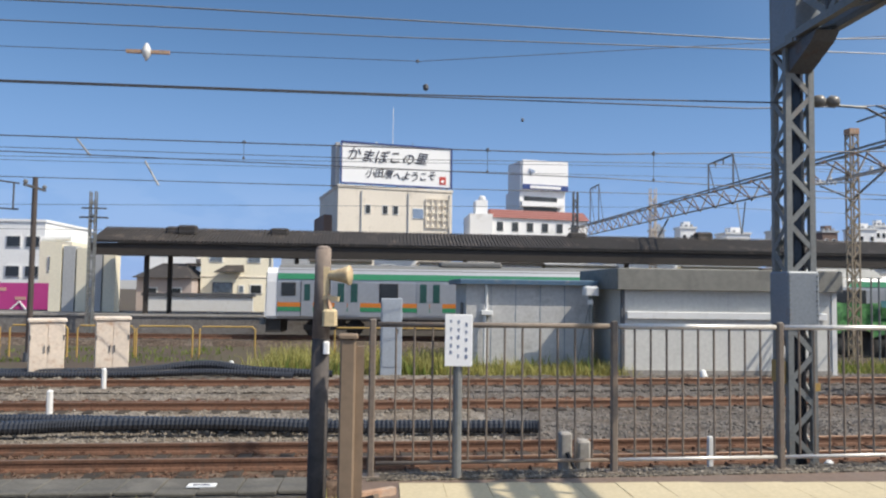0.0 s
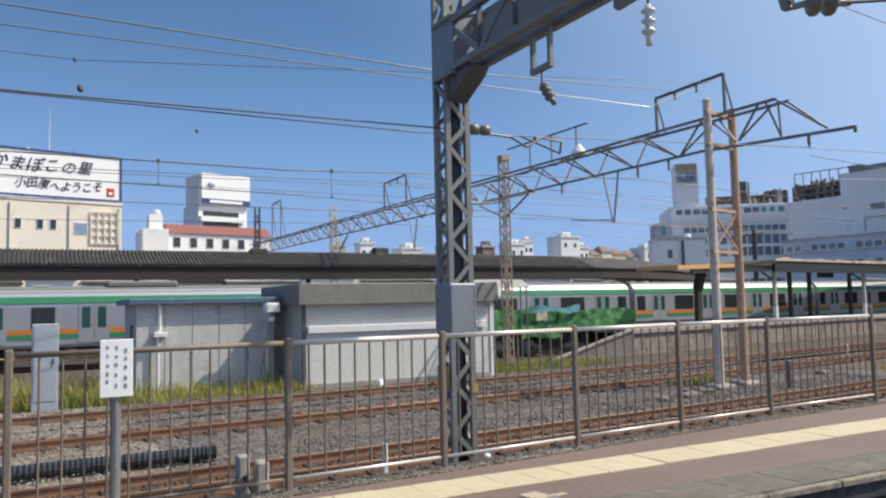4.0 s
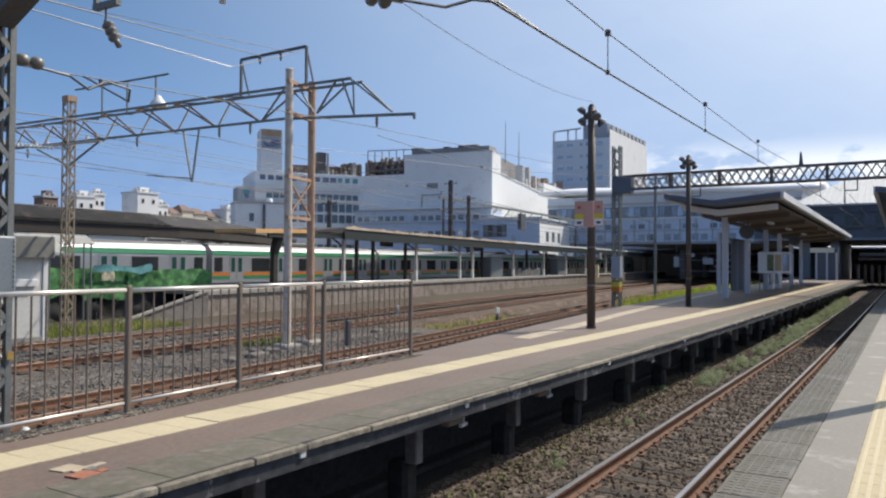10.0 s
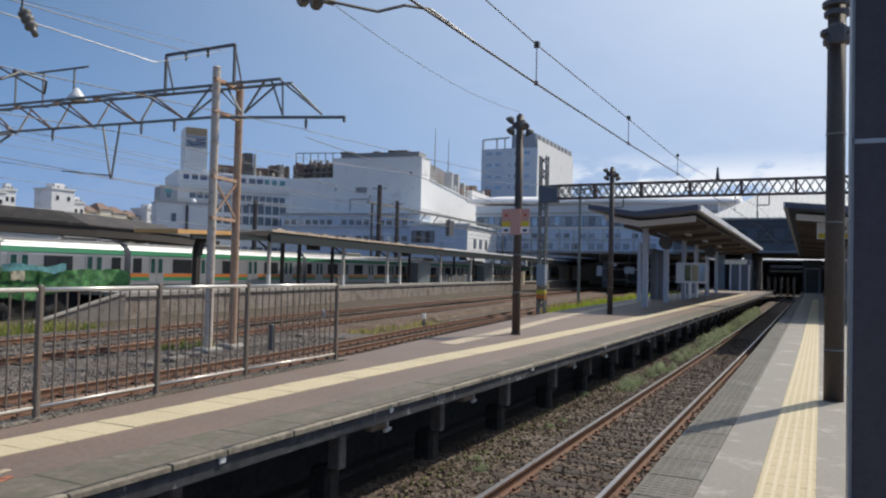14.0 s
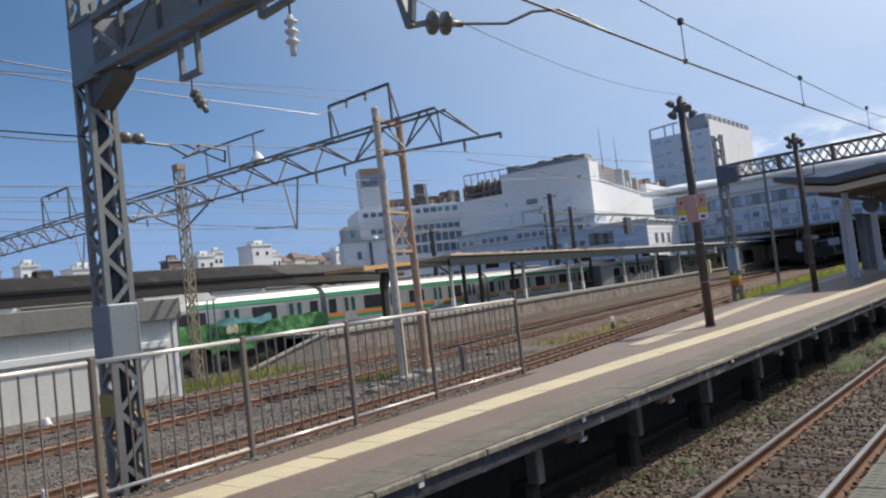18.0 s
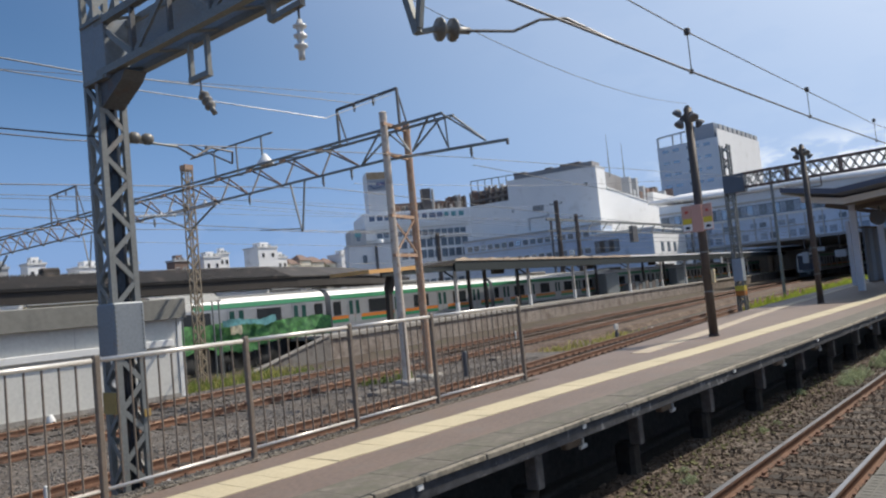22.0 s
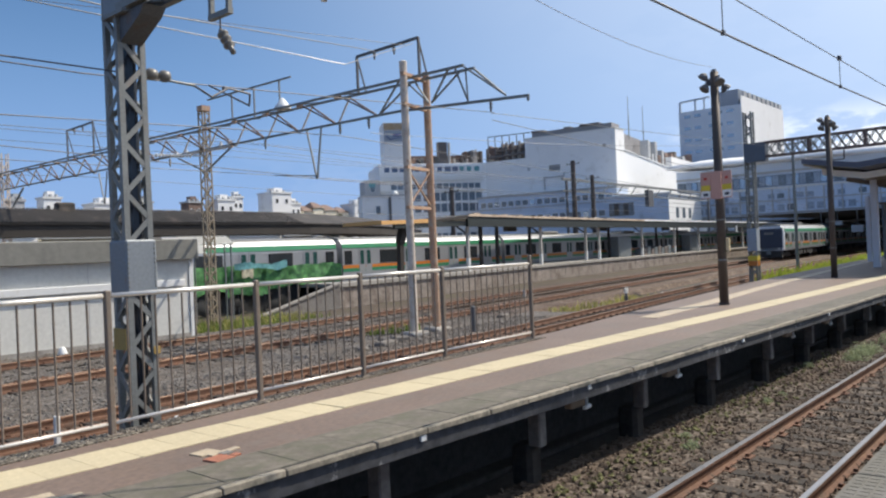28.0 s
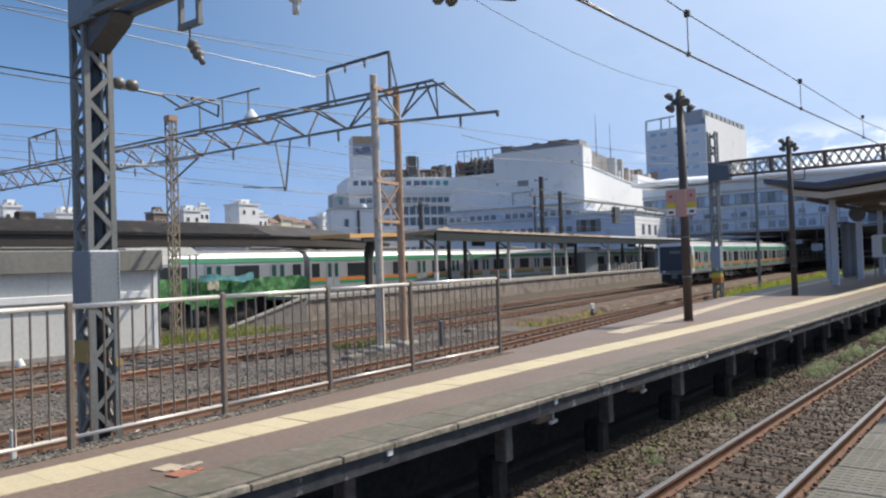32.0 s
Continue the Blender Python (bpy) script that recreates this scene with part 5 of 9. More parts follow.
for i in range(255):
    x = -16.3 + i * 0.21
    y = np.interp(x, [p[0] for p in R4], [p[1] for p in R4])
    o = new("corrugation", rib)
    o.parent = r4
    o.matrix_basis = pose(x, float(y), 0.0)
for x in (-13.6, -12.9, -5, 5, 15, 25):
    y = float(np.interp(x, [p[0] for p in R4], [p[1] for p in R4])) + (1.2 if x != -12.9 else 3.6)
    part("column", Shape().bar((x, y, -1.36), (x, y, 3.62), 0.24), "roof_under", r4, "dark steel column")
piece("platform_4", slab(lambda x: 43.3 + max(0, x - 40) * 0.5, lambda x: 51 + max(0, x - 40) * 0.5, -30, 68, -1.34, -0.12), "concrete_dark", "far platform deck behind the standing train", "platform", kind="structure")
piece("platform_coping", slab(lambda x: 43.24 + max(0, x - 40) * 0.5, lambda x: 43.9 + max(0, x - 40) * 0.5, -30, 68, -0.118, 0.0), "concrete", "pale coping along the far platform", "coping", kind="structure")
for x, y, h in ((-12.1, 46.2, 0.22), (-11.4, 46.0, 0.3), (-6.1, 46.3, 0.25), (20.5, 47.2, 0.6), (12.2, 47.0, 0.4)):
    piece("roof_vent", Shape().bevel_box(x - 0.55, x + 0.55, y - 0.3, y + 0.3, 4.62, 4.84 + h, 0.1), "roof_dark", "small dark vent hump on the corrugated roof", "vent", "roof vents")

r3 = thing("platform_roof", "long low platform roof with a rusty orange edge", "roof", "platform roofs")
X3 = [42, 52, 60, 70, 80, 95, 110, 125, 140, 165]
L3 = [(x, P3_NEAR(x) + 0.45, 0) for x in X3]
part("roof_sheet", Shape().sweep(L3, [(0.0, 3.88), (0.0, 3.98), (1.7, 3.66), (3.3, 3.98), (3.3, 3.88), (1.7, 3.52)][::-1]), "roof_pale", r3, "weathered pale roof sheet")
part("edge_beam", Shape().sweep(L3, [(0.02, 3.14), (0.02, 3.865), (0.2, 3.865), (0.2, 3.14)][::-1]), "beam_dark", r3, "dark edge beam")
part("fascia", Shape().sweep(L3[:5], [(-0.06, 3.87), (-0.06, 4.03), (0.0, 4.03), (0.0, 3.87)][::-1]), "fascia_rust", r3, "rusty pale orange fascia")
part("fascia", Shape().sweep(L3[4:], [(-0.06, 3.87), (-0.06, 4.06), (0.0, 4.06), (0.0, 3.87)][::-1]), "canopy_white", r3, "white repainted fascia")
rr = random.Random(61)
for k in range(60):
    x = 43 + k * 1.45
    y = P3_NEAR(x) + 0.45
    part("roof_flake", Shape().bevel_box(x, x + rr.uniform(0.3, 1.2), y + rr.uniform(-0.03, 0.12), y + 0.3, 3.97, 4.02 + rr.uniform(0.02, 0.11), 0.01), rr.choice(["fascia_rust", "roof_dark", "fascia_rust", "roof_pale"]), r3, "curled rusty sheet end")
yy = P3_NEAR(42) + 0.45
yl = P3_NEAR(31.6) + 0.3
part("end_roof", Shape().add([(31.6, yl, 3.22), (37.5, yy - 0.62, 3.42), (42.0, yy - 0.02, 3.70), (42.0, yy + 3.2, 3.80), (37.5, yy + 2.6, 3.46), (31.6, yl + 3.2, 3.26),
                              (31.6, yl, 3.32), (37.5, yy - 0.62, 3.54), (42.0, yy - 0.02, 3.96), (42.0, yy + 3.2, 4.0), (37.5, yy + 2.6, 3.6), (31.6, yl + 3.2, 3.36)],
                             [(0, 5, 4, 1), (1, 4, 3, 2), (6, 7, 10, 11), (7, 8, 9, 10), (0, 1, 7, 6), (1, 2, 8, 7), (2, 3, 9, 8), (3, 4, 10, 9), (4, 5, 11, 10), (5, 0, 6, 11)]), "roof_dark", r3, "lower dark end roof")
part("end_fascia", Shape().bar((31.58, yl - 0.05, 3.30), (37.4, yy - 0.68, 3.50), 0.10, 0.24), "fascia_orange", r3, "orange end board")
part("end_fascia", Shape().bar((31.6, yl, 3.32), (31.6, yl + 3.2, 3.34), 0.10, 0.22), "fascia_orange", r3, "orange end board")
part("end_beam", Shape().bar((33.0, yl + 0.3, 3.16), (42.0, yy + 0.25, 3.38), 0.14, 0.36), "beam_dark", r3, "dark beam under the end roof")
part("crooked_column", Shape().bar((34.4, yl + 1.2, -0.01), (34.45, yl + 1.2, 2.2), 0.32).bar((34.45, yl + 1.2, 2.1), (34.85, yl + 1.2, 3.3), 0.42), "roof_under", r3, "dark bent steel column")
for x in (42.6, 54.9, 64.7, 68.0, 80.5, 92.0, 102.0, 112.0, 124.0, 136.0):
    y = P3_NEAR(x) + 0.95
    c = part("column", Shape().bar((x, y, -0.01), (x, y, 3.16), 0.2), "roof_pale", r3, "pale painted column")
    part("column_foot", Shape().bar((x, y, -0.01), (x, y, 0.9), 0.23), "white_paint", c, "white-painted foot")
    part("bracket", Shape().bar((x, y, 2.6), (x, y + 1.4, 3.52), 0.1), "roof_under", c)
for x in (47.2, 49.9, 55.9, 74.6, 89.9, 98.0):
    part("back_column", Shape().bar((x, P3_NEAR(x) + 2.6, -0.01), (x, P3_NEAR(x) + 2.6, 3.62), 0.22), "roof_under", r3, "dark column")
for x in (50.5, 70.5, 90.5):
    part("roof_bracket", Shape().bevel_box(x - 0.7, x + 0.7, P3_NEAR(x) + 1.4, P3_NEAR(x) + 1.8, 2.85, 3.5, 0.05), "roof_under", r3, "dark hanging box")
for x, w in ((76.8, 3.0), (102.4, 3.6)):
    k = thing("platform_kiosk", "dark grey equipment box standing on the far platform", "kiosk", "kiosks", at=(x, P3_NEAR(x) + 2.2, 0))
    part("case", Shape().bevel_box(-w / 2, w / 2, -0.6, 0.6, -0.01, 2.25, 0.04), "cabinet_grey", k)
    part("door", Shape().box(-w / 2 + 0.2, 0.0, -0.62, -0.6, 0.1, 1.9), "cabinet_grey", k)
bench = thing("platform_rack", "long dark rack of crates on the far platform", "rack", at=(86.5, P3_NEAR(86.5) + 1.9, 0))
for k in range(9):
    part("crate", Shape().bevel_box(-4 + k * 0.95, -3.2 + k * 0.95, -0.4, 0.4, -0.01, 0.75 + 0.12 * (k % 3), 0.03), "ac_brown" if k % 2 else "cabinet_grey", bench)
part("platform_light", Shape().box(118.0, 118.4, P3_NEAR(118) + 0.2, P3_NEAR(118) + 0.4, 2.4, 3.4), "lamp_white", r3)

# ---- station canopies ----
def canopy(name, label, x0, x1, section, under, cols, yc, zc):
    t = thing(name, label, "canopy", "station canopies")
    line = [(x0, 0, 0), (x1, 0, 0)]
    top = [(y, z + 0.10) for y, z in section]
    bot = [(y, z - 0.10) for y, z in section][::-1]
    part("roof", Shape().sweep(line, (top + bot)), "canopy_blue", t, "dark blue-grey folded roof")
    for (y, z), s in ((section[0], -1), (section[-1], 1)):
        part("gutter", Shape().box(x0 + 0.3, x1, y - 0.07, y + 0.07, z - 0.12, z + 0.13), "canopy_white", t, "white eaves gutter")
    part("ceiling", Shape().sweep([(x0 + 1.8, 0, 0), (x1, 0, 0)], [(y, z) for y, z in under] + [(y, z - 0.06) for y, z in under][::-1]), "canopy_under", t, "brown boarded underside")
    part("front_beam", Shape().sweep([(x0 + 1.6, 0, 0), (x0 + 1.8, 0, 0)], [(y, z + 0.02) for y, z in under] + [(y, z - 0.22) for y, z in under][::-1]), "canopy_white", t, "white cross beam")
    for x in cols:
        y = yc(x)
        c = part("column", Shape().bevel_box(x - 0.13, x + 0.13, y - 0.13, y + 0.13, -0.01, zc, 0.02), "canopy_column", t, "pale blue-grey column")
        part("cross_arm", Shape().bar((x, under[0][0], under[0][1] - 0.2), (x, y, zc - 0.15), 0.16, 0.2).bar((x, under[-1][0], under[-1][1] - 0.2), (x, y, zc - 0.15), 0.16, 0.2), "canopy_under", c, "brown roof arm")
    return t


cp = canopy("station_canopy", "station canopy with a folded dark blue-grey roof", 31.0, 79.0, [(8.2, 4.28), (6.3, 3.95), (3.85, 4.19)], [(7.9, 4.03), (6.4, 3.76), (4.15, 3.96)],
            (36.6, 43.05, 50.2, 57.0, 64.5, 72.0), lambda x: 6.88 + (x - 36.6) * 0.0115, 3.7)
own_cp = canopy("station_canopy", "station canopy with a folded dark blue-grey roof", 31.0, 96.0, [(0.75, 4.24), (-2.6, 3.95), (-6.5, 4.26)], [(0.4, 4.0), (-2.6, 3.74), (-6.2, 4.02)],
                (38, 46, 54, 62, 70, 78), lambda x: -2.4, 3.72)
for x in (40.0, 47.0, 55.0):
    part("ceiling_lamp", Shape().bevel_box(x - 0.6, x + 0.6, 5.3, 5.5, 3.52, 3.62, 0.02), "lamp_white", cp, "white lamp housing")
for x, y in ((38.5, 6.2), (52.0, 5.6)):
    part("speaker", Shape().lathe((x, y, 3.2), (-1, 0, -0.3), [(0, 0.1), (0.2, 0.18), (0.4, 0.35), (0.42, 0.34)], 12), "steel_dark", cp, "dark horn speaker")
for x, y in ((38.6, 6.2), (52.1, 5.6)):
    part("speaker_stem", Shape().tube((x, y, 3.2), (x, y, 3.75), 0.03), "steel_dark", cp)
wt_ = thing("waiting_room", "waiting room with blue-grey panels under the canopy", "waiting room", at=(0, 0, 0))
for k in range(4):
    x = 47.4 + k * 1.2
    part("panel", Shape().bevel_box(x, x + 1.13, 8.5, 8.6, -0.01, 3.0, 0.01), "panel_blue" if k % 2 else "steel_plate_dark", wt_, "blue-grey wall panel")
part("end_post", Shape().bevel_box(43.4, 43.6, 8.4, 8.6, -0.01, 3.3, 0.02), "canopy_column", wt_, "pale blue-grey post")
part("roof_slab", Shape().box(47.3, 52.3, 8.4, 8.95, 3.005, 3.1), "canopy_under", wt_)
lift = thing("end_block", "dark blue-grey service block at the end of the platform", "building", at=(0, 0, 0))
part("block", Shape().box(90.0, 96.0, 5.6, 7.7, -0.01, 3.3), "steel_plate_dark", lift, "dark blue-grey block")
part("lintel", Shape().box(89.8, 89.995, 5.9, 8.2, 2.9, 3.4), "cream_house", lift, "beige lintel board")
for y in (5.7, 6.6, 7.6):
    part("jamb", Shape().box(89.85, 89.995, y - 0.09, y + 0.09, 0.0, 2.895), "canopy_column", lift, "pale door jamb")
bd = thing("notice_board", "white framed notice board on two legs", "notice board", at=(48.2, 6.35, 0))
part("board", Shape().box(-0.05, 0.05, -0.95, 0.85, 1.05, 2.3), "sign_white", bd, "white board")
for k in range(4):
    part("poster", Shape().box(-0.064, -0.05, -0.85 + k * 0.42, -0.5 + k * 0.42, 1.2, 2.15), ("window_pale", "tactile", "weed_pale", "sign_white")[k], bd)
for y in (-0.85, 0.75):
    part("leg", Shape().tube((0, y, -0.01), (0, y, 1.06), 0.03), "steel_grey", bd)
for x in (52.5, 56.0):
    b = thing("vending_unit", "pale blue cabinet against the waiting room", "cabinet", "platform cabinets", at=(x, 7.2, 0))
    part("case", Shape().bevel_box(-0.5, 0.5, -0.3, 0.25, -0.01, 1.85, 0.03), "canopy_column" if x < 50 else "sign_white", b)
    part("front", Shape().box(-0.515, -0.5, -0.2, 0.15, 0.3, 1.7), "window_pale", b)

# ---- station bridge building beyond ----
sb = thing("station_building", "station building bridging the tracks under a white ribbed roof", "building", "large buildings")
part("bridge_block", Shape().box(98, 128, -40, 15, 4.7, 8.3), "steel_plate_dark", sb, "dark bridge storey")
part("fascia", Shape().box(97.6, 98, -40, 15, 7.6, 8.6), "canopy_blue", sb, "blue-grey fascia")
roofm = Shape().add([(97.0, 11.0, 8.55), (97.0, -40, 8.55), (112, -40, 12.6), (112, 6.2, 12.6), (127, 11.0, 8.55), (127, -40, 8.55), (97.0, 11.0, 8.35), (97.0, -40, 8.35), (127, 11.0, 8.35), (127, -40, 8.35)],
                    [(0, 1, 2, 3), (3, 2, 5, 4), (0, 3, 4), (6, 8, 9, 7), (0, 6, 7, 1), (4, 5, 9, 8), (0, 4, 8, 6), (1, 7, 9, 5, 2)])
part("roof", roofm, "roof_grey", sb, "white ribbed metal roof")
for k in range(44):
    y = 10.2 - k * 0.62
    top = min(1.0, max(0.05, (11.0 - y) / 4.8))
    part("roof_rib", Shape().bar((97.0, y, 8.60), (97.0 + 15 * top, y, 8.60 + 4.05 * top), 0.09, 0.12), "roof_rib", sb)
part("deck_slab", Shape().box(98, 128, -40, 15, 4.45, 4.698), "bridge_dark", sb, "deck over the tracks, laid out to shade them")
# slabs beyond the bridge are added to hold the underpass in shade
part("deck_slab", Shape().box(146, 205, -40, 15, 4.45, 4.7), "bridge_dark", sb, "deck over the tracks, laid out to shade them")
part("deck_slab", Shape().box(150, 205, 15.02, 72, 4.45, 4.69), "bridge_dark", sb, "deck over the tracks, laid out to shade them")
part("deck_slab", Shape().box(108, 149.9, 15.02, 37, 4.42, 4.68), "bridge_dark", sb, "deck over the tracks, laid out to shade them")
# unseen walls added to shut daylight out of the underpass
part("end_wall", Shape().box(204.6, 205, -40, 72, -1.36, 4.45), "steel_plate_dark", sb, "added far wall that keeps the underpass dark")
part("side_wall", Shape().box(98, 205, -40.3, -40, -1.36, 4.7), "bridge_dark", sb, "added side wall that keeps the underpass dark")
part("under_floor", Shape().box(100, 204.6, 9.9, 12.2, -1.36, -0.02), "bridge_dark", sb, "dark platform end below the deck")
for y in (-14, -6.5, -3.2, 6.5, 9.5):
    part("pier", Shape().box(100, 127, y - 0.4, y + 0.4, -1.36, 4.45), "bridge_dark", sb, "dark pier")
for x in (150, 170, 190):
    for y in (21.5, 36.0, 55):
        part("pier", Shape().box(x, x + 1.2, y - 0.5, y + 0.5, -1.36, 4.45), "bridge_dark", sb, "dark pier")
part("truss_frame", Shape().bar((97.8, 9.5, 6.0), (97.8, -2, 6.0), 0.2).bar((97.8, 6, 4.8), (97.8, 3, 8.2), 0.15).bar((97.8, 3, 4.8), (97.8, 0, 8.2), 0.15), "steel_dark", sb)
for k in range(10):
    part("window", Shape().box(97.85, 97.99, 12.5 - k * 3.0, 14.3 - k * 3.0, 5.6, 7.2), "window_glass", sb)
part("under_beam", Shape().bar((140, 5.5, 3.4), (140, -6, 3.4), 0.4, 0.5).bar((134, 5.5, 2.6), (134, 0.5, 2.6), 0.25, 0.3), "steel_dark", sb, "dark cross beam below the deck")
# every other post gets the below-deck shade colour to stay dim
for k in range(5):
    part("post", Shape().box(136, 136.4, 5.4 - k * 0.95, 5.75 - k * 0.95, -1.36, 1.6), "under_shade" if k % 2 else "steel_dark", sb, "dark post in the gap of the deck")
for z, y0_, y1_ in ((3.6, 18, 36), (2.4, 24, 36.5), (1.2, 17, 30), (0.3, 20, 36)):
    part("pipe_run", Shape().tube((148.8, y0_, z), (148.8, y1_, z + 0.1), 0.16, n=8), "grey_wall", sb, "pale pipe run in the shade")
for y, z, w, h in ((30.2, 1.6, 1.9, 1.5), (33.6, 2.6, 1.4, 0.8), (25.4, 0.4, 1.2, 1.6), (36.5, 1.2, 1.0, 2.4)):
    part("panel", Shape().box(107.6, 107.9, y * 0.72, (y + w) * 0.72, z, z + h * 0.6), "grey_wall", sb, "pale hanging panel")
    part("hanger", Shape().bar((107.75, (y + w / 2) * 0.72, z + h * 0.6), (107.75, (y + w / 2) * 0.72, 4.5), 0.08), "steel_dark", sb)
stair = thing("stair_enclosure", "dark steel stair enclosure on the platform under the bridge", "stair", at=(90.0, 0, 0))
part("wall", Shape().bevel_box(0, 7, -1.5, 0.35, -0.01, 3.5, 0.1), "undercarriage", stair, "dark steel wall")
part("opening_frame", Shape().box(-0.06, -0.002, -1.3, -1.2, 0.0, 2.5).box(-0.06, -0.002, 0.05, 0.15, 0.0, 2.5).box(-0.06, -0.002, -1.3, 0.15, 2.5, 2.62), "steel_grey", stair, "grey door frame")
# blue-grey concourse with a white wave roof
cc = thing("concourse", "blue-grey glazed station concourse with a white wave roof", "building", "large buildings")
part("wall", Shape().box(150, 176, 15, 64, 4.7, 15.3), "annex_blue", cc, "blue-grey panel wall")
wave = []
for k in range(41):
    y = 12 + 53 * k / 40
    wave.append((y, 0.016 * (y - 12) + 0.10 * math.sin(y * 0.23)))
nw = len(wave)
ws = Shape()
ws.add([(147, y, 15.45 + z) for y, z in wave] + [(165, y, 17.9 + z) for y, z in wave] + [(182, y, 15.9 + z) for y, z in wave] + [(147, y, 14.95 + z) for y, z in wave] + [(182, y, 15.4 + z) for y, z in wave],
       [(a + i, a + i + 1, a + nw + i + 1, a + nw + i) for a in (0, nw) for i in range(nw - 1)] + [(i + 1, i, 3 * nw + i, 3 * nw + i + 1) for i in range(nw - 1)] + [(2 * nw + i, 2 * nw + i + 1, 4 * nw + i + 1, 4 * nw + i) for i in range(nw - 1)] + [(3 * nw + i + 1, 3 * nw + i, 4 * nw + i, 4 * nw + i + 1) for i in range(nw - 1)] + [(0, nw, 2 * nw, 4 * nw, 3 * nw), (nw - 1, 4 * nw - 1, 5 * nw - 1, 3 * nw - 1, 2 * nw - 1)])
part("wave_roof", ws, "canopy_white", cc, "white curved roof", True)
strip = part("window_strip", Shape().box(149.86, 149.999, 15.2, 63.8, 10.9, 13.0), "window_mid", cc, "grey-blue band of windows")
for k in range(40):
    y = 15.4 + k * 1.2
    part("pane", Shape().box(149.82, 149.859, y, y + 1.0, 11.05, 12.85), ("window_haze", "window_mid", "window_haze", "window_pale")[(k * 7) % 4], strip)
part("ledge", Shape().box(149.5, 149.999, 15, 64, 10.45, 10.75), "white_paint", cc, "pale ledge")
# the eave's shadow, built as a thin grey board on the wall
part("eave_shadow_board", Shape().box(149.7, 149.999, 15, 64, 13.4, 13.8), "grey_wall", cc, "grey board standing in for the eave's shadow")
for row, (z, h_) in enumerate(((8.6, 0.9), (6.3, 1.2))):
    for k in range(28):
        y = 15.8 + k * 1.72
        if (k * 5 + row * 2) % 3:
            part("window", Shape().box(149.9, 149.999, y, y + 1.2, z, z + h_), "window_haze" if (k + row) % 4 else "window_mid", cc)
    part("ledge", Shape().box(149.7, 149.999, 15, 64, z - 0.45, z - 0.25), "grey_wall", cc, "pale ledge")
for k in range(17):
    part("mullion", Shape().box(149.75, 149.999, 15.3 + k * 3.0, 15.5 + k * 3.0, 4.7, 10.4), "grey_wall", cc)
part("duct", Shape().tube((149.3, 18, 5.4), (149.3, 60, 5.7), 0.3, n=8), "grey_wall", cc, "pale pipe along the foot")

# ---- gantries ----
def lattice_column(t, cx, cy, z0, z1, w, leg=0.06, lace=0.045, pitch=None, material="steel_grey", leg_material=None):
    """Four angle legs laced by crossed flats on each face."""
    pitch = pitch or w * 1.1
    h = w / 2
    for a in (-h, h):
        for b in (-h, h):
            part("leg", Shape().bar((cx + a, cy + b, z0), (cx + a, cy + b, z1), leg), leg_material or material, t, "steel angle leg")
    n = int((z1 - z0) / pitch)
    faces = [[], [], [], []]
    o = h + leg * 0.35
    for i in range(n):
        za, zb = z0 + i * pitch, z0 + (i + 1) * pitch
        f = 1 if i % 2 else -1
        for k, (ax, sg) in enumerate((("y", -1), ("y", 1), ("x", -1), ("x", 1))):
            g = f * sg
            if ax == "y":
                s = Shape().bar((cx - g * h, cy + sg * o, za), (cx + g * h, cy + sg * o, zb), lace, 0.014, (0, 1, 0))
            else:
                s = Shape().bar((cx + sg * o, cy - g * h, za), (cx + sg * o, cy + g * h, zb), lace, 0.014, (1, 0, 0))
            faces[k].append(s)
    for k in range(4):
        for s in faces[k]:
            part("lacing_bar", s, material, t)


def insulator(t, base, axis, n=3, r=0.09, step=0.09, material="porcelain"):
    """A string of discs."""
    prof = [(0, 0.025)]
    for i in range(n):
        h = 0.04 + i * step
        prof += [(h, 0.03), (h + 0.015, r), (h + 0.035, r), (h + 0.05, 0.035)]
    prof += [(0.04 + n * step, 0.03), (0.10 + n * step, 0.03)]
    return part("insulator", Shape().lathe(base, axis, prof, 12), material, t, "disc insulator string", True)


g1 = thing("portal_gantry", "grey lattice steel portal gantry over the near tracks", "gantry", "gantries")
CX, CY = 4.80, 8.97
lattice_column(g1, CX, CY, -1.36, 8.2, 0.29, 0.07, 0.06, 0.31)
part("shroud", Shape().bevel_box(CX - 0.20, CX + 0.20, CY - 0.21, CY + 0.21, 1.16, 1.79, 0.02), "steel_plate", g1, "blue-grey plate shroud")
for i in range(10):
    for x in (CX - 0.17, CX + 0.17):
        part("rivet", Shape().lathe((x, CY - 0.208, 1.22 + i * 0.057), (0, -1, 0), [(0, 0.014), (0.012, 0.008)], 6), "steel_grey", g1)
part("warning_plate", Shape().box(CX - 0.215, CX - 0.20, CY - 0.15, CY + 0.15, 0.46, 0.72), "yellow_paint", g1, "dull yellow warning plate")
part("warning_plate", Shape().box(CX + 0.11, CX + 0.19, CY - 0.215, CY - 0.20, 0.38, 0.47), "yellow_paint", g1, "dull yellow warning plate")
part("gusset_box", Shape().bevel_box(CX - 0.19, CX + 0.19, CY - 0.42, CY + 0.13, 4.5, 5.30, 0.01), "steel_plate", g1, "blue-grey gusset plate")
part("haunch", Shape().add([(CX - 0.14, 8.8, 4.18), (CX - 0.14, 8.8, 4.52), (CX - 0.14, 8.2, 4.52), (CX - 0.14, 8.3, 4.42), (CX + 0.14, 8.8, 4.18), (CX + 0.14, 8.8, 4.52), (CX + 0.14, 8.2, 4.52), (CX + 0.14, 8.3, 4.42)],
                           [(0, 1, 2, 3), (7, 6, 5, 4), (0, 3, 7, 4), (1, 5, 6, 2), (0, 4, 5, 1), (3, 2, 6, 7)]), "steel_dark", g1, "dark haunch plate")
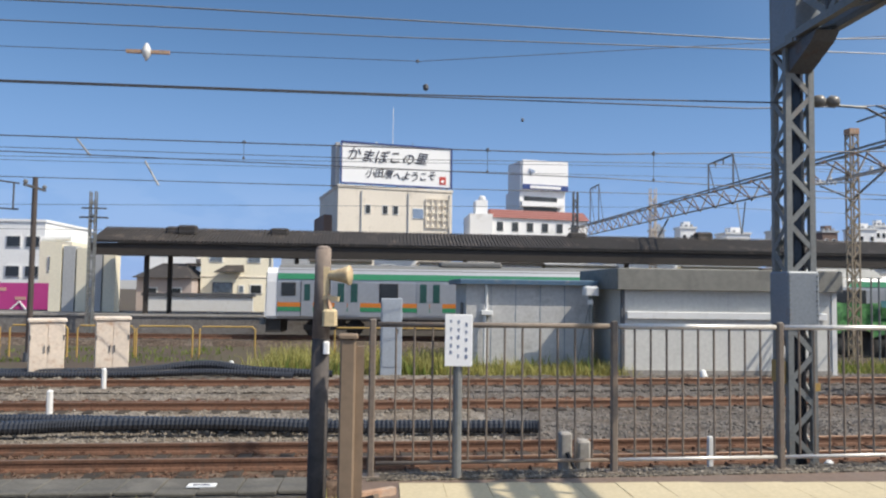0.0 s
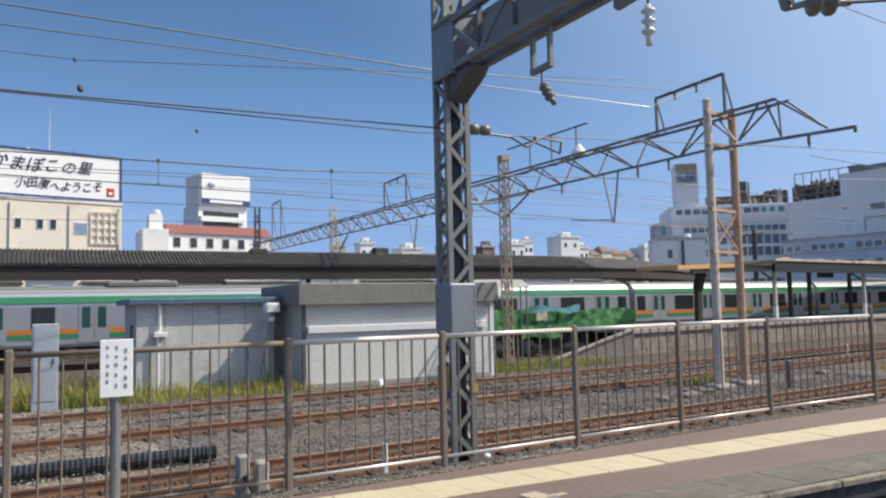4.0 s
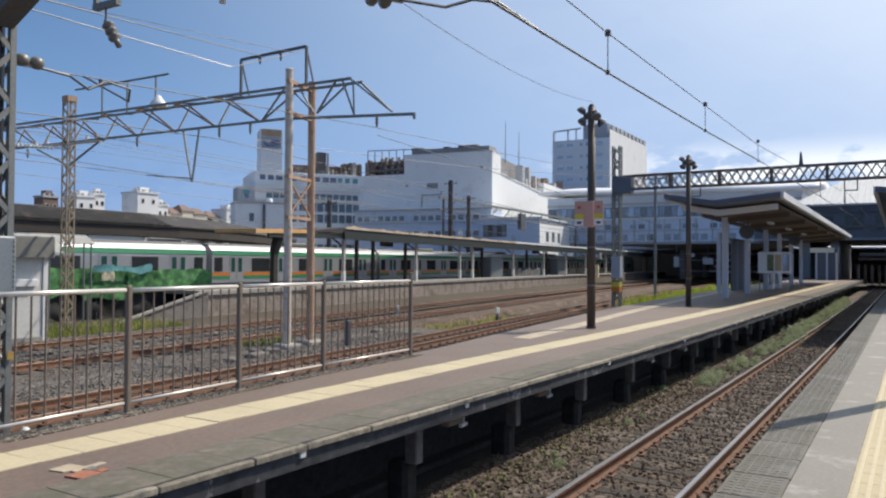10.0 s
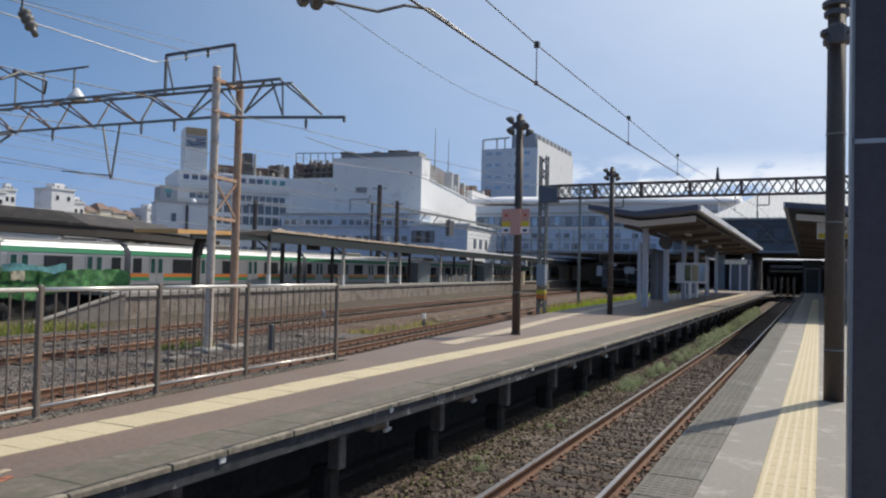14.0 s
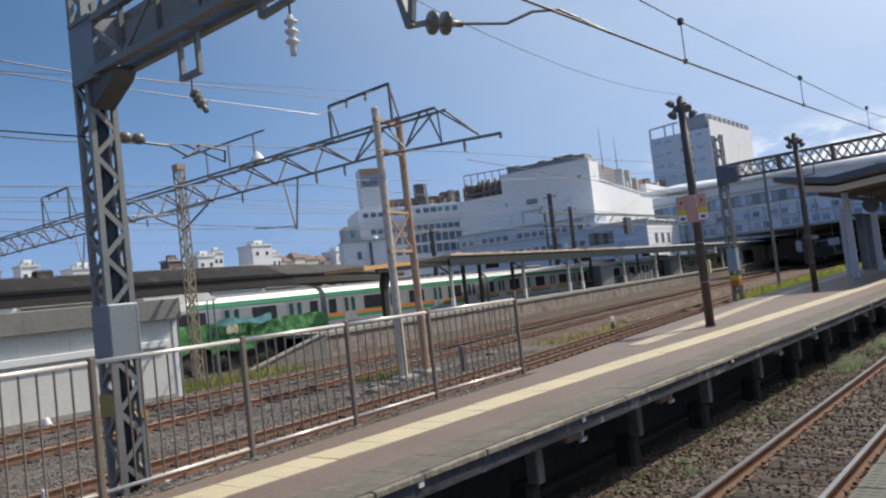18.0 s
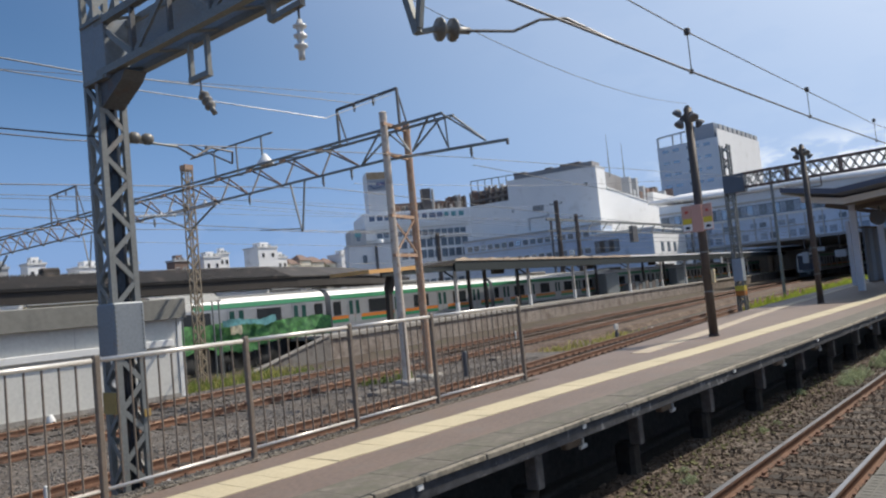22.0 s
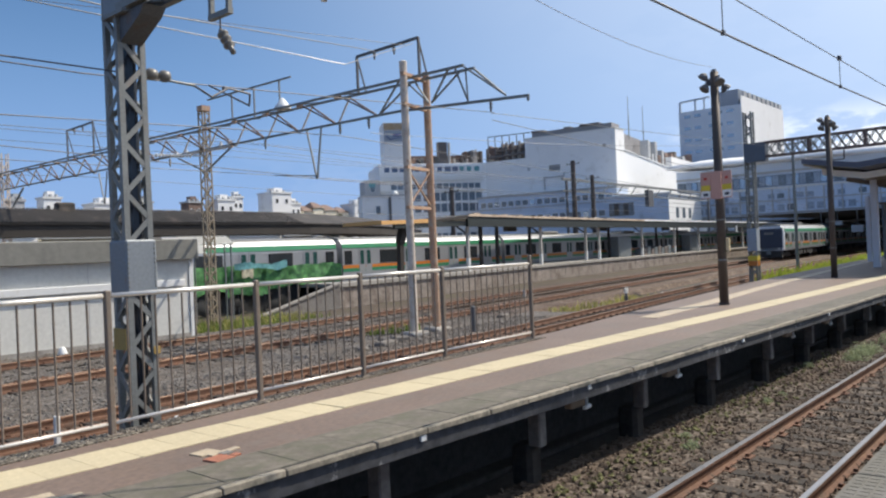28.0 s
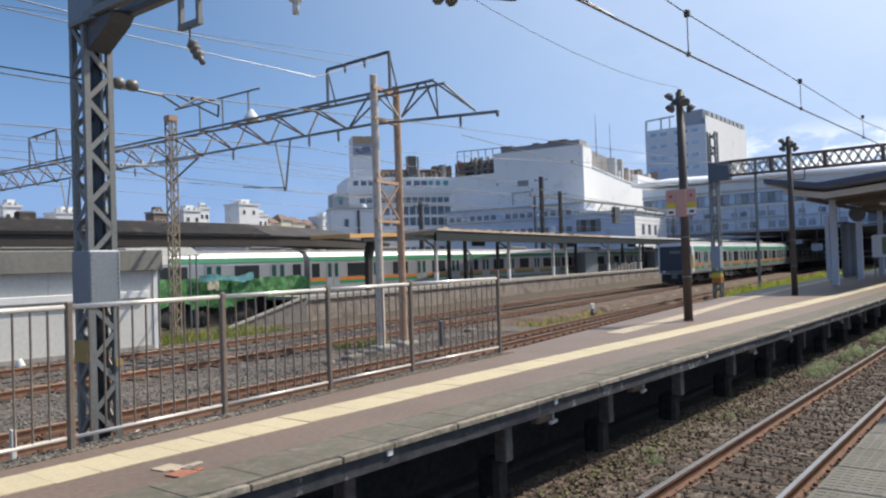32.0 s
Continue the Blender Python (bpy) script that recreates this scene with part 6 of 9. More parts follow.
for s_, zz in ((-1, 4.52), (1, 4.52), (-1, 5.26)):
    part("gusset_rib", Shape().bar((CX + s_ * 0.2, CY - 0.40, zz), (CX + s_ * 0.2, CY + 0.12, zz), 0.03, 0.05), "steel_grey", g1, "angle rib")
YB = -5.6
for x in (CX - 0.15, CX + 0.15):
    part("bottom_chord", Shape().bar((x, CY - 0.2, 4.59), (x, YB, 4.59), 0.09, 0.09), "steel_grey", g1, "lower chord angle")
    part("top_chord", Shape().bar((x, CY - 0.2, 5.22), (x, YB, 5.22), 0.09, 0.09), "steel_grey", g1, "upper chord angle")
    y, i = CY - 0.25, 0
    while y - 0.8 > YB:
        part("web_bar", Shape().bar((x, y, 4.62 if i % 2 else 5.19), (x, y - 0.78, 5.19 if i % 2 else 4.62), 0.03, 0.075), "steel_grey", g1)
        part("web_post", Shape().bar((x, y - 0.78, 4.62), (x, y - 0.78, 5.19), 0.03, 0.06), "steel_dark", g1)
        y -= 0.78
        i += 1
part("side_plate", Shape().box(CX + 0.10, CX + 0.112, 5.2, 8.5, 4.62, 5.15), "steel_plate", g1, "plate web panel")
# cable made thick and black so that the column's inside looks shaded
part("inner_cable", Shape().path([(CX + 0.06, CY + 0.02, -1.36), (CX + 0.05, CY, 1.2), (CX + 0.06, CY, 4.6)], 0.08, 8), "black_pipe", g1, "black cable bundle, widened to darken the column's inside")
for k in range(18):
    y = CY - 0.4 - k * 0.78
    part("batten", Shape().bar((CX - 0.15, y, 4.59), (CX + 0.15, y - 0.4, 4.59), 0.05, 0.02), "steel_grey", g1)
    part("batten", Shape().bar((CX - 0.15, y, 5.22), (CX + 0.15, y - 0.4, 5.22), 0.05, 0.02), "steel_grey", g1)
lattice_column(g1, CX, YB, -0.01, 6.6, 0.29, 0.07, 0.06, 0.31)
# hangers under the beam
part("hanger_frame", Shape().bar((CX, 7.05, 4.52), (CX, 7.05, 4.1), 0.05).bar((CX, 6.73, 4.52), (CX, 6.73, 4.1), 0.05).bar((CX, 7.08, 4.10), (CX, 6.70, 4.10), 0.06), "steel_grey", g1, "steel hanger frame")
part("hanger_rod", Shape().tube((CX, 6.9, 4.1), (CX, 6.9, 3.92), 0.01, n=6), "steel_dark", g1)
insulator(g1, (CX, 6.9, 3.94), (0.12, -0.62, -1), 3, 0.062, 0.075, "insulator_grey")
part("hanger_frame", Shape().bar((CX, 5.62, 4.52), (CX, 5.62, 4.33), 0.07).bar((CX, 5.64, 4.34), (CX, 5.16, 4.37), 0.06), "steel_grey", g1, "steel hanger arm")
part("hanger_rod", Shape().tube((CX, 5.23, 4.36), (CX, 5.23, 4.16), 0.012, n=6), "steel_dark", g1)
insulator(g1, (CX, 5.23, 4.22), (0, 0.02, -1), 3, 0.065, 0.095)
part("drop_bracket", Shape().bar((CX, 4.02, 4.52), (CX, 3.80, 3.66), 0.06).bar((CX, 3.62, 4.52), (CX, 3.78, 3.7), 0.05).bar((CX, 3.82, 3.67), (CX + 0.14, 3.72, 3.70), 0.04), "steel_grey", g1, "lattice drop bracket")
insulator(g1, (CX + 0.12, 3.73, 3.70), (0.85, -0.3, 0.05), 2, 0.10, 0.13, "insulator_grey")
for k, dx in ((0, 0.35), (1, 0.53)):
    part("side_insulator", Shape().lathe((CX + dx - 0.09, CY, 3.90), (1, 0, 0), [(0, 0.02), (0.03, 0.06), (0.06, 0.078), (0.11, 0.078), (0.15, 0.06), (0.17, 0.02)], 12), "insulator_grey", g1, "round grey insulator", True)
part("insulator_stem", Shape().tube((CX + 0.12, CY, 3.87), (CX + 0.95, CY, 3.84), 0.018), "steel_grey", g1)

# second gantry across the yard
g2 = thing("truss_gantry", "long light truss gantry on rusty poles across the yard", "gantry", "gantries")
GX = 18.28
ZT, ZB = 7.06, 6.12


def zt(y):
    return ZT + max(0.0, y - 30) * 0.012


TW = 0.27               # half width of the truss at its top
for s in (-TW, TW):
    part("top_chord", Shape().bar((GX + s, 14.05, ZT - 0.04), (GX + s, 72, zt(72)), 0.075, 0.075), "steel_grey", g2, "upper chord")
    part("nose_strut", Shape().bar((GX + s, 14.1, ZT - 0.04), (GX, 12.75, ZB - 0.18), 0.055), "steel_grey", g2)
    part("nose_post", Shape().bar((GX + s, 14.4, ZT - 0.04), (GX, 14.15, ZB - 0.12), 0.05), "steel_grey", g2)
    part("nose_brace", Shape().bar((GX, 15.6, ZB + 0.05), (GX + s, 14.65, ZT - 0.06), 0.05), "steel_grey", g2)
    part("nose_brace", Shape().bar((GX, 15.7, ZB + 0.05), (GX + s, 16.5, ZT - 0.04), 0.045), "steel_grey", g2)
    part("end_brace", Shape().bar((GX, 17.95, ZB), (GX + s, 16.72, ZT - 0.05), 0.05), "steel_grey", g2)
part("bottom_chord", Shape().bar((GX, 11.95, ZB - 0.32), (GX, 17, ZB), 0.08, 0.08).bar((GX, 17, ZB), (GX, 72, zt(72) - 0.94), 0.075, 0.075), "steel_grey", g2, "lower chord")
part("tip_hook", Shape().bar((GX, 11.98, ZB - 0.32), (GX, 11.98, ZB - 0.46), 0.06), "steel_dark", g2)
y = 19.68
while y < 70:
    part("web_post", Shape().bar((GX + TW, y - 0.08, zt(y)), (GX, y + 0.3, zt(y) - 0.94), 0.055), "pale_paint_rust", g2, "pale upright bar")
    for s in (-TW, TW):
        part("web_diagonal", Shape().bar((GX + s, y, zt(y)), (GX, y - 1.68, zt(y - 1.68) - 0.94), 0.05), "steel_rust", g2, "dark diagonal bar")
    part("top_lacing", Shape().bar((GX - TW, y, zt(y)), (GX + TW, y - 1.0, zt(y)), 0.04), "steel_grey", g2)
    part("node_plate", Shape().box(GX - TW - 0.05, GX - TW + 0.05, y - 0.16, y + 0.12, zt(y) - 0.12, zt(y) - 0.02), "rusty", g2, "rusty gusset")
    y += 2.045
part("pole", Shape().tube((17.62, 16.15, -1.36), (17.62, 16.15, 7.45), 0.13, 0.12, 12), "pale_paint_rust", g2, "pale rust-streaked pole")
part("pole", Shape().tube((18.97, 16.4, -1.36), (18.97, 16.4, 7.38), 0.13, 0.12, 12), "rusty", g2, "rusty pole")
part("pole_cap", Shape().tube((17.62, 16.15, 7.45), (17.62, 16.15, 7.49), 0.135, 0.1, 12), "pale_paint_rust", g2)
for z in (7.08, 6.12, 4.15, 2.9):
    part("tie_collar", Shape().bar((17.45, 16.05, z), (19.15, 16.45, z), 0.12, 0.10), "rusty", g2, "rusty tie collar")
part("x_brace", Shape().bar((17.7, 16.2, 2.95), (18.9, 16.35, 4.1), 0.05).bar((18.9, 16.35, 2.95), (17.7, 16.2, 4.1), 0.05), "rusty", g2)
part("pole_foot", Shape().bevel_box(17.25, 18.0, 15.8, 16.5, -1.36, -0.98, 0.06), "concrete", g2)
part("pole_foot", Shape().bevel_box(18.6, 19.35, 16.05, 16.75, -1.36, -0.98, 0.06), "concrete", g2)
part("signal_box", Shape().bevel_box(19.1, 19.24, 14.95, 15.1, -1.25, -0.3, 0.03), "steel_dark", g2, "small dark box at the pole foot")


def top_frame(y0, y1, z):
    part("top_frame", Shape().bar((GX, y0, zt(y0)), (GX, y0, z), 0.07).bar((GX, y1, zt(y1)), (GX, y1, z + 0.05), 0.07).bar((GX, y0, z), (GX, y1, z + 0.05), 0.08).bar((GX + 0.4, y0, zt(y0)), (GX, y0, z), 0.04).bar((GX + 0.4, y1, zt(y1)), (GX, y1, z), 0.04), "steel_dark", g2, "raised wire frame")
    for q in (0.3, 0.62):
        yq = y0 + (y1 - y0) * q
        insulator(g2, (GX, yq, z), (0, 0, -1), 2, 0.06, 0.08, "insulator_grey")


top_frame(18.9, 16.05, 8.28)
top_frame(41.4, 38.4, 8.8)
top_frame(65.4, 62.8, 10.6)
part("upper_arm", Shape().bar((GX, 28.0, 8.28), (GX, 22.5, 8.25), 0.06), "steel_grey", g2, "upper wire arm")
for y in (26.3, 24.8, 23.2):
    part("arm_post", Shape().bar((GX, y, zt(y)), (GX, y, 8.26), 0.05), "steel_grey", g2)
part("bell_lamp", Shape().lathe((GX, 23.05, 7.10), (0, 0, 1), [(0, 0.30), (0.08, 0.32), (0.2, 0.24), (0.34, 0.13), (0.44, 0.06)], 14), "lamp_white", g2, "white dome cover", True)
lattice_column(g2, 18.3, 28.4, -1.36, 8.05, 0.32, 0.05, 0.05, 0.36, "mast_tan", "mast_tan")
insulator(g2, (17.46, 28.1, 5.89), (-1, 0, -0.06), 11, 0.085, 0.15)
part("insulator_rod", Shape().bar((18.16, 28.2, 5.93), (17.44, 28.1, 5.89), 0.05), "steel_grey", g2)
part("rusty_cap", Shape().box(18.1, 18.5, 28.2, 28.6, 7.86, 8.08), "rusty", g2, "rusty column head")
part("cross_arm", Shape().bar((GX, 30.8, 6.22), (GX, 26.4, 6.14), 0.12, 0.09), "pale_paint_rust", g2, "pale cross arm")
for y in (30.6, 29.8, 27.2, 26.6):
    part("arm_insulator", Shape().lathe((GX, y, 6.2), (0, 0, 1), [(0, 0.03), (0.03, 0.09), (0.1, 0.09), (0.14, 0.05), (0.2, 0.05)], 10), "porcelain", g2)
part("knee_brace", Shape().bar((18.3, 28.4, 5.3), (GX, 26.5, 6.1), 0.06).bar((18.3, 28.4, 5.3), (GX, 30.5, 6.1), 0.06), "steel_grey", g2)
lattice_column(g2, 18.3, 50.2, -1.36, 8.6, 0.36, 0.06, 0.06, 0.5, "pale_paint_rust")
part("knee_brace", Shape().bar((18.3, 50.2, 4.6), (GX, 47.4, 6.3), 0.08), "steel_grey", g2)
lattice_column(g2, 18.3, 70.5, -1.36, 11.0, 0.4, 0.09, 0.08, 0.7, "steel_dark")
part("v_hanger", Shape().bar((GX, 21.7, 6.12), (GX, 21.25, 4.32), 0.05).bar((GX, 20.9, 6.12), (GX, 21.22, 4.32), 0.05), "steel_grey", g2, "vee hanger")
part("steady_arm", Shape().bar((GX, 21.2, 4.42), (GX + 0.2, 23.9, 4.70), 0.04), "steel_grey", g2, "steady arm")
for y in (33.5, 37.5):
    part("v_hanger", Shape().bar((GX, y + 0.5, zt(y) - 0.94), (GX, y, 4.6), 0.05).bar((GX, y - 0.4, zt(y) - 0.94), (GX, y, 4.6), 0.05), "steel_grey", g2, "vee hanger")
for y, z in ((13.3, ZB - 0.2), (18.45, ZB), (19.9, ZB), (24.2, ZB), (31.2, ZB + 0.05)):
    insulator(g2, (GX, y, z), (0, 0, -1), 3, 0.06, 0.09, "insulator_grey")

# third gantry near the station
g3 = thing("beam_gantry", "dark lattice beam gantry spanning the platforms", "gantry", "gantries")
G3X = 45.45
for x in (G3X - 0.2, G3X + 0.2):
    part("top_chord", Shape().bar((x, 14.0, 6.88), (x, -9, 6.98), 0.11, 0.11), "steel_rust", g3, "upper chord")
    part("bottom_chord", Shape().bar((x, 14.0, 6.08), (x, -9, 6.12), 0.11, 0.11), "steel_rust", g3, "lower chord")
    y = 13.9
    i = 0
    while y > -8.6:
        s = 0.46
        part("web_bar", Shape().bar((x, y, 6.10), (x, y - s, 6.88), 0.05, 0.05), "steel_grey", g3)
        part("web_bar", Shape().bar((x, y, 6.88), (x, y - s, 6.10), 0.05, 0.05), "steel_grey", g3)
        if i % 6 == 5:
            part("web_post", Shape().bar((x, y, 6.08), (x, y, 6.9), 0.12), "steel_rust", g3)
        y -= s
        i += 1
lattice_column(g3, 45.45, 14.85, -1.36, 8.75, 0.42, 0.09, 0.08, 0.5)
lattice_column(g3, 45.45, -9.0, -0.01, 7.2, 0.42, 0.09, 0.08, 0.5)
part("head_plate", Shape().bevel_box(45.15, 45.75, 13.9, 15.1, 5.84, 6.92, 0.02), "steel_plate_dark", g3, "dark blue-grey head plate")
part("guard_band", Shape().box(45.15, 45.75, 14.6, 15.1, 0.15, 0.42), "sign_yellow", g3, "yellow band")
part("guard_band", Shape().box(45.15, 45.75, 14.6, 15.1, -0.15, 0.13), "stripe_orange", g3, "orange band")
part("cover_plate", Shape().box(45.18, 45.72, 14.58, 15.12, 0.7, 2.0), "cabinet_blue", g3, "pale blue cover plate")
for y, z in ((2.2, 6.1), (10.2, 6.1)):
    part("drop_frame", Shape().bar((G3X, y + 0.3, z), (G3X, y + 0.3, z - 0.9), 0.06).bar((G3X, y - 0.3, z), (G3X, y - 0.3, z - 0.6), 0.06).bar((G3X, y - 0.3, z - 0.6), (G3X, y + 0.3, z - 0.6), 0.06), "steel_dark", g3)
    insulator(g3, (G3X, y + 0.3, z - 0.9), (0, 0, -1), 3, 0.08, 0.1, "insulator_grey")
part("lightning_cap", Shape().tube((G3X, 4.6, 6.98), (G3X, 4.6, 7.7), 0.12, 0.04, 8), "steel_dark", g3)


def wire_pole(label, x, y, z0, h, r=0.11, material="steel_grey"):
    t = thing("line_pole", label, "pole", "line poles", at=(x, y, z0))
    part("shaft", Shape().tube((0, 0, 0), (0, 0, h), r, r * 0.85, 10), material, t)
    part("cross_arm", Shape().bar((0, -0.9, h - 0.4), (0, 0.9, h - 0.4), 0.08), "steel_dark", t)
    for y_ in (-0.8, 0.8):
        part("pin_insulator", Shape().lathe((0, y_, h - 0.36), (0, 0, 1), [(0, 0.03), (0.05, 0.08), (0.12, 0.08), (0.16, 0.03)], 8), "insulator_grey", t)
    part("foot", Shape().tube((0, 0, 0), (0, 0, 0.35), r * 1.6, r * 1.5, 10), "steel_dark", t)
    return t


wire_pole("slim grey line pole beside the grass", 53.4, 14.7, -1.36, 9.3)
wire_pole("dark line pole over the far platform roof", 79.3, 46.5, -1.36, 12.9, 0.32, "brown_pole")
wire_pole("dark line pole over the far platform roof", 83.8, 46.5, -1.36, 11.4, 0.28, "brown_pole")
wire_pole("dark line pole over the far platform roof", 56.5, 46.5, -1.36, 8.9, 0.24, "brown_pole")
wire_pole("weathered line pole at the end of the yard", -13.2, 30.0, -1.36, 6.95, 0.11, "brown_pole")
g4 = thing("catenary_mast", "rusty lattice catenary mast above the far roof", "mast", "masts", at=(0, 0, 0))
lattice_column(g4, -15.6, 42.6, -1.36, 6.6, 0.28, 0.06, 0.05, 0.5, "steel_grey")
part("cross_arm", Shape().bar((-16.3, 42.6, 5.2), (-14.8, 42.6, 5.2), 0.09).bar((-16.2, 42.6, 5.7), (-14.9, 42.6, 5.7), 0.08), "steel_dark", g4)
g5 = thing("catenary_mast", "steel wire frame standing at the end of the yard", "mast", "masts")
part("post", Shape().tube((-15.3, 30.5, -1.36), (-15.3, 30.5, 5.6), 0.08), "steel_dark", g5)
part("frame", Shape().bar((-18, 30.5, 5.9), (-14.0, 30.5, 5.4), 0.06).bar((-18, 30.5, 4.6), (-14.0, 30.5, 4.4), 0.06).bar((-14.2, 30.5, 5.4), (-14.2, 30.5, 4.4), 0.05).bar((-16.8, 30.5, 5.75), (-16.8, 30.5, 4.5), 0.05), "steel_dark", g5)
yard_sig = thing("far_gantry", "distant grey wire gantry before the white building", "gantry", "gantries")
part("beam", Shape().bar((80, 48.5, 9.6), (126, 48.5, 9.2), 0.22, 0.3), "steel_grey", yard_sig)
part("lower_beam", Shape().bar((80, 48.5, 8.2), (126, 48.5, 7.9), 0.15, 0.2), "steel_grey", yard_sig)
for x in (81, 126):
    part("post", Shape().tube((x, 48.5, -1.36), (x, 48.5, 9.7), 0.16), "steel_dark", yard_sig)
for k in range(11):
    x = 82 + k * 4
    part("web_bar", Shape().bar((x, 48.5, 8.15), (x + 2, 48.5, 9.5), 0.1), "steel_grey", yard_sig)
part("hung_box", Shape().box(103, 104.6, 48.2, 48.8, 6.6, 9.0), "steel_dark", yard_sig)

# ---- overhead wires ----
def wire(label, pts, r, material="wire", sag=0.0, n=10):
    P = []
    for (a, b) in zip(pts, pts[1:]):
        a, b = Vector(a), Vector(b)
        for k in range(n):
            u = k / n
            p = a.lerp(b, u)
            p.z -= sag * 4 * u * (1 - u)
            P.append(p)
    P.append(Vector(pts[-1]))
    return piece("overhead_wire", Shape().path(P, r, 5), material, label, "wire", "overhead wires")


def along(f, xs, z, dy=0.0):
    return [(x, f(x) + dy, zz) for x, zz in zip(xs, z)]


W_T1c = [(-40, 3.1, 3.65), (4.9, 2.85, 3.62), (8.2, 2.8, 3.64), (13.1, 2.8, 3.75), (18.3, 2.75, 3.88), (45.4, 2.2, 4.2), (100, 1.7, 4.2)]
W_T1m = [(-40, 3.1, 4.2), (4.9, 2.85, 4.14), (8.1, 2.8, 4.08), (13.1, 2.8, 4.17), (18.3, 2.75, 4.22), (45.4, 2.2, 5.2), (100, 1.7, 5.2)]
wire("dark contact wire above the near track", W_T1c, 0.012)
wire("dark messenger wire above the near track", W_T1m, 0.007)
hang = thing("wire_dropper", "thin dropper wire between contact and messenger wire", "dropper", "wire droppers", at=(8.15, 2.8, 3.64))
part("rod", Shape().tube((0, 0, 0), (0, 0, 0.44), 0.006, n=5), "wire", hang)
part("clip", Shape().bevel_box(-0.03, 0.03, -0.03, 0.03, 0.41, 0.48, 0.01), "steel_dark", hang)
part("clip", Shape().bevel_box(-0.025, 0.025, -0.02, 0.02, -0.02, 0.03, 0.006), "steel_dark", hang)
for x, y, z in ((13.1, 2.8, 3.75), (18.3, 2.75, 3.86), (24.5, 2.6, 4.0), (31, 2.5, 4.08), (2.0, 2.87, 3.63)):
    copy_thing(hang, pose(x, y, z))
wire("curved pull-off wire tied to the contact wire", [(5.2, 3.62, 3.71), (5.55, 3.35, 3.70), (5.75, 3.2, 3.80), (5.95, 3.05, 3.81), (6.45, 2.83, 3.63)], 0.014)
wire("slack cable running to the platform lamp pole", [(4.9, 5.3, 5.1), (17.2, 6.27, 5.35)], 0.005, "wire", 0.35)
wire("thick bright feeder cable", [(-40, 12.0, 5.6), (0, 12.0, 5.50), (11.4, 12.1, 5.62), (18.3, 16.3, 8.2)], 0.011, "wire_bright")
wire("bright upper feeder cable", [(-40, 12.05, 5.95), (-4, 12.05, 5.85), (6, 12.05, 5.73), (18.3, 18.0, 8.3)], 0.014, "wire_bright")
wire("pale cable crossing to the portal gantry", [(-30, 6.2, 5.9), (CX, 8.0, 5.25)], 0.012, "wire_bright")
wire("dark cable anchored on the lattice column", [(-40, 9.4, 3.95), (0, 9.2, 3.86), (5.1, 8.97, 3.87)], 0.010)
wire("dark cable behind the lattice column", [(-40, 10.6, 4.25), (0, 10.4, 4.15), (4.9, 10.3, 4.12), (18.3, 13.2, 5.5)], 0.010)
wire("looped jumper cable beyond the column", [(5.75, 8.97, 3.84), (6.1, 9.1, 3.75), (6.4, 9.15, 3.92), (6.8, 9.2, 3.90), (7.0, 9.5, 3.80), (7.15, 10.78, 4.35)], 0.016)
wire("contact wire above the middle track", [(-40, 16.3, 4.72), (-8, 16.8, 4.66), (5, 17.2, 4.70), (18.3, 19.9, 5.7), (60, 23.2, 5.0), (150, 28, 5.0)], 0.014)
wire("lower contact wire above the middle track", [(-40, 16.3, 4.36), (-8, 16.8, 4.32), (5, 17.2, 4.14), (18.3, 21.3, 4.36), (60, 23.2, 4.2), (150, 28, 4.2)], 0.012)
wire("feeder wire high above the yard", [(-40, 16.5, 6.4), (0.6, 16.5, 6.5), (18.3, 16.6, 8.2)], 0.008)
wire("contact wire above the shed track", [(-40, 21.2, 4.5), (0, 21.6, 4.4), (18.3, 24.2, 4.75), (60, 27, 4.4), (150, 32, 4.4)], 0.012)
wire("messenger wire above the shed track", [(-40, 21.2, 5.3), (0, 21.6, 5.2), (18.3, 24.2, 5.9), (60, 27, 5.3), (150, 32, 5.3)], 0.010)
wire("wire above the yard", [(-40, 26, 5.4), (18.3, 27.4, 6.3), (60, 31, 5.8), (150, 36, 5.8)], 0.010)
wire("wire above the yard", [(-40, 30, 6.2), (18.3, 30.6, 6.35), (80, 46, 9.0)], 0.010)
wire("contact wire above the standing train", [(-40, 40.3, 4.2), (18.3, 39.8, 4.55), (60, 41.2, 4.4), (150, 47, 4.4)], 0.012)
wire("messenger wire above the standing train", [(-40, 40.3, 5.2), (18.3, 39.8, 6.2), (60, 41.2, 5.4), (150, 47, 5.4)], 0.012)
wire("wire above the island platform", [(18.3, 13.3, 5.5), (45.4, 13.6, 6.6), (100, 15, 6.6)], 0.010)
wire("wire above the island platform", [(18.3, 13.3, 5.3), (60, 15.2, 4.3), (120, 17.5, 4.3)], 0.012)
wire("wire from the truss to the station beam", [(18.3, 18.4, 5.6), (45.4, 14.2, 6.9)], 0.008, "wire", 0.3)
wire("wire from the truss to the roof pole", [(18.3, 38.5, 8.8), (79.3, 46.5, 11.0)], 0.012, "wire", 0.6)
wire("wire from the truss to the roof pole", [(18.3, 41.2, 8.8), (83.8, 46.5, 9.6)], 0.012, "wire", 0.6)
for x, z0, z1, y in ((-3.2, 4.33, 4.69, 16.95), (2.2, 4.2, 4.70, 17.1), (-10.6, 4.32, 4.67, 16.7), (6.2, 4.16, 4.79, 17.45), (9.9, 4.22, 5.07, 18.1)):
    o = copy_thing(hang, pose(x, y, z0))
    o.scale = (1, 1, (z1 - z0) / 0.44)
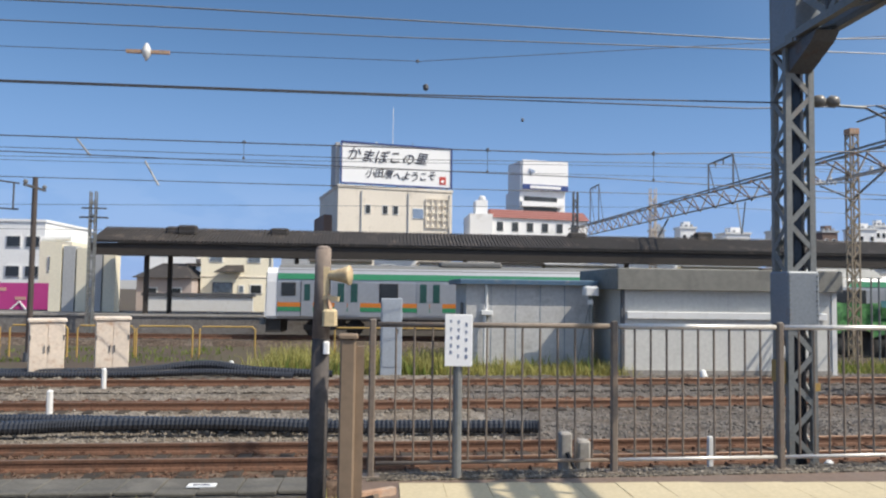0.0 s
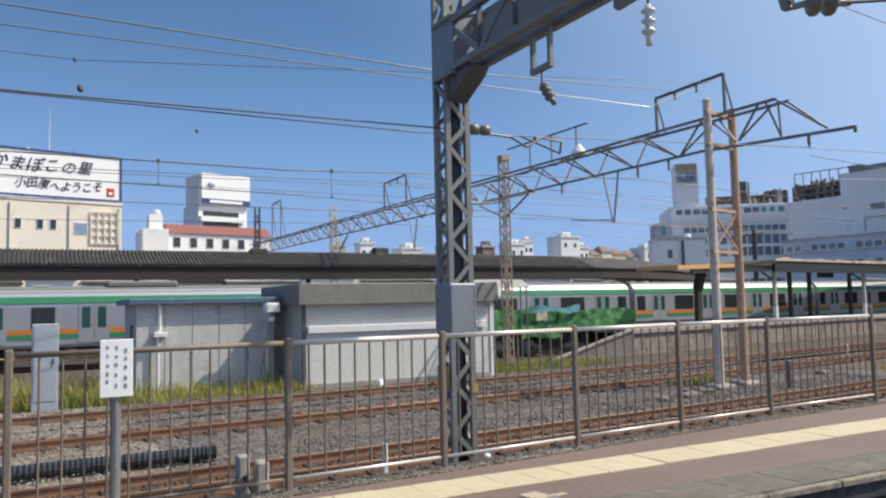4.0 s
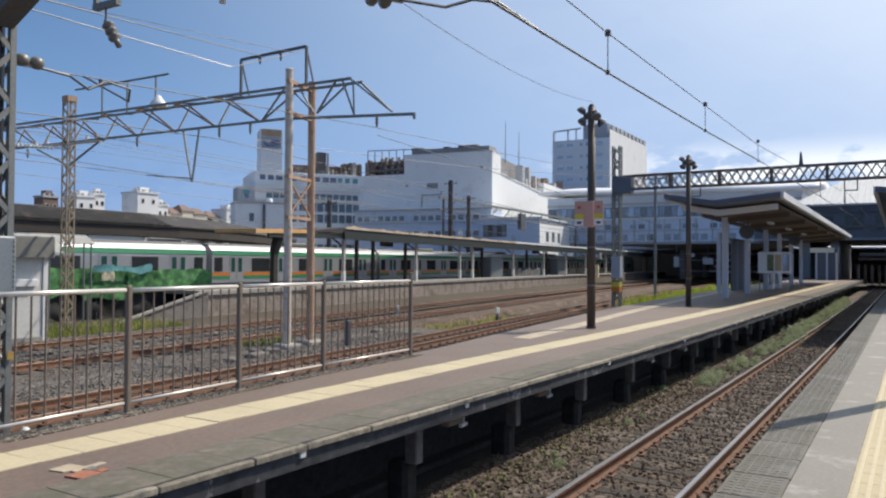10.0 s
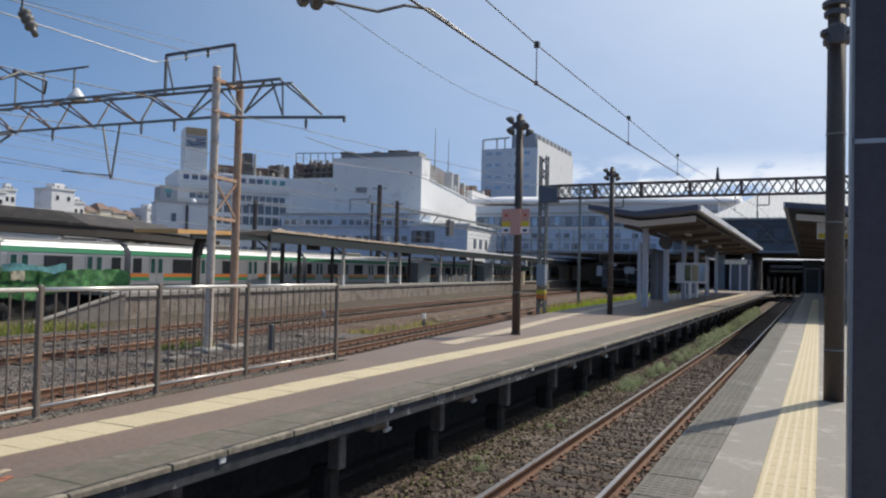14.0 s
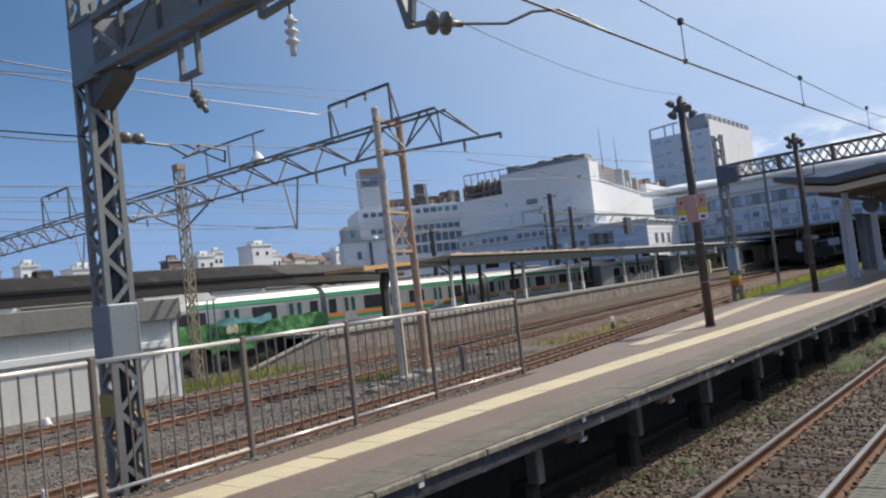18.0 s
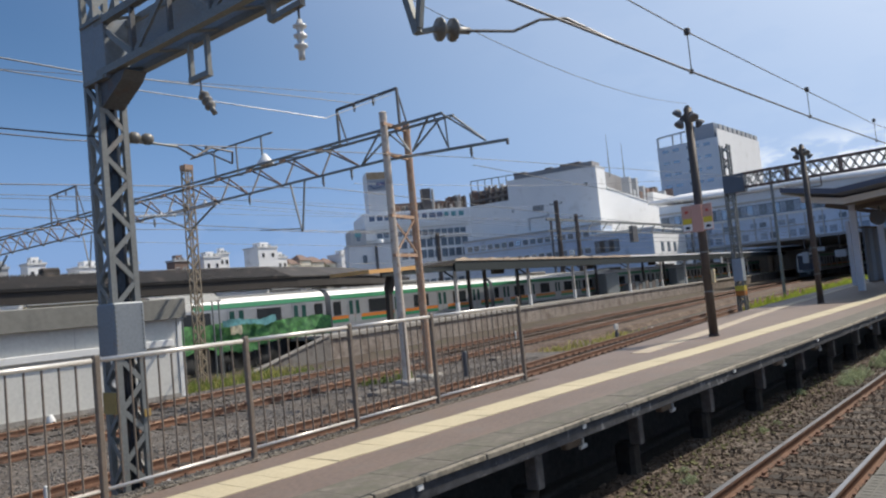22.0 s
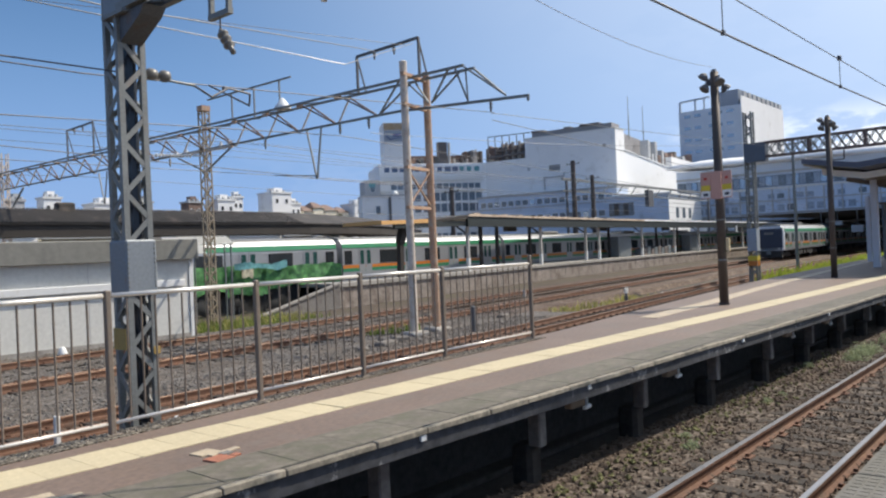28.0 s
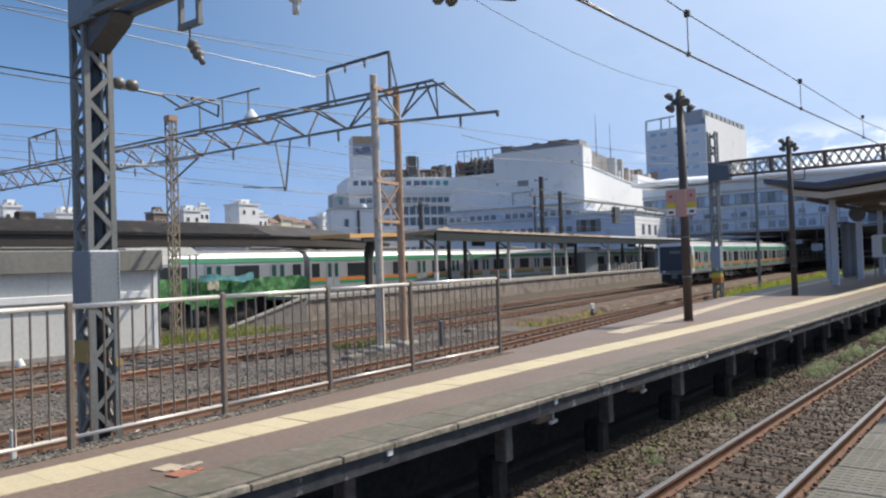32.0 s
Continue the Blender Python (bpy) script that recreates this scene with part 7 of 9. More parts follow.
for x0, z0, x1, z1 in ((-6.75, 4.66, -6.45, 4.30), (-5.3, 4.2, -5.0, 3.7)):
    ob = piece("pull_off_arm", Shape().tube((x0, 17.0, z0 + 0.02), (x1, 17.0, z1), 0.022, n=6), "wire_bright", "white slanting pull-off arm on the wires", "arm", "pull-off arms")
si = thing("section_insulator", "white disc insulator set in a feeder wire", "insulator", at=(-5.2, 16.5, 6.475))
part("disc", Shape().lathe((0, 0, -0.19), (0, 0, 1), [(0, 0.02), (0.06, 0.05), (0.14, 0.10), (0.22, 0.10), (0.32, 0.06), (0.38, 0.02)], 12), "porcelain", si, "white porcelain body", True)
part("clamp", Shape().bar((-0.42, 0, 0), (0.48, 0, 0), 0.07), "rusty", si, "rusty clamp bar")
for x, y, z in ((0.55, 16.5, 6.5), (7.15, 10.35, 4.22), (0.3, 9.2, 3.96), (2.9, 16.6, 5.3)):
    piece("wire_clamp", Shape().lathe((x, y, z - 0.06), (0, 0, 1), [(0.02, 0.015), (0.04, 0.035), (0.08, 0.035), (0.10, 0.015)], 8), "steel_dark", "small dark clamp on an overhead wire", "clamp", "wire clamps")

# ---- island platform furniture ----
FX = [-0.27, 1.76, 3.26, 4.9, 6.5, 8.15, 10.42]


def fy(x):
    return P2_FAR(x) - 0.13


fence = thing("platform_fence", "grey-brown steel picket fence along the platform edge", "fence")
for x in FX:
    p_ = part("post", Shape().bevel_box(x - 0.027, x + 0.027, fy(x) - 0.03, fy(x) + 0.03, -0.02, 1.27 if x < 10 else 1.36, 0.01), "fence_paint", fence)
    part("base_plate", Shape().box(x - 0.07, x + 0.07, fy(x) - 0.07, fy(x) + 0.07, -0.01, 0.015), "fence_paint", p_)
for a, b in zip(FX, FX[1:]):
    d = Vector((b - a, fy(b) - fy(a), 0)).normalized() * 0.04
    A, B = Vector((a, fy(a), 0)) + d, Vector((b, fy(b), 0)) - d
    coat = "fence_paint" if a < 1 else "fence_rail"
    part("top_rail", Shape().tube(A + Vector((0, 0, 1.225)), B + Vector((0, 0, 1.225)), 0.022, n=12), coat, fence, "worn top rail", True)
    part("bottom_rail", Shape().tube(A + Vector((0, 0, 0.11)), B + Vector((0, 0, 0.11)), 0.016, n=10), coat, fence, "worn bottom rail", True)
    n = round((b - a) / 0.152)
    for k in range(1, n):
        q = A.lerp(B, k / n)
        part("picket", Shape().tube(q + Vector((0, 0, 0.12)), q + Vector((0, 0, 1.2)), 0.0095, n=6), "fence_paint", fence)

sg = thing("notice_sign", "white notice sign on a grey post by the fence", "sign", at=(0.42, 6.28, 0))
part("post", Shape().tube((0, 0.02, -0.01), (0, 0.02, 1.3), 0.038, n=10), "steel_grey", sg)
bd2 = part("board", Shape().bevel_box(-0.112, 0.112, -0.03, -0.018, 0.90, 1.315, 0.004), "sign_white", sg, "white board")
part("bracket", Shape().box(-0.05, 0.05, -0.018, 0.0, 0.95, 1.0).box(-0.05, 0.05, -0.018, 0.0, 1.2, 1.25), "steel_grey", sg)
rr = random.Random(3)
for cx in (-0.062, -0.002, 0.062):
    z = 1.27 - (0.02 if cx > 0.05 else 0.0)
    while z > 0.96:
        h = rr.uniform(0.018, 0.034)
        part("text_bar", Shape().box(cx - rr.uniform(0.005, 0.011), cx + rr.uniform(0.005, 0.011), -0.033, -0.0302, z - h, z), "sign_text", bd2)
        z -= h + rr.uniform(0.02, 0.05)

sp = thing("speaker_post", "weathered wooden post with cream horn speakers", "post", at=(-0.72, 6.62, -1.36))
part("shaft", Shape().path([(0.013, 0, 2.45), (0.02, 0, 3.2)], [0.0725, 0.066], 12), "wood_pole", sp, "weathered round post", True)
# shadow on the lower post, painted as a darker wood
part("lower_shaft", Shape().path([(0, 0, 0), (0.005, 0, 1.6), (0.013, 0, 2.45)], [0.085, 0.08, 0.0735], 12), "wood_pole_shade", sp, "lower shaft darkened with a painted shadow", True)
part("cap", Shape().lathe((0.02, 0, 3.195), (0, 0, 1), [(0, 0.066), (0.02, 0.06), (0.035, 0.03)], 12), "wood_pole", sp)
hn = part("horn", Shape().lathe((0.06, -0.03, 2.98), (0.96, -0.28, 0.02), [(0, 0.03), (0.05, 0.045), (0.14, 0.062), (0.19, 0.085), (0.20, 0.08)], 14), "cream_plastic", sp, "cream horn speaker", True)
part("horn_bracket", Shape().bar((0.05, -0.04, 2.62), (0.05, -0.04, 3.05), 0.05, 0.05).bar((0.03, -0.05, 2.8), (0.16, -0.09, 2.78), 0.04), "cream_plastic", sp)
part("speaker_box", Shape().bevel_box(0.03, 0.15, -0.15, -0.03, 2.56, 2.70, 0.02), "cream_plastic", sp, "cream call box")
part("box_strap", Shape().bar((0.09, -0.09, 2.70), (0.07, -0.06, 2.82), 0.03), "rusty", sp)
part("small_box", Shape().bevel_box(0.04, 0.09, -0.11, -0.04, 2.33, 2.43, 0.01), "sign_white", sp)
part("strut", Shape().bar((-0.12, -0.5, 1.12), (0.5, -1.1, 1.42), 0.05, 0.05), "wood", sp, "wooden strut")

sb2 = thing("stub_post", "brown flat-topped steel post at the platform end", "post", at=(-0.44, 5.6, 0))
part("shaft", Shape().bevel_box(-0.055, 0.055, -0.06, 0.06, -1.36, 1.16, 0.012), "stub_brown", sb2)
part("cap", Shape().bevel_box(-0.07, 0.07, -0.075, 0.075, 1.16, 1.19, 0.01), "stub_brown", sb2)
part("side_channel", Shape().bar((0.08, 0.02, -0.9), (0.08, 0.02, 1.1), 0.035, 0.07), "stub_brown", sb2)
part("foot_bracket", Shape().bar((0.1, 0.1, 0.02), (0.35, 0.25, 0.02), 0.06), "rusty", sb2)


def lamp_pole(label, x, y, h, r, tops):
    t = thing("lamp_pole", label, "pole", "platform poles", at=(x, y, 0))
    part("shaft", Shape().tube((0, 0, -0.01), (0, 0, h), r, r * 0.92, 14), "brown_pole", t, "dark brown shaft", True)
    part("foot_flange", Shape().tube((0, 0, -0.01), (0, 0, 0.05), r * 1.2, r * 1.15, 14), "brown_pole", t)
    part("cap", Shape().tube((0, 0, h), (0, 0, h + 0.06), r * 0.7, r * 0.5, 10), "steel_dark", t)
    for z in (1.0, 1.9):
        part("strap", Shape().tube((0, 0, z), (0, 0, z + 0.03), r * 1.06, r * 1.06, 14), "steel_grey", t)
    if tops:
        part("yoke", Shape().bar((-0.17, -0.16, h - 0.16), (0.17, 0.16, h - 0.16), 0.06).bar((0.15, -0.15, h - 0.28), (-0.15, 0.17, h - 0.28), 0.05), "steel_dark", t)
        for dx, dy, dz in ((-0.15, -0.14, -0.2), (0.15, 0.12, -0.1), (-0.08, 0.16, -0.02), (0.13, -0.14, -0.3), (-0.14, 0.12, -0.3)):
            part("floodlight", Shape().lathe((dx, dy, h + dz), (dx, dy, -0.25), [(0, 0.04), (0.05, 0.09), (0.12, 0.12), (0.14, 0.11)], 10), "steel_dark", t, "small dark floodlight")
    return t


p1 = lamp_pole("dark brown lamp pole carrying pink and yellow boards", 17.25, 6.28, 5.25, 0.10, True)
p2 = lamp_pole("dark brown lamp pole with small floodlights", 28.3, 6.6, 5.45, 0.10, True)
for s, (ya, yb) in ((-1, (0.13, 0.36)), (1, (-0.34, -0.12))):
    b_ = part("warning_board", Shape().bevel_box(-0.16, -0.14, ya, yb, 2.40, 3.0, 0.004), "sign_pink", p1, "pink and yellow board")
    part("yellow_field", Shape().box(-0.165, -0.1602, ya + 0.01, yb - 0.01, 2.58, 2.70), "sign_yellow", b_)
    part("white_field", Shape().box(-0.165, -0.1602, ya + 0.01, yb - 0.01, 2.42, 2.575), "sign_white", b_)
    part("text_bar", Shape().box(-0.168, -0.1652, ya + 0.06, yb - 0.06, 2.46, 2.52), "sign_ink", b_)
    part("text_bar", Shape().box(-0.168, -0.1602, ya + 0.08, yb - 0.08, 2.82, 2.88), "sign_red", b_)
part("warning_board", Shape().bevel_box(-0.175, -0.14, -0.11, 0.12, 2.38, 3.0, 0.004), "sign_pink", p1, "pink centre board")
part("board_arm", Shape().bar((-0.13, -0.34, 2.7), (-0.13, 0.36, 2.7), 0.03), "steel_dark", p1)
part("sun_faded_box", Shape().bevel_box(-0.04, 0.05, -0.18, -0.1, 1.2, 1.5, 0.01), "cream_plastic", p1, "cream call box")
np_ = thing("lamp_pole", "dark pole with clamped bands on the grey platform", "pole", "platform poles", at=(10.62, -0.30, 0))
part("shaft", Shape().tube((0, 0, -0.01), (0, 0, 5.15), 0.115, 0.105, 16), "brown_pole", np_, "dark brown shaft", True)
part("cap", Shape().lathe((0, 0, 5.15), (0, 0, 1), [(0, 0.12), (0.05, 0.12), (0.08, 0.05)], 12), "steel_dark", np_)
for z, r in ((4.45, 0.16), (4.56, 0.19), (4.80, 0.15), (4.92, 0.17)):
    part("band_clamp", Shape().tube((0, 0, z), (0, 0, z + 0.06), r, r, 12), "steel_dark", np_)
part("clamp_block", Shape().bevel_box(-0.22, -0.08, -0.1, 0.1, 4.42, 4.66, 0.03), "steel_dark", np_)
part("clamp_block", Shape().bevel_box(0.08, 0.2, -0.1, 0.1, 4.5, 4.7, 0.03), "steel_dark", np_)
part("clamp_ring", Shape().path([(-0.2, 0.1, 4.5), (-0.26, 0.12, 4.42), (-0.2, 0.1, 4.35), (-0.15, 0.08, 4.42)], 0.02, 6), "steel_dark", np_)
for z in (0.62, 2.2, 3.3):
    part("strap", Shape().tube((0, 0, z), (0, 0, z + 0.02), 0.118, 0.118, 16), "steel_grey", np_)
bc = thing("platform_column", "dark mauve steel column with a pale edge", "column", at=(4.80, -0.40, 0))
part("shaft", Shape().bevel_box(-0.15, 0.15, -0.2, 0.2, -0.01, 5.4, 0.012), "post_mauve", bc)
part("pale_edge", Shape().box(-0.158, 0.158, 0.19, 0.204, 0.0, 5.4), "steel_plate", bc, "pale corner trim")
part("band", Shape().box(-0.158, 0.158, -0.208, 0.2, 2.24, 2.265), "cabinet_blue", bc, "pale band")
part("base_plate", Shape().box(-0.22, 0.22, -0.28, 0.26, -0.01, 0.03), "post_mauve", bc)
hs = thing("hanging_sign", "white and yellow sign hung under the far canopy", "sign", at=(34.0, -0.9, 0))
part("board", Shape().box(-0.05, 0.05, -0.75, 0.55, 3.1, 3.75), "sign_white", hs)
part("yellow_field", Shape().box(-0.06, -0.0502, -0.7, 0.5, 3.12, 3.32), "sign_yellow", hs)
part("text_bar", Shape().box(-0.06, -0.0502, -0.5, 0.0, 3.45, 3.6), "sign_ink", hs)
part("rod", Shape().tube((0, -0.5, 3.75), (0, -0.5, 3.95), 0.02).tube((0, 0.3, 3.75), (0, 0.3, 4.05), 0.02), "steel_dark", hs)

for k, (x, y, rot) in enumerate([(3.33, 4.98, 8), (2.02, 4.93, -6)]):
    t = thing("platform_patch", "broken red marker with cream chips on the platform", "marker", "platform markers", at=(x, y, 0.004), turn=rot)
    part("red_tile", Shape().bevel_box(-0.10, 0.08, -0.09, 0.07, -0.003, 0.010, 0.004), "red_patch", t, "chipped red tile")
    part("red_chip", Shape().bevel_box(0.10, 0.17, -0.06, 0.0, -0.003, 0.007, 0.003), "red_patch", t, "broken red corner")
    part("cream_chip", Shape().bevel_box(0.02, 0.30, 0.10, 0.16, -0.003, 0.006, 0.003), "tactile_pale", t, "cream paint chip")
    part("cream_chip", Shape().bevel_box(-0.02, 0.16, 0.17, 0.32, -0.003, 0.006, 0.003), "tactile_pale", t, "cream paint chip")
    part("hole", Shape().box(0.07, 0.16, 0.02, 0.09, -0.002, 0.0135), "concrete_dark", t)

# ---- buildings ----
def front_windows(t, xs, zs, w, h, y, material="window_glass", surround="white_paint"):
    """Windows in a wall that faces -y."""
    for x in xs:
        for z in zs:
            f = part("window", Shape().box(x - w / 2 - 0.08, x + w / 2 + 0.08, y - 0.06, y - 0.001, z - 0.08, z + h + 0.08), surround, t)
            part("pane", Shape().box(x - w / 2, x + w / 2, y - 0.09, y - 0.061, z, z + h), material, f)


def side_windows(t, ys, zs, w, h, x, material="window_glass", surround="white_paint"):
    """Windows in a wall that faces -x."""
    for y in ys:
        for z in zs:
            f = part("window", Shape().box(x - 0.06, x - 0.001, y - w / 2 - 0.08, y + w / 2 + 0.08, z - 0.08, z + h + 0.08), surround, t)
            part("pane", Shape().box(x - 0.09, x - 0.061, y - w / 2, y + w / 2, z, z + h), material, f)


def text_mesh(body, size, material, parent, m, label=""):
    cu = bpy.data.curves.new("lettering", "FONT")
    cu.body = body
    cu.size = size
    cu.extrude = 0.02
    cu.offset = 0.003 * size
    cu.shear = 0.25
    cu.align_x, cu.align_y = "CENTER", "CENTER"
    tmp = bpy.data.objects.new("lettering", cu)
    scene.collection.objects.link(tmp)
    me = bpy.data.meshes.new_from_object(tmp.evaluated_get(bpy.context.evaluated_depsgraph_get()))
    bpy.data.objects.remove(tmp)
    me.materials.clear()
    me.materials.append(M[material])
    ob = new("lettering", me)
    ob.parent = parent
    ob.matrix_basis = m
    if label:
        ob["label"] = label
    return ob


def turn_about(t, x, y, deg):
    t.matrix_basis = pose(x, y, 0, 0, 0, deg) @ Matrix.Translation((-x, -y, 0)) @ t.matrix_basis
    return t


sgb = thing("sign_building", "cream office block with a large rooftop sign", "building", "town buildings", at=(2.2, 90, 0))
part("wall", Shape().box(-7.2, 6.95, 0, 14, -1.36, 13.55), "cream_wall", sgb, "cream rendered walls")
part("parapet", Shape().box(-7.3, 7.05, -0.1, 14.1, 13.55, 13.85), "cream_wall", sgb)
part("side_shaft", Shape().box(-8.2, -7.2, 4, 12, -1.36, 10.6), "brown_wall", sgb, "dark brown side shaft")
for x in (-4.4, 1.35, 6.6):
    part("downpipe", Shape().tube((x, -0.08, -1.3), (x, -0.08, 13.2), 0.09, n=8), "grey_wall", sgb)
front_windows(sgb, (-3.6, -1.5, -0.2), (10.6, 6.6), 0.55, 0.95, 0.0)
front_windows(sgb, (2.6,), (10.2, 6.2), 1.25, 1.15, 0.0, "window_pale")
for k in range(5):
    part("grille_bar", Shape().bar((3.6 + k * 0.72, -0.15, 9.2), (3.6 + k * 0.72, -0.15, 12.7), 0.12), "cream_wall", sgb)
for k in range(5):
    part("grille_bar", Shape().bar((3.6, -0.15, 9.2 + k * 0.87), (6.5, -0.15, 9.2 + k * 0.87), 0.12), "cream_wall", sgb)
bb = thing("billboard", "white rooftop billboard with black brush lettering", "billboard", at=(2.2, 90, 13.85))
bb.matrix_basis = bb.matrix_basis @ Matrix.Diagonal((1.06, 1.0, 1.07, 1.0))
part("panel", Shape().box(-6.5, 6.4, 0.0, 0.7, 0.25, 4.75), "sign_white", bb, "white panel")
fr = part("frame", Shape().bar((-6.55, -0.03, 0.2), (6.45, -0.03, 0.2), 0.16).bar((-6.55, -0.03, 4.78), (6.45, -0.03, 4.78), 0.16).bar((-6.52, -0.03, 0.2), (-6.52, -0.03, 4.78), 0.16).bar((6.42, -0.03, 0.2), (6.42, -0.03, 4.78), 0.16), "sign_blue", bb, "dark blue frame")
part("side_panel", Shape().box(-7.1, -6.62, 0.3, 3.5, 0.0, 4.7), "grey_wall", bb)
for x in (-6, -3, 0, 3, 6):
    part("stay", Shape().bar((x, 0.75, 0.0), (x, 3.0, 0.0), 0.12).bar((x, 3.0, 0.0), (x, 0.75, 4.0), 0.1).bar((x, 0.4, -0.02), (x, 0.4, 0.27), 0.2), "steel_dark", bb)
def brush_line(body, size, x, z, pitch, tilt):
    """Brush characters side by side, each a mesh of its own."""
    for k, ch in enumerate(body):
        rr = random.Random(ord(ch))
        text_mesh(ch, size * rr.uniform(0.92, 1.08), "sign_ink", bb, pose(x + k * pitch, -0.05, z + rr.uniform(-0.12, 0.12), 90, rr.uniform(-tilt, tilt), 0), "black brush character")


brush_line("かまぼこの里", 1.55, -5.2, 3.3, 1.58, 7)
brush_line("小田原へようこそ", 1.12, -3.3, 1.35, 1.04, 9)
part("red_mark", Shape().bevel_box(4.95, 5.75, -0.05, 0.0, 0.6, 1.5, 0.02), "sign_red", bb, "red badge")
part("mark_bar", Shape().box(5.15, 5.55, -0.07, -0.051, 0.8, 1.1), "sign_white", bb)
an = thing("antenna", "tall thin white rooftop antenna mast", "antenna", "antennas", at=(2.0, 92, 13.85))
part("mast", Shape().tube((0, 0, 0), (0, 0, 10.2), 0.07, 0.03, 6), "white_paint", an)
an2 = thing("antenna", "small white rooftop antenna dome", "antenna", "antennas", at=(-0.2, 91.5, 13.85))
part("mast", Shape().tube((0, 0, 0), (0, 0, 5.2), 0.06, n=6), "white_paint", an2)
part("dome", Shape().lathe((0, 0, 5.1), (0, 0, 1), [(0, 0.25), (0.2, 0.3), (0.4, 0.2), (0.5, 0.05)], 10), "white_paint", an2)
an3 = thing("antenna", "thin rooftop aerial with cross arms", "antenna", "antennas", at=(4.4, 91.5, 13.85))
part("mast", Shape().tube((0, 0, 0), (0, 0, 5.8), 0.05, n=6), "steel_grey", an3)
part("cross_arm", Shape().bar((-0.3, 0, 5.3), (0.3, 0, 5.3), 0.04), "steel_grey", an3)

for t in (sgb, bb, an, an2, an3):
    turn_about(t, -5.0, 90.0, 13)

b2 = thing("office_tower", "slim white office tower with a roof sign", "building", "town buildings", at=(0, 130, 0))
part("wall", Shape().box(24.4, 33.2, 0.8, 7, -1.36, 19.2), "white_wall", b2)
part("roof_box", Shape().box(24.4, 33.4, 0.6, 6, 19.2, 24.4), "white_wall", b2)
part("roof_sign", Shape().box(24.7, 33.5, 0.2, 0.59, 19.4, 24.6), "sign_white", b2, "white roof sign")
part("sign_band", Shape().box(24.7, 33.5, 0.12, 0.2, 19.4, 20.3), "sign_blue", b2, "blue sign band")
part("sign_bar", Shape().box(26.1, 32.0, 0.05, 0.12, 19.6, 20.1), "sign_white", b2)
part("sign_mark", Shape().bar((25.9, 0.1, 22.9), (26.9, 0.1, 22.5), 0.35).bar((26.2, 0.1, 22.2), (26.9, 0.1, 22.7), 0.25), "blue_wall", b2)
part("void", Shape().box(25.2, 31.6, 0.7, 0.79, 14.6, 18.2), "window_glass", b2, "dark open floor")
part("balcony", Shape().box(24.5, 32.5, 0.0, 0.7, 16.4, 17.3), "white_wall", b2)
b3 = thing("red_roofed_building", "white building with a dark red roof band", "building", "town buildings", at=(0, 108, 0))
part("wall", Shape().box(15.9, 31.2, 0, 12, -1.36, 12.1), "white_wall", b3)
part("roof_band", Shape().add([(15.7, -0.3, 12.1), (31.4, -0.3, 12.1), (31.0, 1.0, 13.4), (16.1, 1.0, 13.4), (15.7, 12.2, 12.1), (31.4, 12.2, 12.1), (31.0, 11, 13.4), (16.1, 11, 13.4)],
                              [(0, 1, 2, 3), (4, 7, 6, 5), (3, 2, 6, 7), (0, 3, 7, 4), (1, 5, 6, 2), (0, 4, 5, 1)]), "red_roof", b3, "dark red roof")
front_windows(b3, [17.2 + i * 2.35 for i in range(6)], (10.2, 7.0, 3.8), 0.95, 1.3, 0.0)
for z in (12.4, 12.75, 13.1):
    part("roof_seam", Shape().bar((15.8, -0.3 + (z - 12.1), z), (31.3, -0.3 + (z - 12.1), z), 0.06), "red_roof", b3)
b3b = thing("rooftop_house", "white rooftop stair house", "building", "town buildings", at=(0, 106, 0))
part("wall", Shape().box(12.6, 15.8, 0, 8, -1.36, 12.4), "white_wall", b3b)
part("stair_house", Shape().box(13.5, 15.2, 1, 4, 12.4, 14.4), "white_wall", b3b)
part("tank", Shape().lathe((14.6, 2.4, 14.4), (0, 0, 1), [(0, 0.5), (0.5, 0.55), (0.8, 0.3)], 10), "porcelain", b3b)

turn_about(b2, 22.8, 130.6, 13)
turn_about(b3, 15.9, 108, 12)
# white department block, its corner towards the yard
DEP = dict(at=(135.07, 69.6, 0), turn=7.2)
wb = thing("department_block", "large windowless white building with a stepped roofline", "building", "large buildings", **DEP)
part("wall", Shape().box(0, 5, 0, 19.6, -1.36, 24.14), "white_wall", wb, "plain white walls")
part("north_wing", Shape().box(0.02, 28, 19.62, 30.6, -1.36, 20.15), "white_wall", wb, "lower white wing")
part("long_wing", Shape().add([(5.02, 0.02, -1.36), (47, 0.02, -1.36), (47, 19, -1.36), (5.02, 19, -1.36), (5.02, 0.02, 20.1), (47, 0.02, 17.9), (47, 19, 17.9), (5.02, 19, 20.1)],
                              [(0, 3, 2, 1), (4, 5, 6, 7), (0, 1, 5, 4), (1, 2, 6, 5), (2, 3, 7, 6), (3, 0, 4, 7)]), "white_wall", wb, "sunlit white side wall")
part("wing_coping", Shape().bar((5.0, -0.06, 20.1), (47.1, -0.06, 17.9), 0.2, 0.3), "white_paint", wb)
part("roof_house", Shape().box(0.7, 4.9, 0.9, 18.2, 24.14, 25.25), "roof_lead", wb, "grey lead roof set back")
for y0_, y1_, h_ in ((3.4, 7.6, 0.35), (9.5, 11.0, 0.25), (15.5, 18.4, 0.3)):
    part("roof_hatch", Shape().bevel_box(0.5, 3.0, y0_, y1_, 25.2, 25.25 + h_, 0.05), "ac_brown", wb, "dark roof hatch")
part("wall_coping", Shape().box(-0.12, 5.1, -0.12, 19.7, 23.95, 24.16), "white_paint", wb)
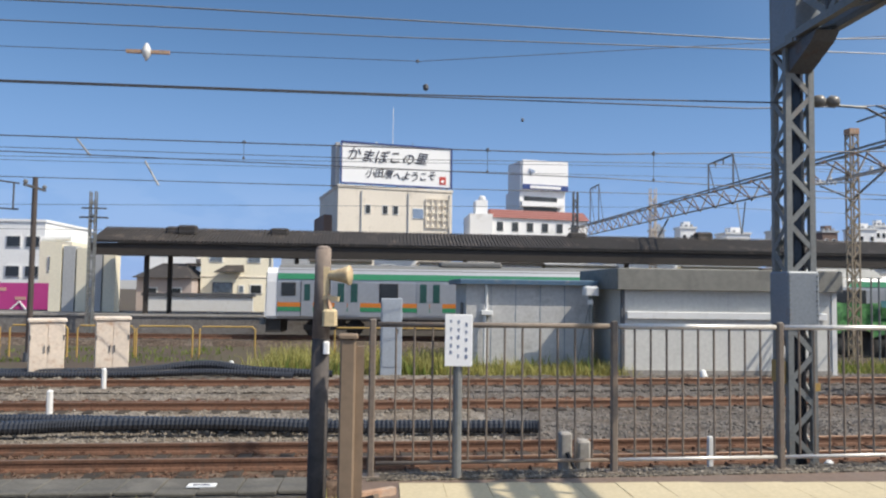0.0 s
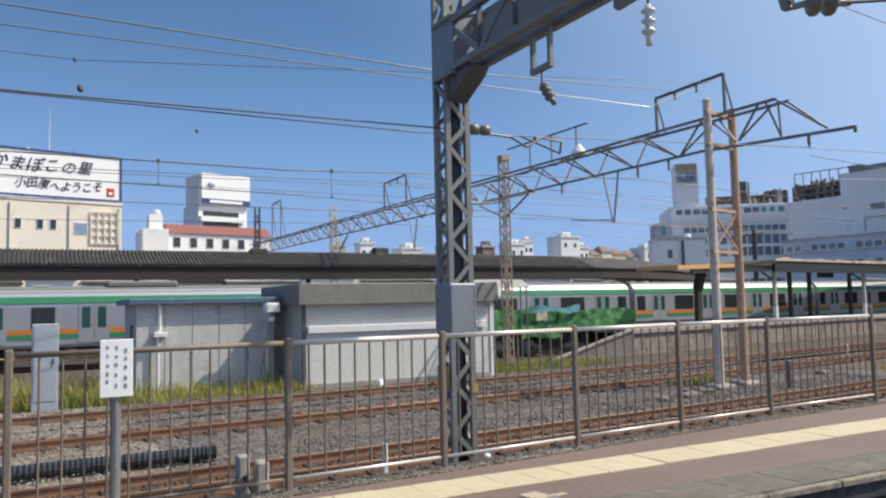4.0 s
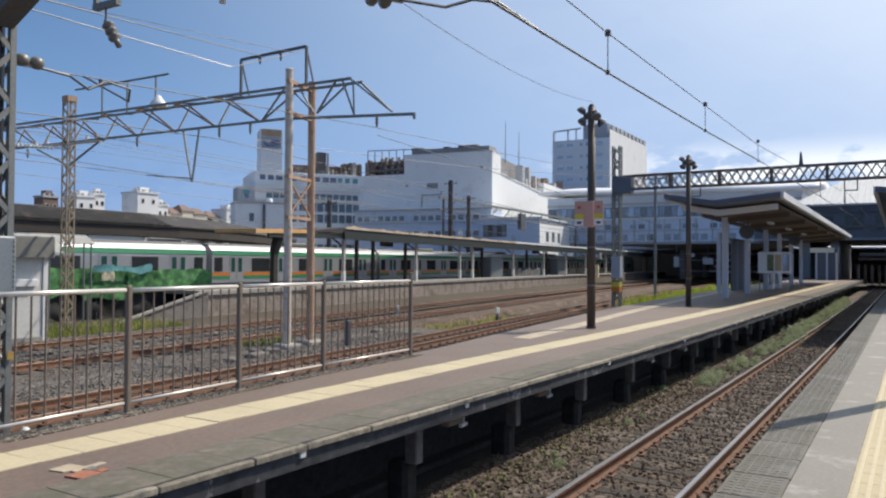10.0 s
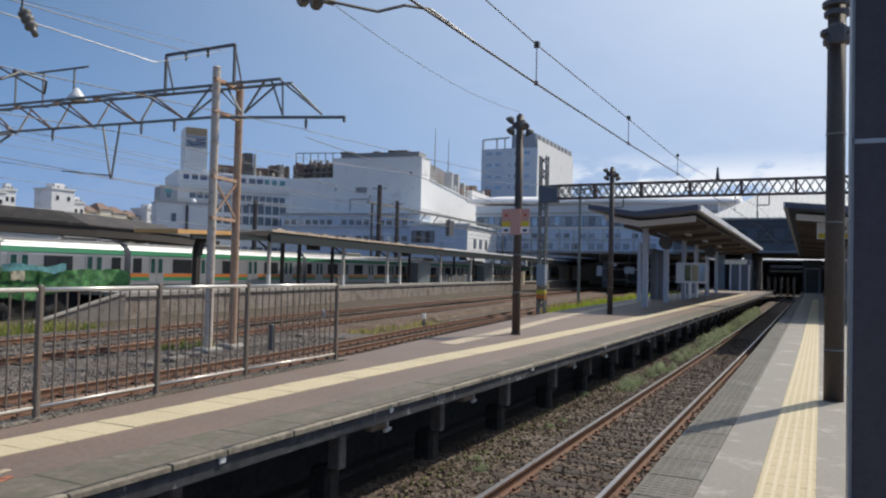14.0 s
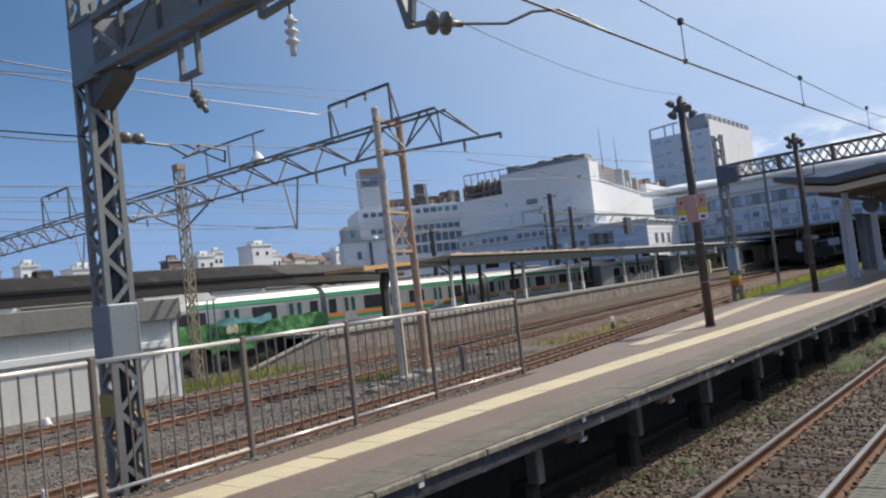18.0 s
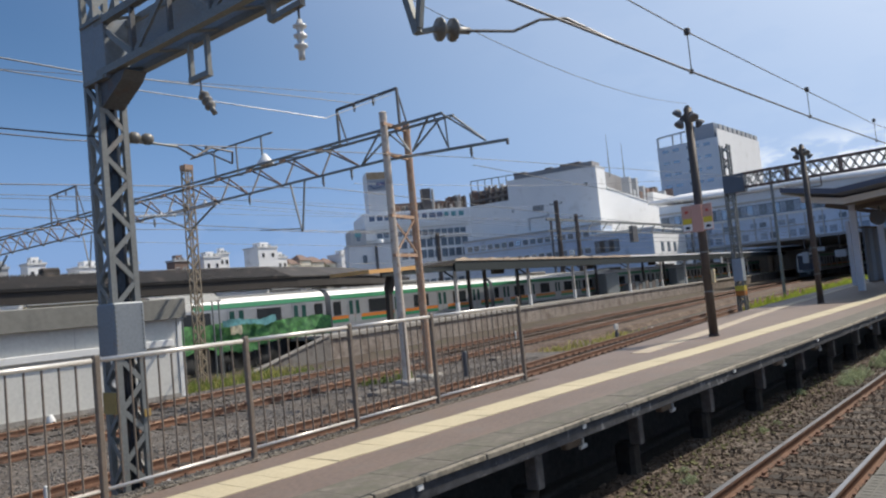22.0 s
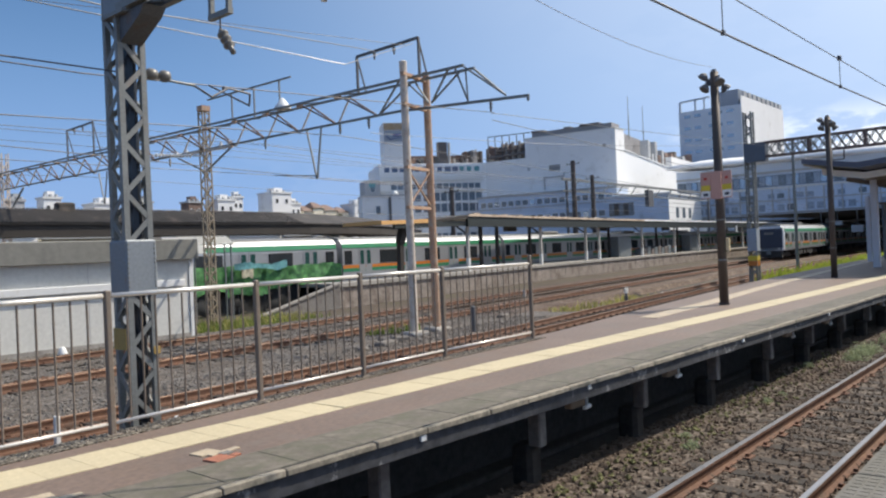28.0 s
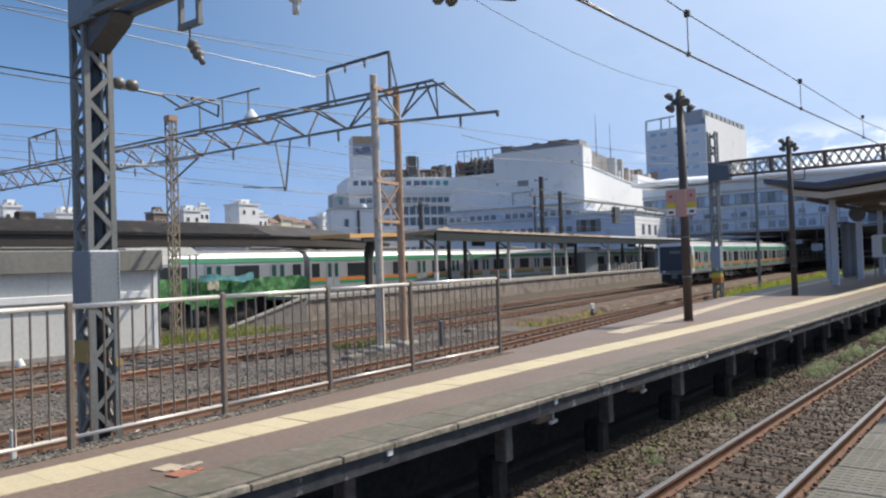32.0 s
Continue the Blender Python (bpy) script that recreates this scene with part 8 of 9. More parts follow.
part("set_back", Shape().add([(26, 8, 18), (52, 8, 17), (52, 15, 17), (26, 15, 18), (26, 8, 26.8), (52, 8, 25.7), (52, 15, 25.7), (26, 15, 26.8)],
                             [(0, 3, 2, 1), (4, 5, 6, 7), (0, 1, 5, 4), (1, 2, 6, 5), (2, 3, 7, 6), (3, 0, 4, 7)]), "roof_lead", wb, "grey set-back storey")
part("east_block", Shape().box(47.02, 78, 3, 18, -1.36, 22.4), "white_wall", wb)
part("louvre", Shape().box(-0.1, -0.001, 11.8, 14.3, 16.9, 18.1), "grey_wall", wb, "grey wall louvre")
for k in range(4):
    part("louvre_slat", Shape().box(-0.16, -0.101, 11.9, 14.2, 17.05 + k * 0.26, 17.17 + k * 0.26), "cabinet_grey", wb)
part("vent", Shape().box(-0.1, -0.001, 2.0, 2.6, 20.6, 21.1), "cabinet_grey", wb)
part("vent", Shape().box(-0.1, -0.001, 18.6, 19.2, 17.4, 18.0), "grey_wall", wb)
part("wall_pipe", Shape().bar((-0.15, 11.0, 15.6), (-0.15, 15.4, 15.6), 0.28).bar((-0.15, 15.4, 13.2), (-0.15, 15.4, 15.7), 0.28).bar((-0.15, 11.0, 15.6), (-0.15, 11.0, 16.4), 0.28), "grey_wall", wb)
rg = random.Random(8)
for k in range(15):
    x = 34 + k * 2.6
    part("roof_unit", Shape().bevel_box(x, x + rg.uniform(1.2, 2.4), 4.5, 6.5, 17.5, rg.uniform(22.4, 25.6), 0.1), rg.choice(["ac_brown", "grey_wall", "white_wall", "brown_wall"]), wb, "rooftop plant")
for k in range(26):
    y = 19.9 + k * 0.40
    part("roof_plant", Shape().bevel_box(0.4 + rg.uniform(0, 3), 2.4 + rg.uniform(0, 3), y, y + rg.uniform(0.3, 0.6), 20.15, 20.15 + rg.uniform(1.2, 3.9), 0.08), rg.choice(["ac_brown", "brown_wall", "concrete_dark", "grey_wall", "ac_brown"]), wb, "rooftop plant")
for k in range(3):
    part("big_pipe", Shape().tube((0.6, 21.2 + k * 1.5, 20.15), (0.6, 21.2 + k * 1.5, 23.9), 0.3, n=10), "concrete", wb, "pale vertical duct")
rack = Shape().bar((0.1, 18.4, 25.3), (0.1, 28.4, 25.5), 0.16).bar((0.1, 19.8, 22.6), (0.1, 28.4, 22.7), 0.1)
for k in range(6):
    rack.bar((0.1, 19.8 + k * 1.72, 20.15), (0.1, 19.8 + k * 1.72, 25.4), 0.14)
part("plant_rack", rack, "steel_dark", wb, "steel plant rack")
part("plant_screen", Shape().box(1.6, 1.8, 19.8, 28.6, 20.15, 23.3), "brown_wall", wb, "brown louvred screen")
part("plant_pipe", Shape().tube((0.3, 19.9, 21.3), (0.3, 28.5, 21.0), 0.3, n=8).tube((0.5, 19.9, 22.3), (0.5, 26.5, 22.2), 0.22, n=8), "ac_brown", wb, "brown pipe run")
ant4 = thing("antenna", "thin aerial on the white department block", "antenna", "antennas", at=(164.0, 81.0, 26.2))
part("mast", Shape().tube((0, 0, -0.6), (0, 0, 9.5), 0.14, 0.05, n=5), "steel_grey", ant4)
part("cross_arm", Shape().bar((-0.5, 0, 3.0), (0.5, 0, 3.0), 0.1).bar((-0.4, 0, 3.8), (0.4, 0, 3.8), 0.08), "steel_grey", ant4)
copy_thing(ant4, pose(170.5, 80.5, 24.6))
# annexes in front of it
an_ = thing("station_annex", "flat-roofed annex coloured blue-grey in shade and white in sun", "building", "large buildings", **DEP)
# shaded walls go blue-grey, the sunlit end gets a white facing
part("wall", Shape().box(-12, 9, -13.25, -2.2, -1.36, 9.6), "annex_blue", an_, "panel walls in the blue-grey of the shaded side")
part("end_wall", Shape().box(-12, 9, -13.4, -13.26, -1.36, 9.3), "white_wall", an_, "end wall made white as the sunlit side")
part("roof_edge", Shape().box(-12.3, 9.2, -13.7, -2.0, 9.6, 9.95), "white_paint", an_, "pale roof edge")
gl = part("window", Shape().box(-12.12, -12.001, -7.2, -2.7, 6.4, 8.6), "steel_dark", an_, "dark glazed strip")
for k in range(5):
    part("pane", Shape().box(-12.16, -12.121, -7.1 + k * 0.88, -6.35 + k * 0.88, 6.5, 8.5), "window_glass" if k % 2 else "window_mid", gl)
for k in range(3):
    part("window", Shape().box(-8 + k * 4, -6.4 + k * 4, -13.46, -13.401, 5.6, 7.4), "window_mid", an_)
an2_ = thing("station_annex", "long low blue-grey annex with a strip of windows", "building", "large buildings", **DEP)
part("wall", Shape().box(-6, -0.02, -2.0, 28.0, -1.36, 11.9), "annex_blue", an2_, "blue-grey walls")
part("roof_edge", Shape().box(-6.25, -0.03, -2.2, 28.2, 11.9, 12.3), "grey_wall", an2_, "grey roof edge")
for row in range(2):
    z = 9.9 - row * 3.1
    part("ledge", Shape().box(-6.2, -6.001, -2.0, 28.0, z - 0.5, z - 0.3), "grey_wall", an2_)
    for k in range(18):
        y = -1.2 + k * 1.6
        w_ = part("window", Shape().box(-6.08, -6.001, y, y + 1.25, z, z + 1.15), "white_paint", an2_)
        part("pane", Shape().box(-6.12, -6.081, y + 0.08, y + 1.17, z + 0.08, z + 1.07), "window_mid" if (k * 3 + row) % 5 else "window_pale", w_)
# stepped block with the sign band
HOS = dict(at=(131.4, 98.67, 0), turn=53.7)
hb = thing("hospital_block", "grey-white stepped building with window bands", "building", "large buildings", **HOS)
part("wall", Shape().box(0, 16, -3.0, 23.1, -1.36, 20.15), "white_wall", hb)
sb_ = part("sign_band", Shape().box(-0.2, -0.001, 0.9, 23.0, 18.0, 19.9), "sign_white", hb, "white sign band")
for k in range(13):
    y = 22.0 - k * 1.62
    part("sign_bar", Shape().box(-0.26, -0.201, y - rg.uniform(0.8, 1.35), y, 18.4, 19.4), "sign_ink_blue" if k < 10 else "tarp_blue", sb_)
for z in (16.5, 14.2):
    part("ledge", Shape().box(-0.5, -0.001, 0.6, 22.9, z, z + (0.95 if z > 16 else 0.35)), "white_paint", hb, "white ledge")
for zs_, ys_, w_, h_ in (((14.75,), [1.9 + i * 1.4 for i in range(14)], 1.15, 1.1), ((12.2, 9.9), [1.7 + i * 1.55 for i in range(7)], 1.25, 1.7), ((12.2, 9.9, 6.8), [13.2 + i * 1.9 for i in range(5)], 1.3, 1.4), ((6.8, 3.8), [1.7 + i * 1.55 for i in range(7)], 1.25, 1.5)):
    side_windows(hb, ys_, zs_, w_, h_, 0.0, "window_mid")
lw = thing("low_wing", "low white annex with a dark drainpipe", "building", "large buildings", **HOS)
part("wall", Shape().box(-12, -5.5, 18.95, 28.4, -1.36, 12.6), "white_wall", lw)
part("roof_edge", Shape().box(-12.2, -5.3, 18.8, 28.5, 12.6, 12.85), "grey_wall", lw)
part("drainpipe", Shape().bar((-12.1, 23.1, -1.36), (-12.1, 23.1, 12.4), 0.45), "steel_dark", lw, "dark drainpipe")
part("roof_dome", Shape().lathe((-9.5, 21.6, 12.85), (0, 0, 1), [(0, 0.6), (0.5, 0.6), (0.9, 0.3)], 10), "white_paint", lw)
side_windows(lw, (25.4,), (9.2,), 0.8, 1.5, -12.0, "window_mid")
gw_ = thing("grey_wing", "pale grey stair block beside the stepped building", "building", "large buildings", **HOS)
part("wall", Shape().box(-2.0, 6, 23.3, 26.5, -1.36, 16.7), "grey_wall", gw_)
side_windows(gw_, (24.9,), (14.2, 11.2), 0.9, 1.2, -2.0, "window_mid")
part("emblem", Shape().box(-2.1, -2.001, 24.3, 25.6, 15.2, 16.1), "tarp_blue", gw_, "pale blue emblem")
tw = thing("sign_tower", "white rooftop sign tower with a blue emblem", "tower", **HOS)
part("shaft", Shape().box(0.3, 5.5, 17.6, 21.75, 20.15, 28.85), "white_wall", tw, "white shaft")
part("bright_side", Shape().box(0.32, 5.48, 17.4, 17.6, 20.15, 28.7), "white_wall", tw, "white side face")
part("tan_band", Shape().box(0.2, 0.3, 17.65, 21.7, 27.3, 28.8), "roof_orange", tw, "tan top band")
em = part("emblem_band", Shape().box(0.2, 0.3, 17.65, 21.7, 24.9, 27.2), "cabinet_blue", tw, "grey-blue emblem field")
part("emblem_bar", Shape().bar((0.15, 21.2, 26.1), (0.15, 20.4, 25.3), 0.5, 0.1).bar((0.15, 20.4, 25.3), (0.15, 18.1, 25.8), 0.4, 0.1), "sign_blue", em, "dark blue mark")
part("emblem_bar", Shape().box(0.12, 0.199, 18.0, 19.8, 26.0, 26.6), "sign_blue", em)
rp = thing("rooftop_plant", "brown rooftop pipework and cooling plant", "roof plant", **HOS)
for k in range(36):
    y = -0.6 + k * 0.44
    part("unit", Shape().bevel_box(1 + rg.uniform(0, 3), 3 + rg.uniform(0, 3), y, y + rg.uniform(0.3, 0.7), 20.15, 20.15 + rg.uniform(0.9, 1.7) + (1.4 if k < 9 else 0), 0.08), rg.choice(["ac_brown", "brown_wall", "concrete_dark", "roof_pale", "ac_brown"]), rp)
part("screen", Shape().box(6.3, 6.5, -0.5, 15.0, 20.15, 22.6), "brown_wall", rp, "brown screen")
part("chimney", Shape().box(0.8, 2.8, 8.1, 9.95, 20.15, 24.8), "ac_brown", rp, "brown stack")
part("pale_pipe", Shape().tube((0.6, 7.75, 20.15), (0.6, 7.75, 24.6), 0.3, n=10), "roof_pale", rp)

gt = thing("grey_tower", "tall grey-blue office tower with a dark crown", "building", "large buildings", at=(0, 0, 0))
# wall colours tell the shaded west side from the sunlit south side
part("wall", Shape().box(218, 256, 73.4, 91.5, -1.36, 39.2), "tower_grey", gt, "west face, blue-grey for its shaded side")
part("south_face", Shape().box(217.9, 256.1, 73.2, 73.4, -1.36, 41.5), "white_wall", gt, "south face, paler for its sunlit side")
part("crown", Shape().box(219, 254, 74.4, 82, 39.2, 43.6), "tower_crown", gt, "dark grey crown")
part("crown_frame", Shape().bar((218.5, 82.5, 42.6), (218.5, 91.2, 42.2), 0.5).bar((218.5, 91.2, 39), (218.5, 91.2, 42.2), 0.6).bar((218.5, 86.6, 39), (218.5, 86.6, 42.4), 0.5).bar((218.5, 84, 39), (218.5, 84, 42.4), 0.4), "tower_grey", gt, "open crown frame")
for row in range(9):
    z = 37.2 - row * 3.5
    for k in range(5):
        y = 75.6 + k * 3.1
        part("window", Shape().box(217.85, 218, y, y + (1.9 if k != 2 else 0.8), z, z + 0.9), "window_pale", gt)
for k in range(9):
    part("roof_fin", Shape().box(220 + k * 4, 222.4 + k * 4, 73.15, 73.6, 41.5, 43.0), "grey_wall", gt)

# houses under the far roof and at the left end
hs1 = thing("house", "cream two-storey house with a small dark awning", "house", "houses", at=(0, 62, 0))
part("wall", Shape().box(-14.2, -8.6, 0, 8, -1.36, 5.2), "cream_house", hs1)
part("roof", Shape().add([(-14.6, -0.4, 5.2), (-8.2, -0.4, 5.2), (-8.2, 8.4, 5.2), (-14.6, 8.4, 5.2), (-12.6, 4, 5.5), (-10.2, 4, 5.5)], [(0, 1, 5, 4), (1, 2, 5), (2, 3, 4, 5), (3, 0, 4), (0, 3, 2, 1)]), "roof_dark", hs1)
front_windows(hs1, (-13.05, -10.1), (3.6,), 0.9, 0.6, 0.0, "window_pale", "white_paint")
front_windows(hs1, (-12.5,), (1.15,), 1.4, 0.7, 0.0, "window_mid", "steel_dark")
front_windows(hs1, (-11.05,), (1.15,), 0.3, 0.5, 0.0, "window_mid", "white_paint")
front_windows(hs1, (-9.9,), (1.1,), 0.8, 0.62, 0.0, "window_glass", "white_paint")
part("drainpipe", Shape().tube((-8.75, -0.08, -1.3), (-8.75, -0.08, 4.2), 0.06, n=8), "grey_wall", hs1)
part("floor_band", Shape().box(-14.25, -8.55, -0.05, -0.001, 2.35, 2.45), "cream_wall", hs1)
part("awning", Shape().add([(-13.2, -0.9, 2.75), (-10.9, -0.9, 2.85), (-10.9, -0.05, 3.35), (-12.3, -0.05, 3.3), (-13.2, -0.9, 2.68), (-10.9, -0.9, 2.75), (-10.9, -0.05, 3.1), (-12.3, -0.05, 3.05)],
                           [(0, 1, 2, 3), (7, 6, 5, 4), (0, 4, 5, 1), (1, 5, 6, 2), (2, 6, 7, 3), (3, 7, 4, 0)]), "roof_dark", hs1, "dark awning")
part("vent_hood", Shape().bevel_box(-9.0, -8.75, -0.12, 0.0, 1.6, 1.9, 0.03), "sign_white", hs1)
turn_about(hs1, -14.2, 62, 12)
hs2 = thing("house", "small pink-grey house behind a white wall", "house", "houses", at=(0, 60, 0))
part("wall", Shape().box(-18.5, -14.4, 0, 6, -1.36, 2.2), "house_pink", hs2)
part("roof", Shape().add([(-18.8, -0.4, 2.2), (-14.2, -0.4, 2.2), (-14.2, 6.4, 2.2), (-18.8, 6.4, 2.2), (-17.4, 3, 3.4), (-15.6, 3, 3.4)], [(0, 1, 5, 4), (1, 2, 5), (2, 3, 4, 5), (3, 0, 4), (0, 3, 2, 1)]), "roof_dark", hs2)
front_windows(hs2, (-17.4, -15.6), (0.6,), 0.8, 0.8, 0.0, "window_glass", "white_paint")
fw = thing("boundary_wall", "long white boundary wall with a dark coping", "wall", at=(0, 57, 0))
part("panel", Shape().box(-17.0, -9.3, 0, 0.2, -1.36, 0.85), "white_paint", fw)
part("coping", Shape().box(-17.2, -9.1, -0.1, 0.3, 0.85, 1.08), "steel_dark", fw)
for x, w, h, mt in ((-16.2, 3.0, 4.6, "grey_wall"), (-19.6, 2.6, 5.2, "white_wall"), (-7.6, 4.6, 5.0, "grey_wall"), (-22.0, 2.6, 5.0, "white_wall"), (-18.0, 2.0, 3.6, "annex_blue")):
    t = thing("house", "plain town house beyond the yard", "house", "far houses", at=(x, 78, 0))
    part("wall", Shape().box(-w / 2, w / 2, 0, 7, -1.36, h), mt, t)
    part("roof", Shape().box(-w / 2 - 0.2, w / 2 + 0.2, -0.2, 7.2, h, h + 0.3), "red_roof" if x == -16.2 else "roof_dark", t)
    front_windows(t, (-w / 4, w / 4), (0.2, 2.2), 0.7, 0.9, 0.0)
lb = thing("office_block", "white block of flats with a pink banner fence", "building", "town buildings", at=(0, 64, 0))
part("wall", Shape().box(-34, -27.0, 0, 10, -1.36, 6.6), "white_wall", lb)
part("parapet", Shape().box(-34.1, -26.9, -0.1, 10.1, 6.6, 6.8), "white_wall", lb)
front_windows(lb, (-31.5, -29.4, -27.9), (4.6, 2.2), 1.0, 0.8, 0.0)
part("side_band", Shape().box(-27.0, -26.2, 0.5, 9, -1.36, 5.2), "grey_wall", lb)
cb = thing("panel_building", "cream panelled building with upright ribs", "building", "town buildings", at=(0, 56, 0))
part("wall", Shape().box(-24.0, -21.8, 0, 6, -1.36, 4.6), "cream_house", cb)
part("roof_pipe", Shape().tube((-24.0, 0.5, 4.75), (-22.0, 0.5, 4.9), 0.22, n=10), "white_paint", cb)
for k in range(5):
    x = -20.8 + k * 0.82
    part("panel", Shape().box(x, x + 0.72, -6.0, -5.0, -1.36, 4.1 - k * 0.1), "cream_house" if k % 2 == 0 else "grey_wall", cb)
front_windows(cb, (-23.0,), (2.6,), 0.6, 0.9, 0.0)
pk = thing("banner_fence", "pink and dark advertising banner on a fence", "banner", at=(0, 54, 0))
part("pink_panel", Shape().box(-28, -22.3, 0, 0.15, -0.7, 1.65), "billboard_pink", pk)
part("dark_panel", Shape().box(-22.28, -20.8, 0, 0.15, -0.9, 1.7), "cabinet_grey", pk)
for x0, x1, z in ((-27.0, -25.2, 1.1), (-27.0, -25.6, 0.7), (-24.6, -23.9, 0.5)):
    part("text_bar", Shape().box(x0, x1, -0.03, 0.0, z, z + 0.22), "sign_pink", pk)
part("white_emblem", Shape().bar((-24.9, -0.02, -0.2), (-24.3, -0.02, 0.4), 0.1).bar((-24.3, -0.02, 0.4), (-23.8, -0.02, -0.2), 0.1), "sign_white", pk)
for x in (-28, -25.8, -23.6, -20.8):
    part("post", Shape().bar((x, 0.2, -1.36), (x, 0.2, 1.7), 0.12), "steel_dark", pk)
terrace = random.Random(88)
x = -5.0
while x < 46:
    w = terrace.uniform(3.2, 6.5)
    h = terrace.uniform(3.7, 4.4)
    row_house = thing("house", "low pale house behind the standing train", "house", "street houses", at=(x, 54.5, -1.36))
    part("wall", Shape().box(0, w - 0.25, 0, 4.0, 0, h + 1.0), terrace.choice(["white_wall", "cream_house", "grey_wall", "white_wall"]), row_house)
    part("roof", Shape().bevel_box(-0.1, w - 0.15, -0.25, 4.2, h + 1.0, h + 1.14, 0.03), terrace.choice(["grey_wall", "roof_under", "concrete_dark"]), row_house)
    for q in range(int(w // 1.8)):
        wn = part("window", Shape().box(0.5 + q * 1.7, 1.4 + q * 1.7, -0.05, -0.001, h - 0.35, h + 0.45), "white_paint", row_house)
        part("pane", Shape().box(0.57 + q * 1.7, 1.33 + q * 1.7, -0.07, -0.051, h - 0.28, h + 0.38), "window_mid", wn)
    x += w
sr = thing("street_wall", "low dark concrete wall along the street", "wall", at=(0, 50, 0))
part("wall", Shape().box(-40, -2, 1.2, 1.5, -1.36, -0.22), "concrete_dark", sr)
part("rail", Shape().bar((-40, 1.3, -0.1), (-2, 1.3, -0.1), 0.08), "steel_dark", sr)

# far rooftops between the roofs and the sky
for x, w, h, mt in ((99.5, 4.4, 15.0, "white_wall"), (103.2, 2.6, 15.8, "white_wall"), (114.5, 5.6, 17.0, "white_wall"), (119.6, 3.0, 14.6, "white_wall"), (141, 5.4, 14.8, "white_wall"), (92, 3.2, 14.4, "brown_wall"), (81, 2.6, 14.2, "grey_wall"), (72, 5.0, 13.6, "white_wall"), (62, 3.2, 14.6, "white_wall"), (56, 2.4, 14.0, "grey_wall")):
    y = 150
    t = thing("far_house", "distant flat-roofed block above the station roofs", "building", "far buildings", at=(x, y, 0))
    part("wall", Shape().box(-w / 2, w / 2, -w / 2, w / 2, -1.36, h), mt, t)
    part("roof", Shape().box(-w / 2 - 0.2, w / 2 + 0.2, -w / 2 - 0.2, w / 2 + 0.2, h, h + 0.4), "grey_wall" if mt != "white_wall" else "white_paint", t)
    part("stair_house", Shape().box(-w / 5, w / 4, -w / 4, w / 4, h + 0.4, h + 1.5), mt, t)
    for k in range(3):
        part("roof_tank", Shape().tube((-w / 2 + 0.4 + k * w / 3, -w / 3, h + 0.4), (-w / 2 + 0.4 + k * w / 3, -w / 3, h + 0.9), 0.3, n=8), "grey_wall", t)
    front_windows(t, (-w / 4, w / 4), (h - 2.2,), 0.6, 0.9, -w / 2)
for x, w, h in ((124.0, 3.0, 14.6), (127.5, 3.6, 15.5), (131.5, 4.0, 14.9), (135.8, 3.4, 14.4)):
    t = thing("far_house", "distant brown-roofed house above the station roofs", "building", "far buildings", at=(x, 149, 0))
    part("wall", Shape().box(-w / 2, w / 2, 0, 5, -1.36, h - 1.6), "cream_house", t)
    part("roof", Shape().add([(-w / 2 - 0.3, -0.3, h - 1.6), (w / 2 + 0.3, -0.3, h - 1.6), (w / 2 + 0.3, 5.3, h - 1.6), (-w / 2 - 0.3, 5.3, h - 1.6), (-w / 5, 2.5, h), (w / 5, 2.5, h)], [(0, 1, 5, 4), (1, 2, 5), (2, 3, 4, 5), (3, 0, 4), (0, 3, 2, 1)]), "brown_wall", t)
# trees and a brown roof behind the far roofs
for i, (az, dist, high, wide) in enumerate(((39.6, 150, 9.0, 3.0), (40.6, 152, 11.0, 3.6), (41.6, 150, 11.6, 3.8), (42.7, 154, 10.4, 3.4), (43.6, 150, 9.4, 3.0))):
    rt = random.Random(40 + i)
    a = radians(az)
    tree = thing("tree", "dusty olive-brown tree above the station roofs", "tree", "far trees", at=(dist * math.sin(a), dist * math.cos(a), -1.35))
    tk = Shape().path([(0, 0, 0), (0.1, 0, high * 0.35), (0.0, 0.1, high * 0.8)], [0.35, 0.24, 0.08], 8)
    for k in range(7):
        u = rt.uniform(0, 2 * math.pi)
        tk.path([(0.05, 0, high * (0.3 + 0.06 * k)), (math.cos(u) * wide * 0.45, math.sin(u) * wide * 0.45, high * (0.5 + 0.06 * k))], [0.12, 0.03], 5)
    part("trunk", tk, "bark", tree)
    cr = Shape()
    lobes = [(rt.gauss(0, wide * 0.4), rt.gauss(0, wide * 0.4), high * rt.uniform(0.45, 0.9), rt.uniform(0.5, 1.0)) for _ in range(11)]
    for _ in range(1500):
        lx, ly, lz, k = rt.choice(lobes)
        d = Vector((rt.gauss(0, 1), rt.gauss(0, 1), rt.gauss(0, 1))).normalized()
        p = Vector((lx, ly, lz)) + d * wide * 0.38 * k * rt.uniform(0.7, 1.05)
        e = d.cross(Vector((rt.gauss(0, 1), rt.gauss(0, 1), rt.gauss(0, 1)))).normalized()
        g_ = d.cross(e)
        l = rt.uniform(0.15, 0.34)
        cr.add([p, p + e * l * 0.5 + g_ * l * 0.35, p + e * l, p + e * l * 0.5 - g_ * l * 0.35], [(0, 1, 2, 3)])
    part("crown", cr, "tree_leaf", tree, "uneven leafy crown")
# ridge of far hills
hill = Shape()
pr = []
for k in range(121):
    a = radians(-35 + 130 * k / 120)
    hgt = 8 + 14 * max(0.0, noise.noise((k * 0.09, 3.1, 0))) + 3 * noise.noise((k * 0.4, 1.0, 0))
    pr.append((900 * math.sin(a), 900 * math.cos(a), hgt))
nv = len(pr)
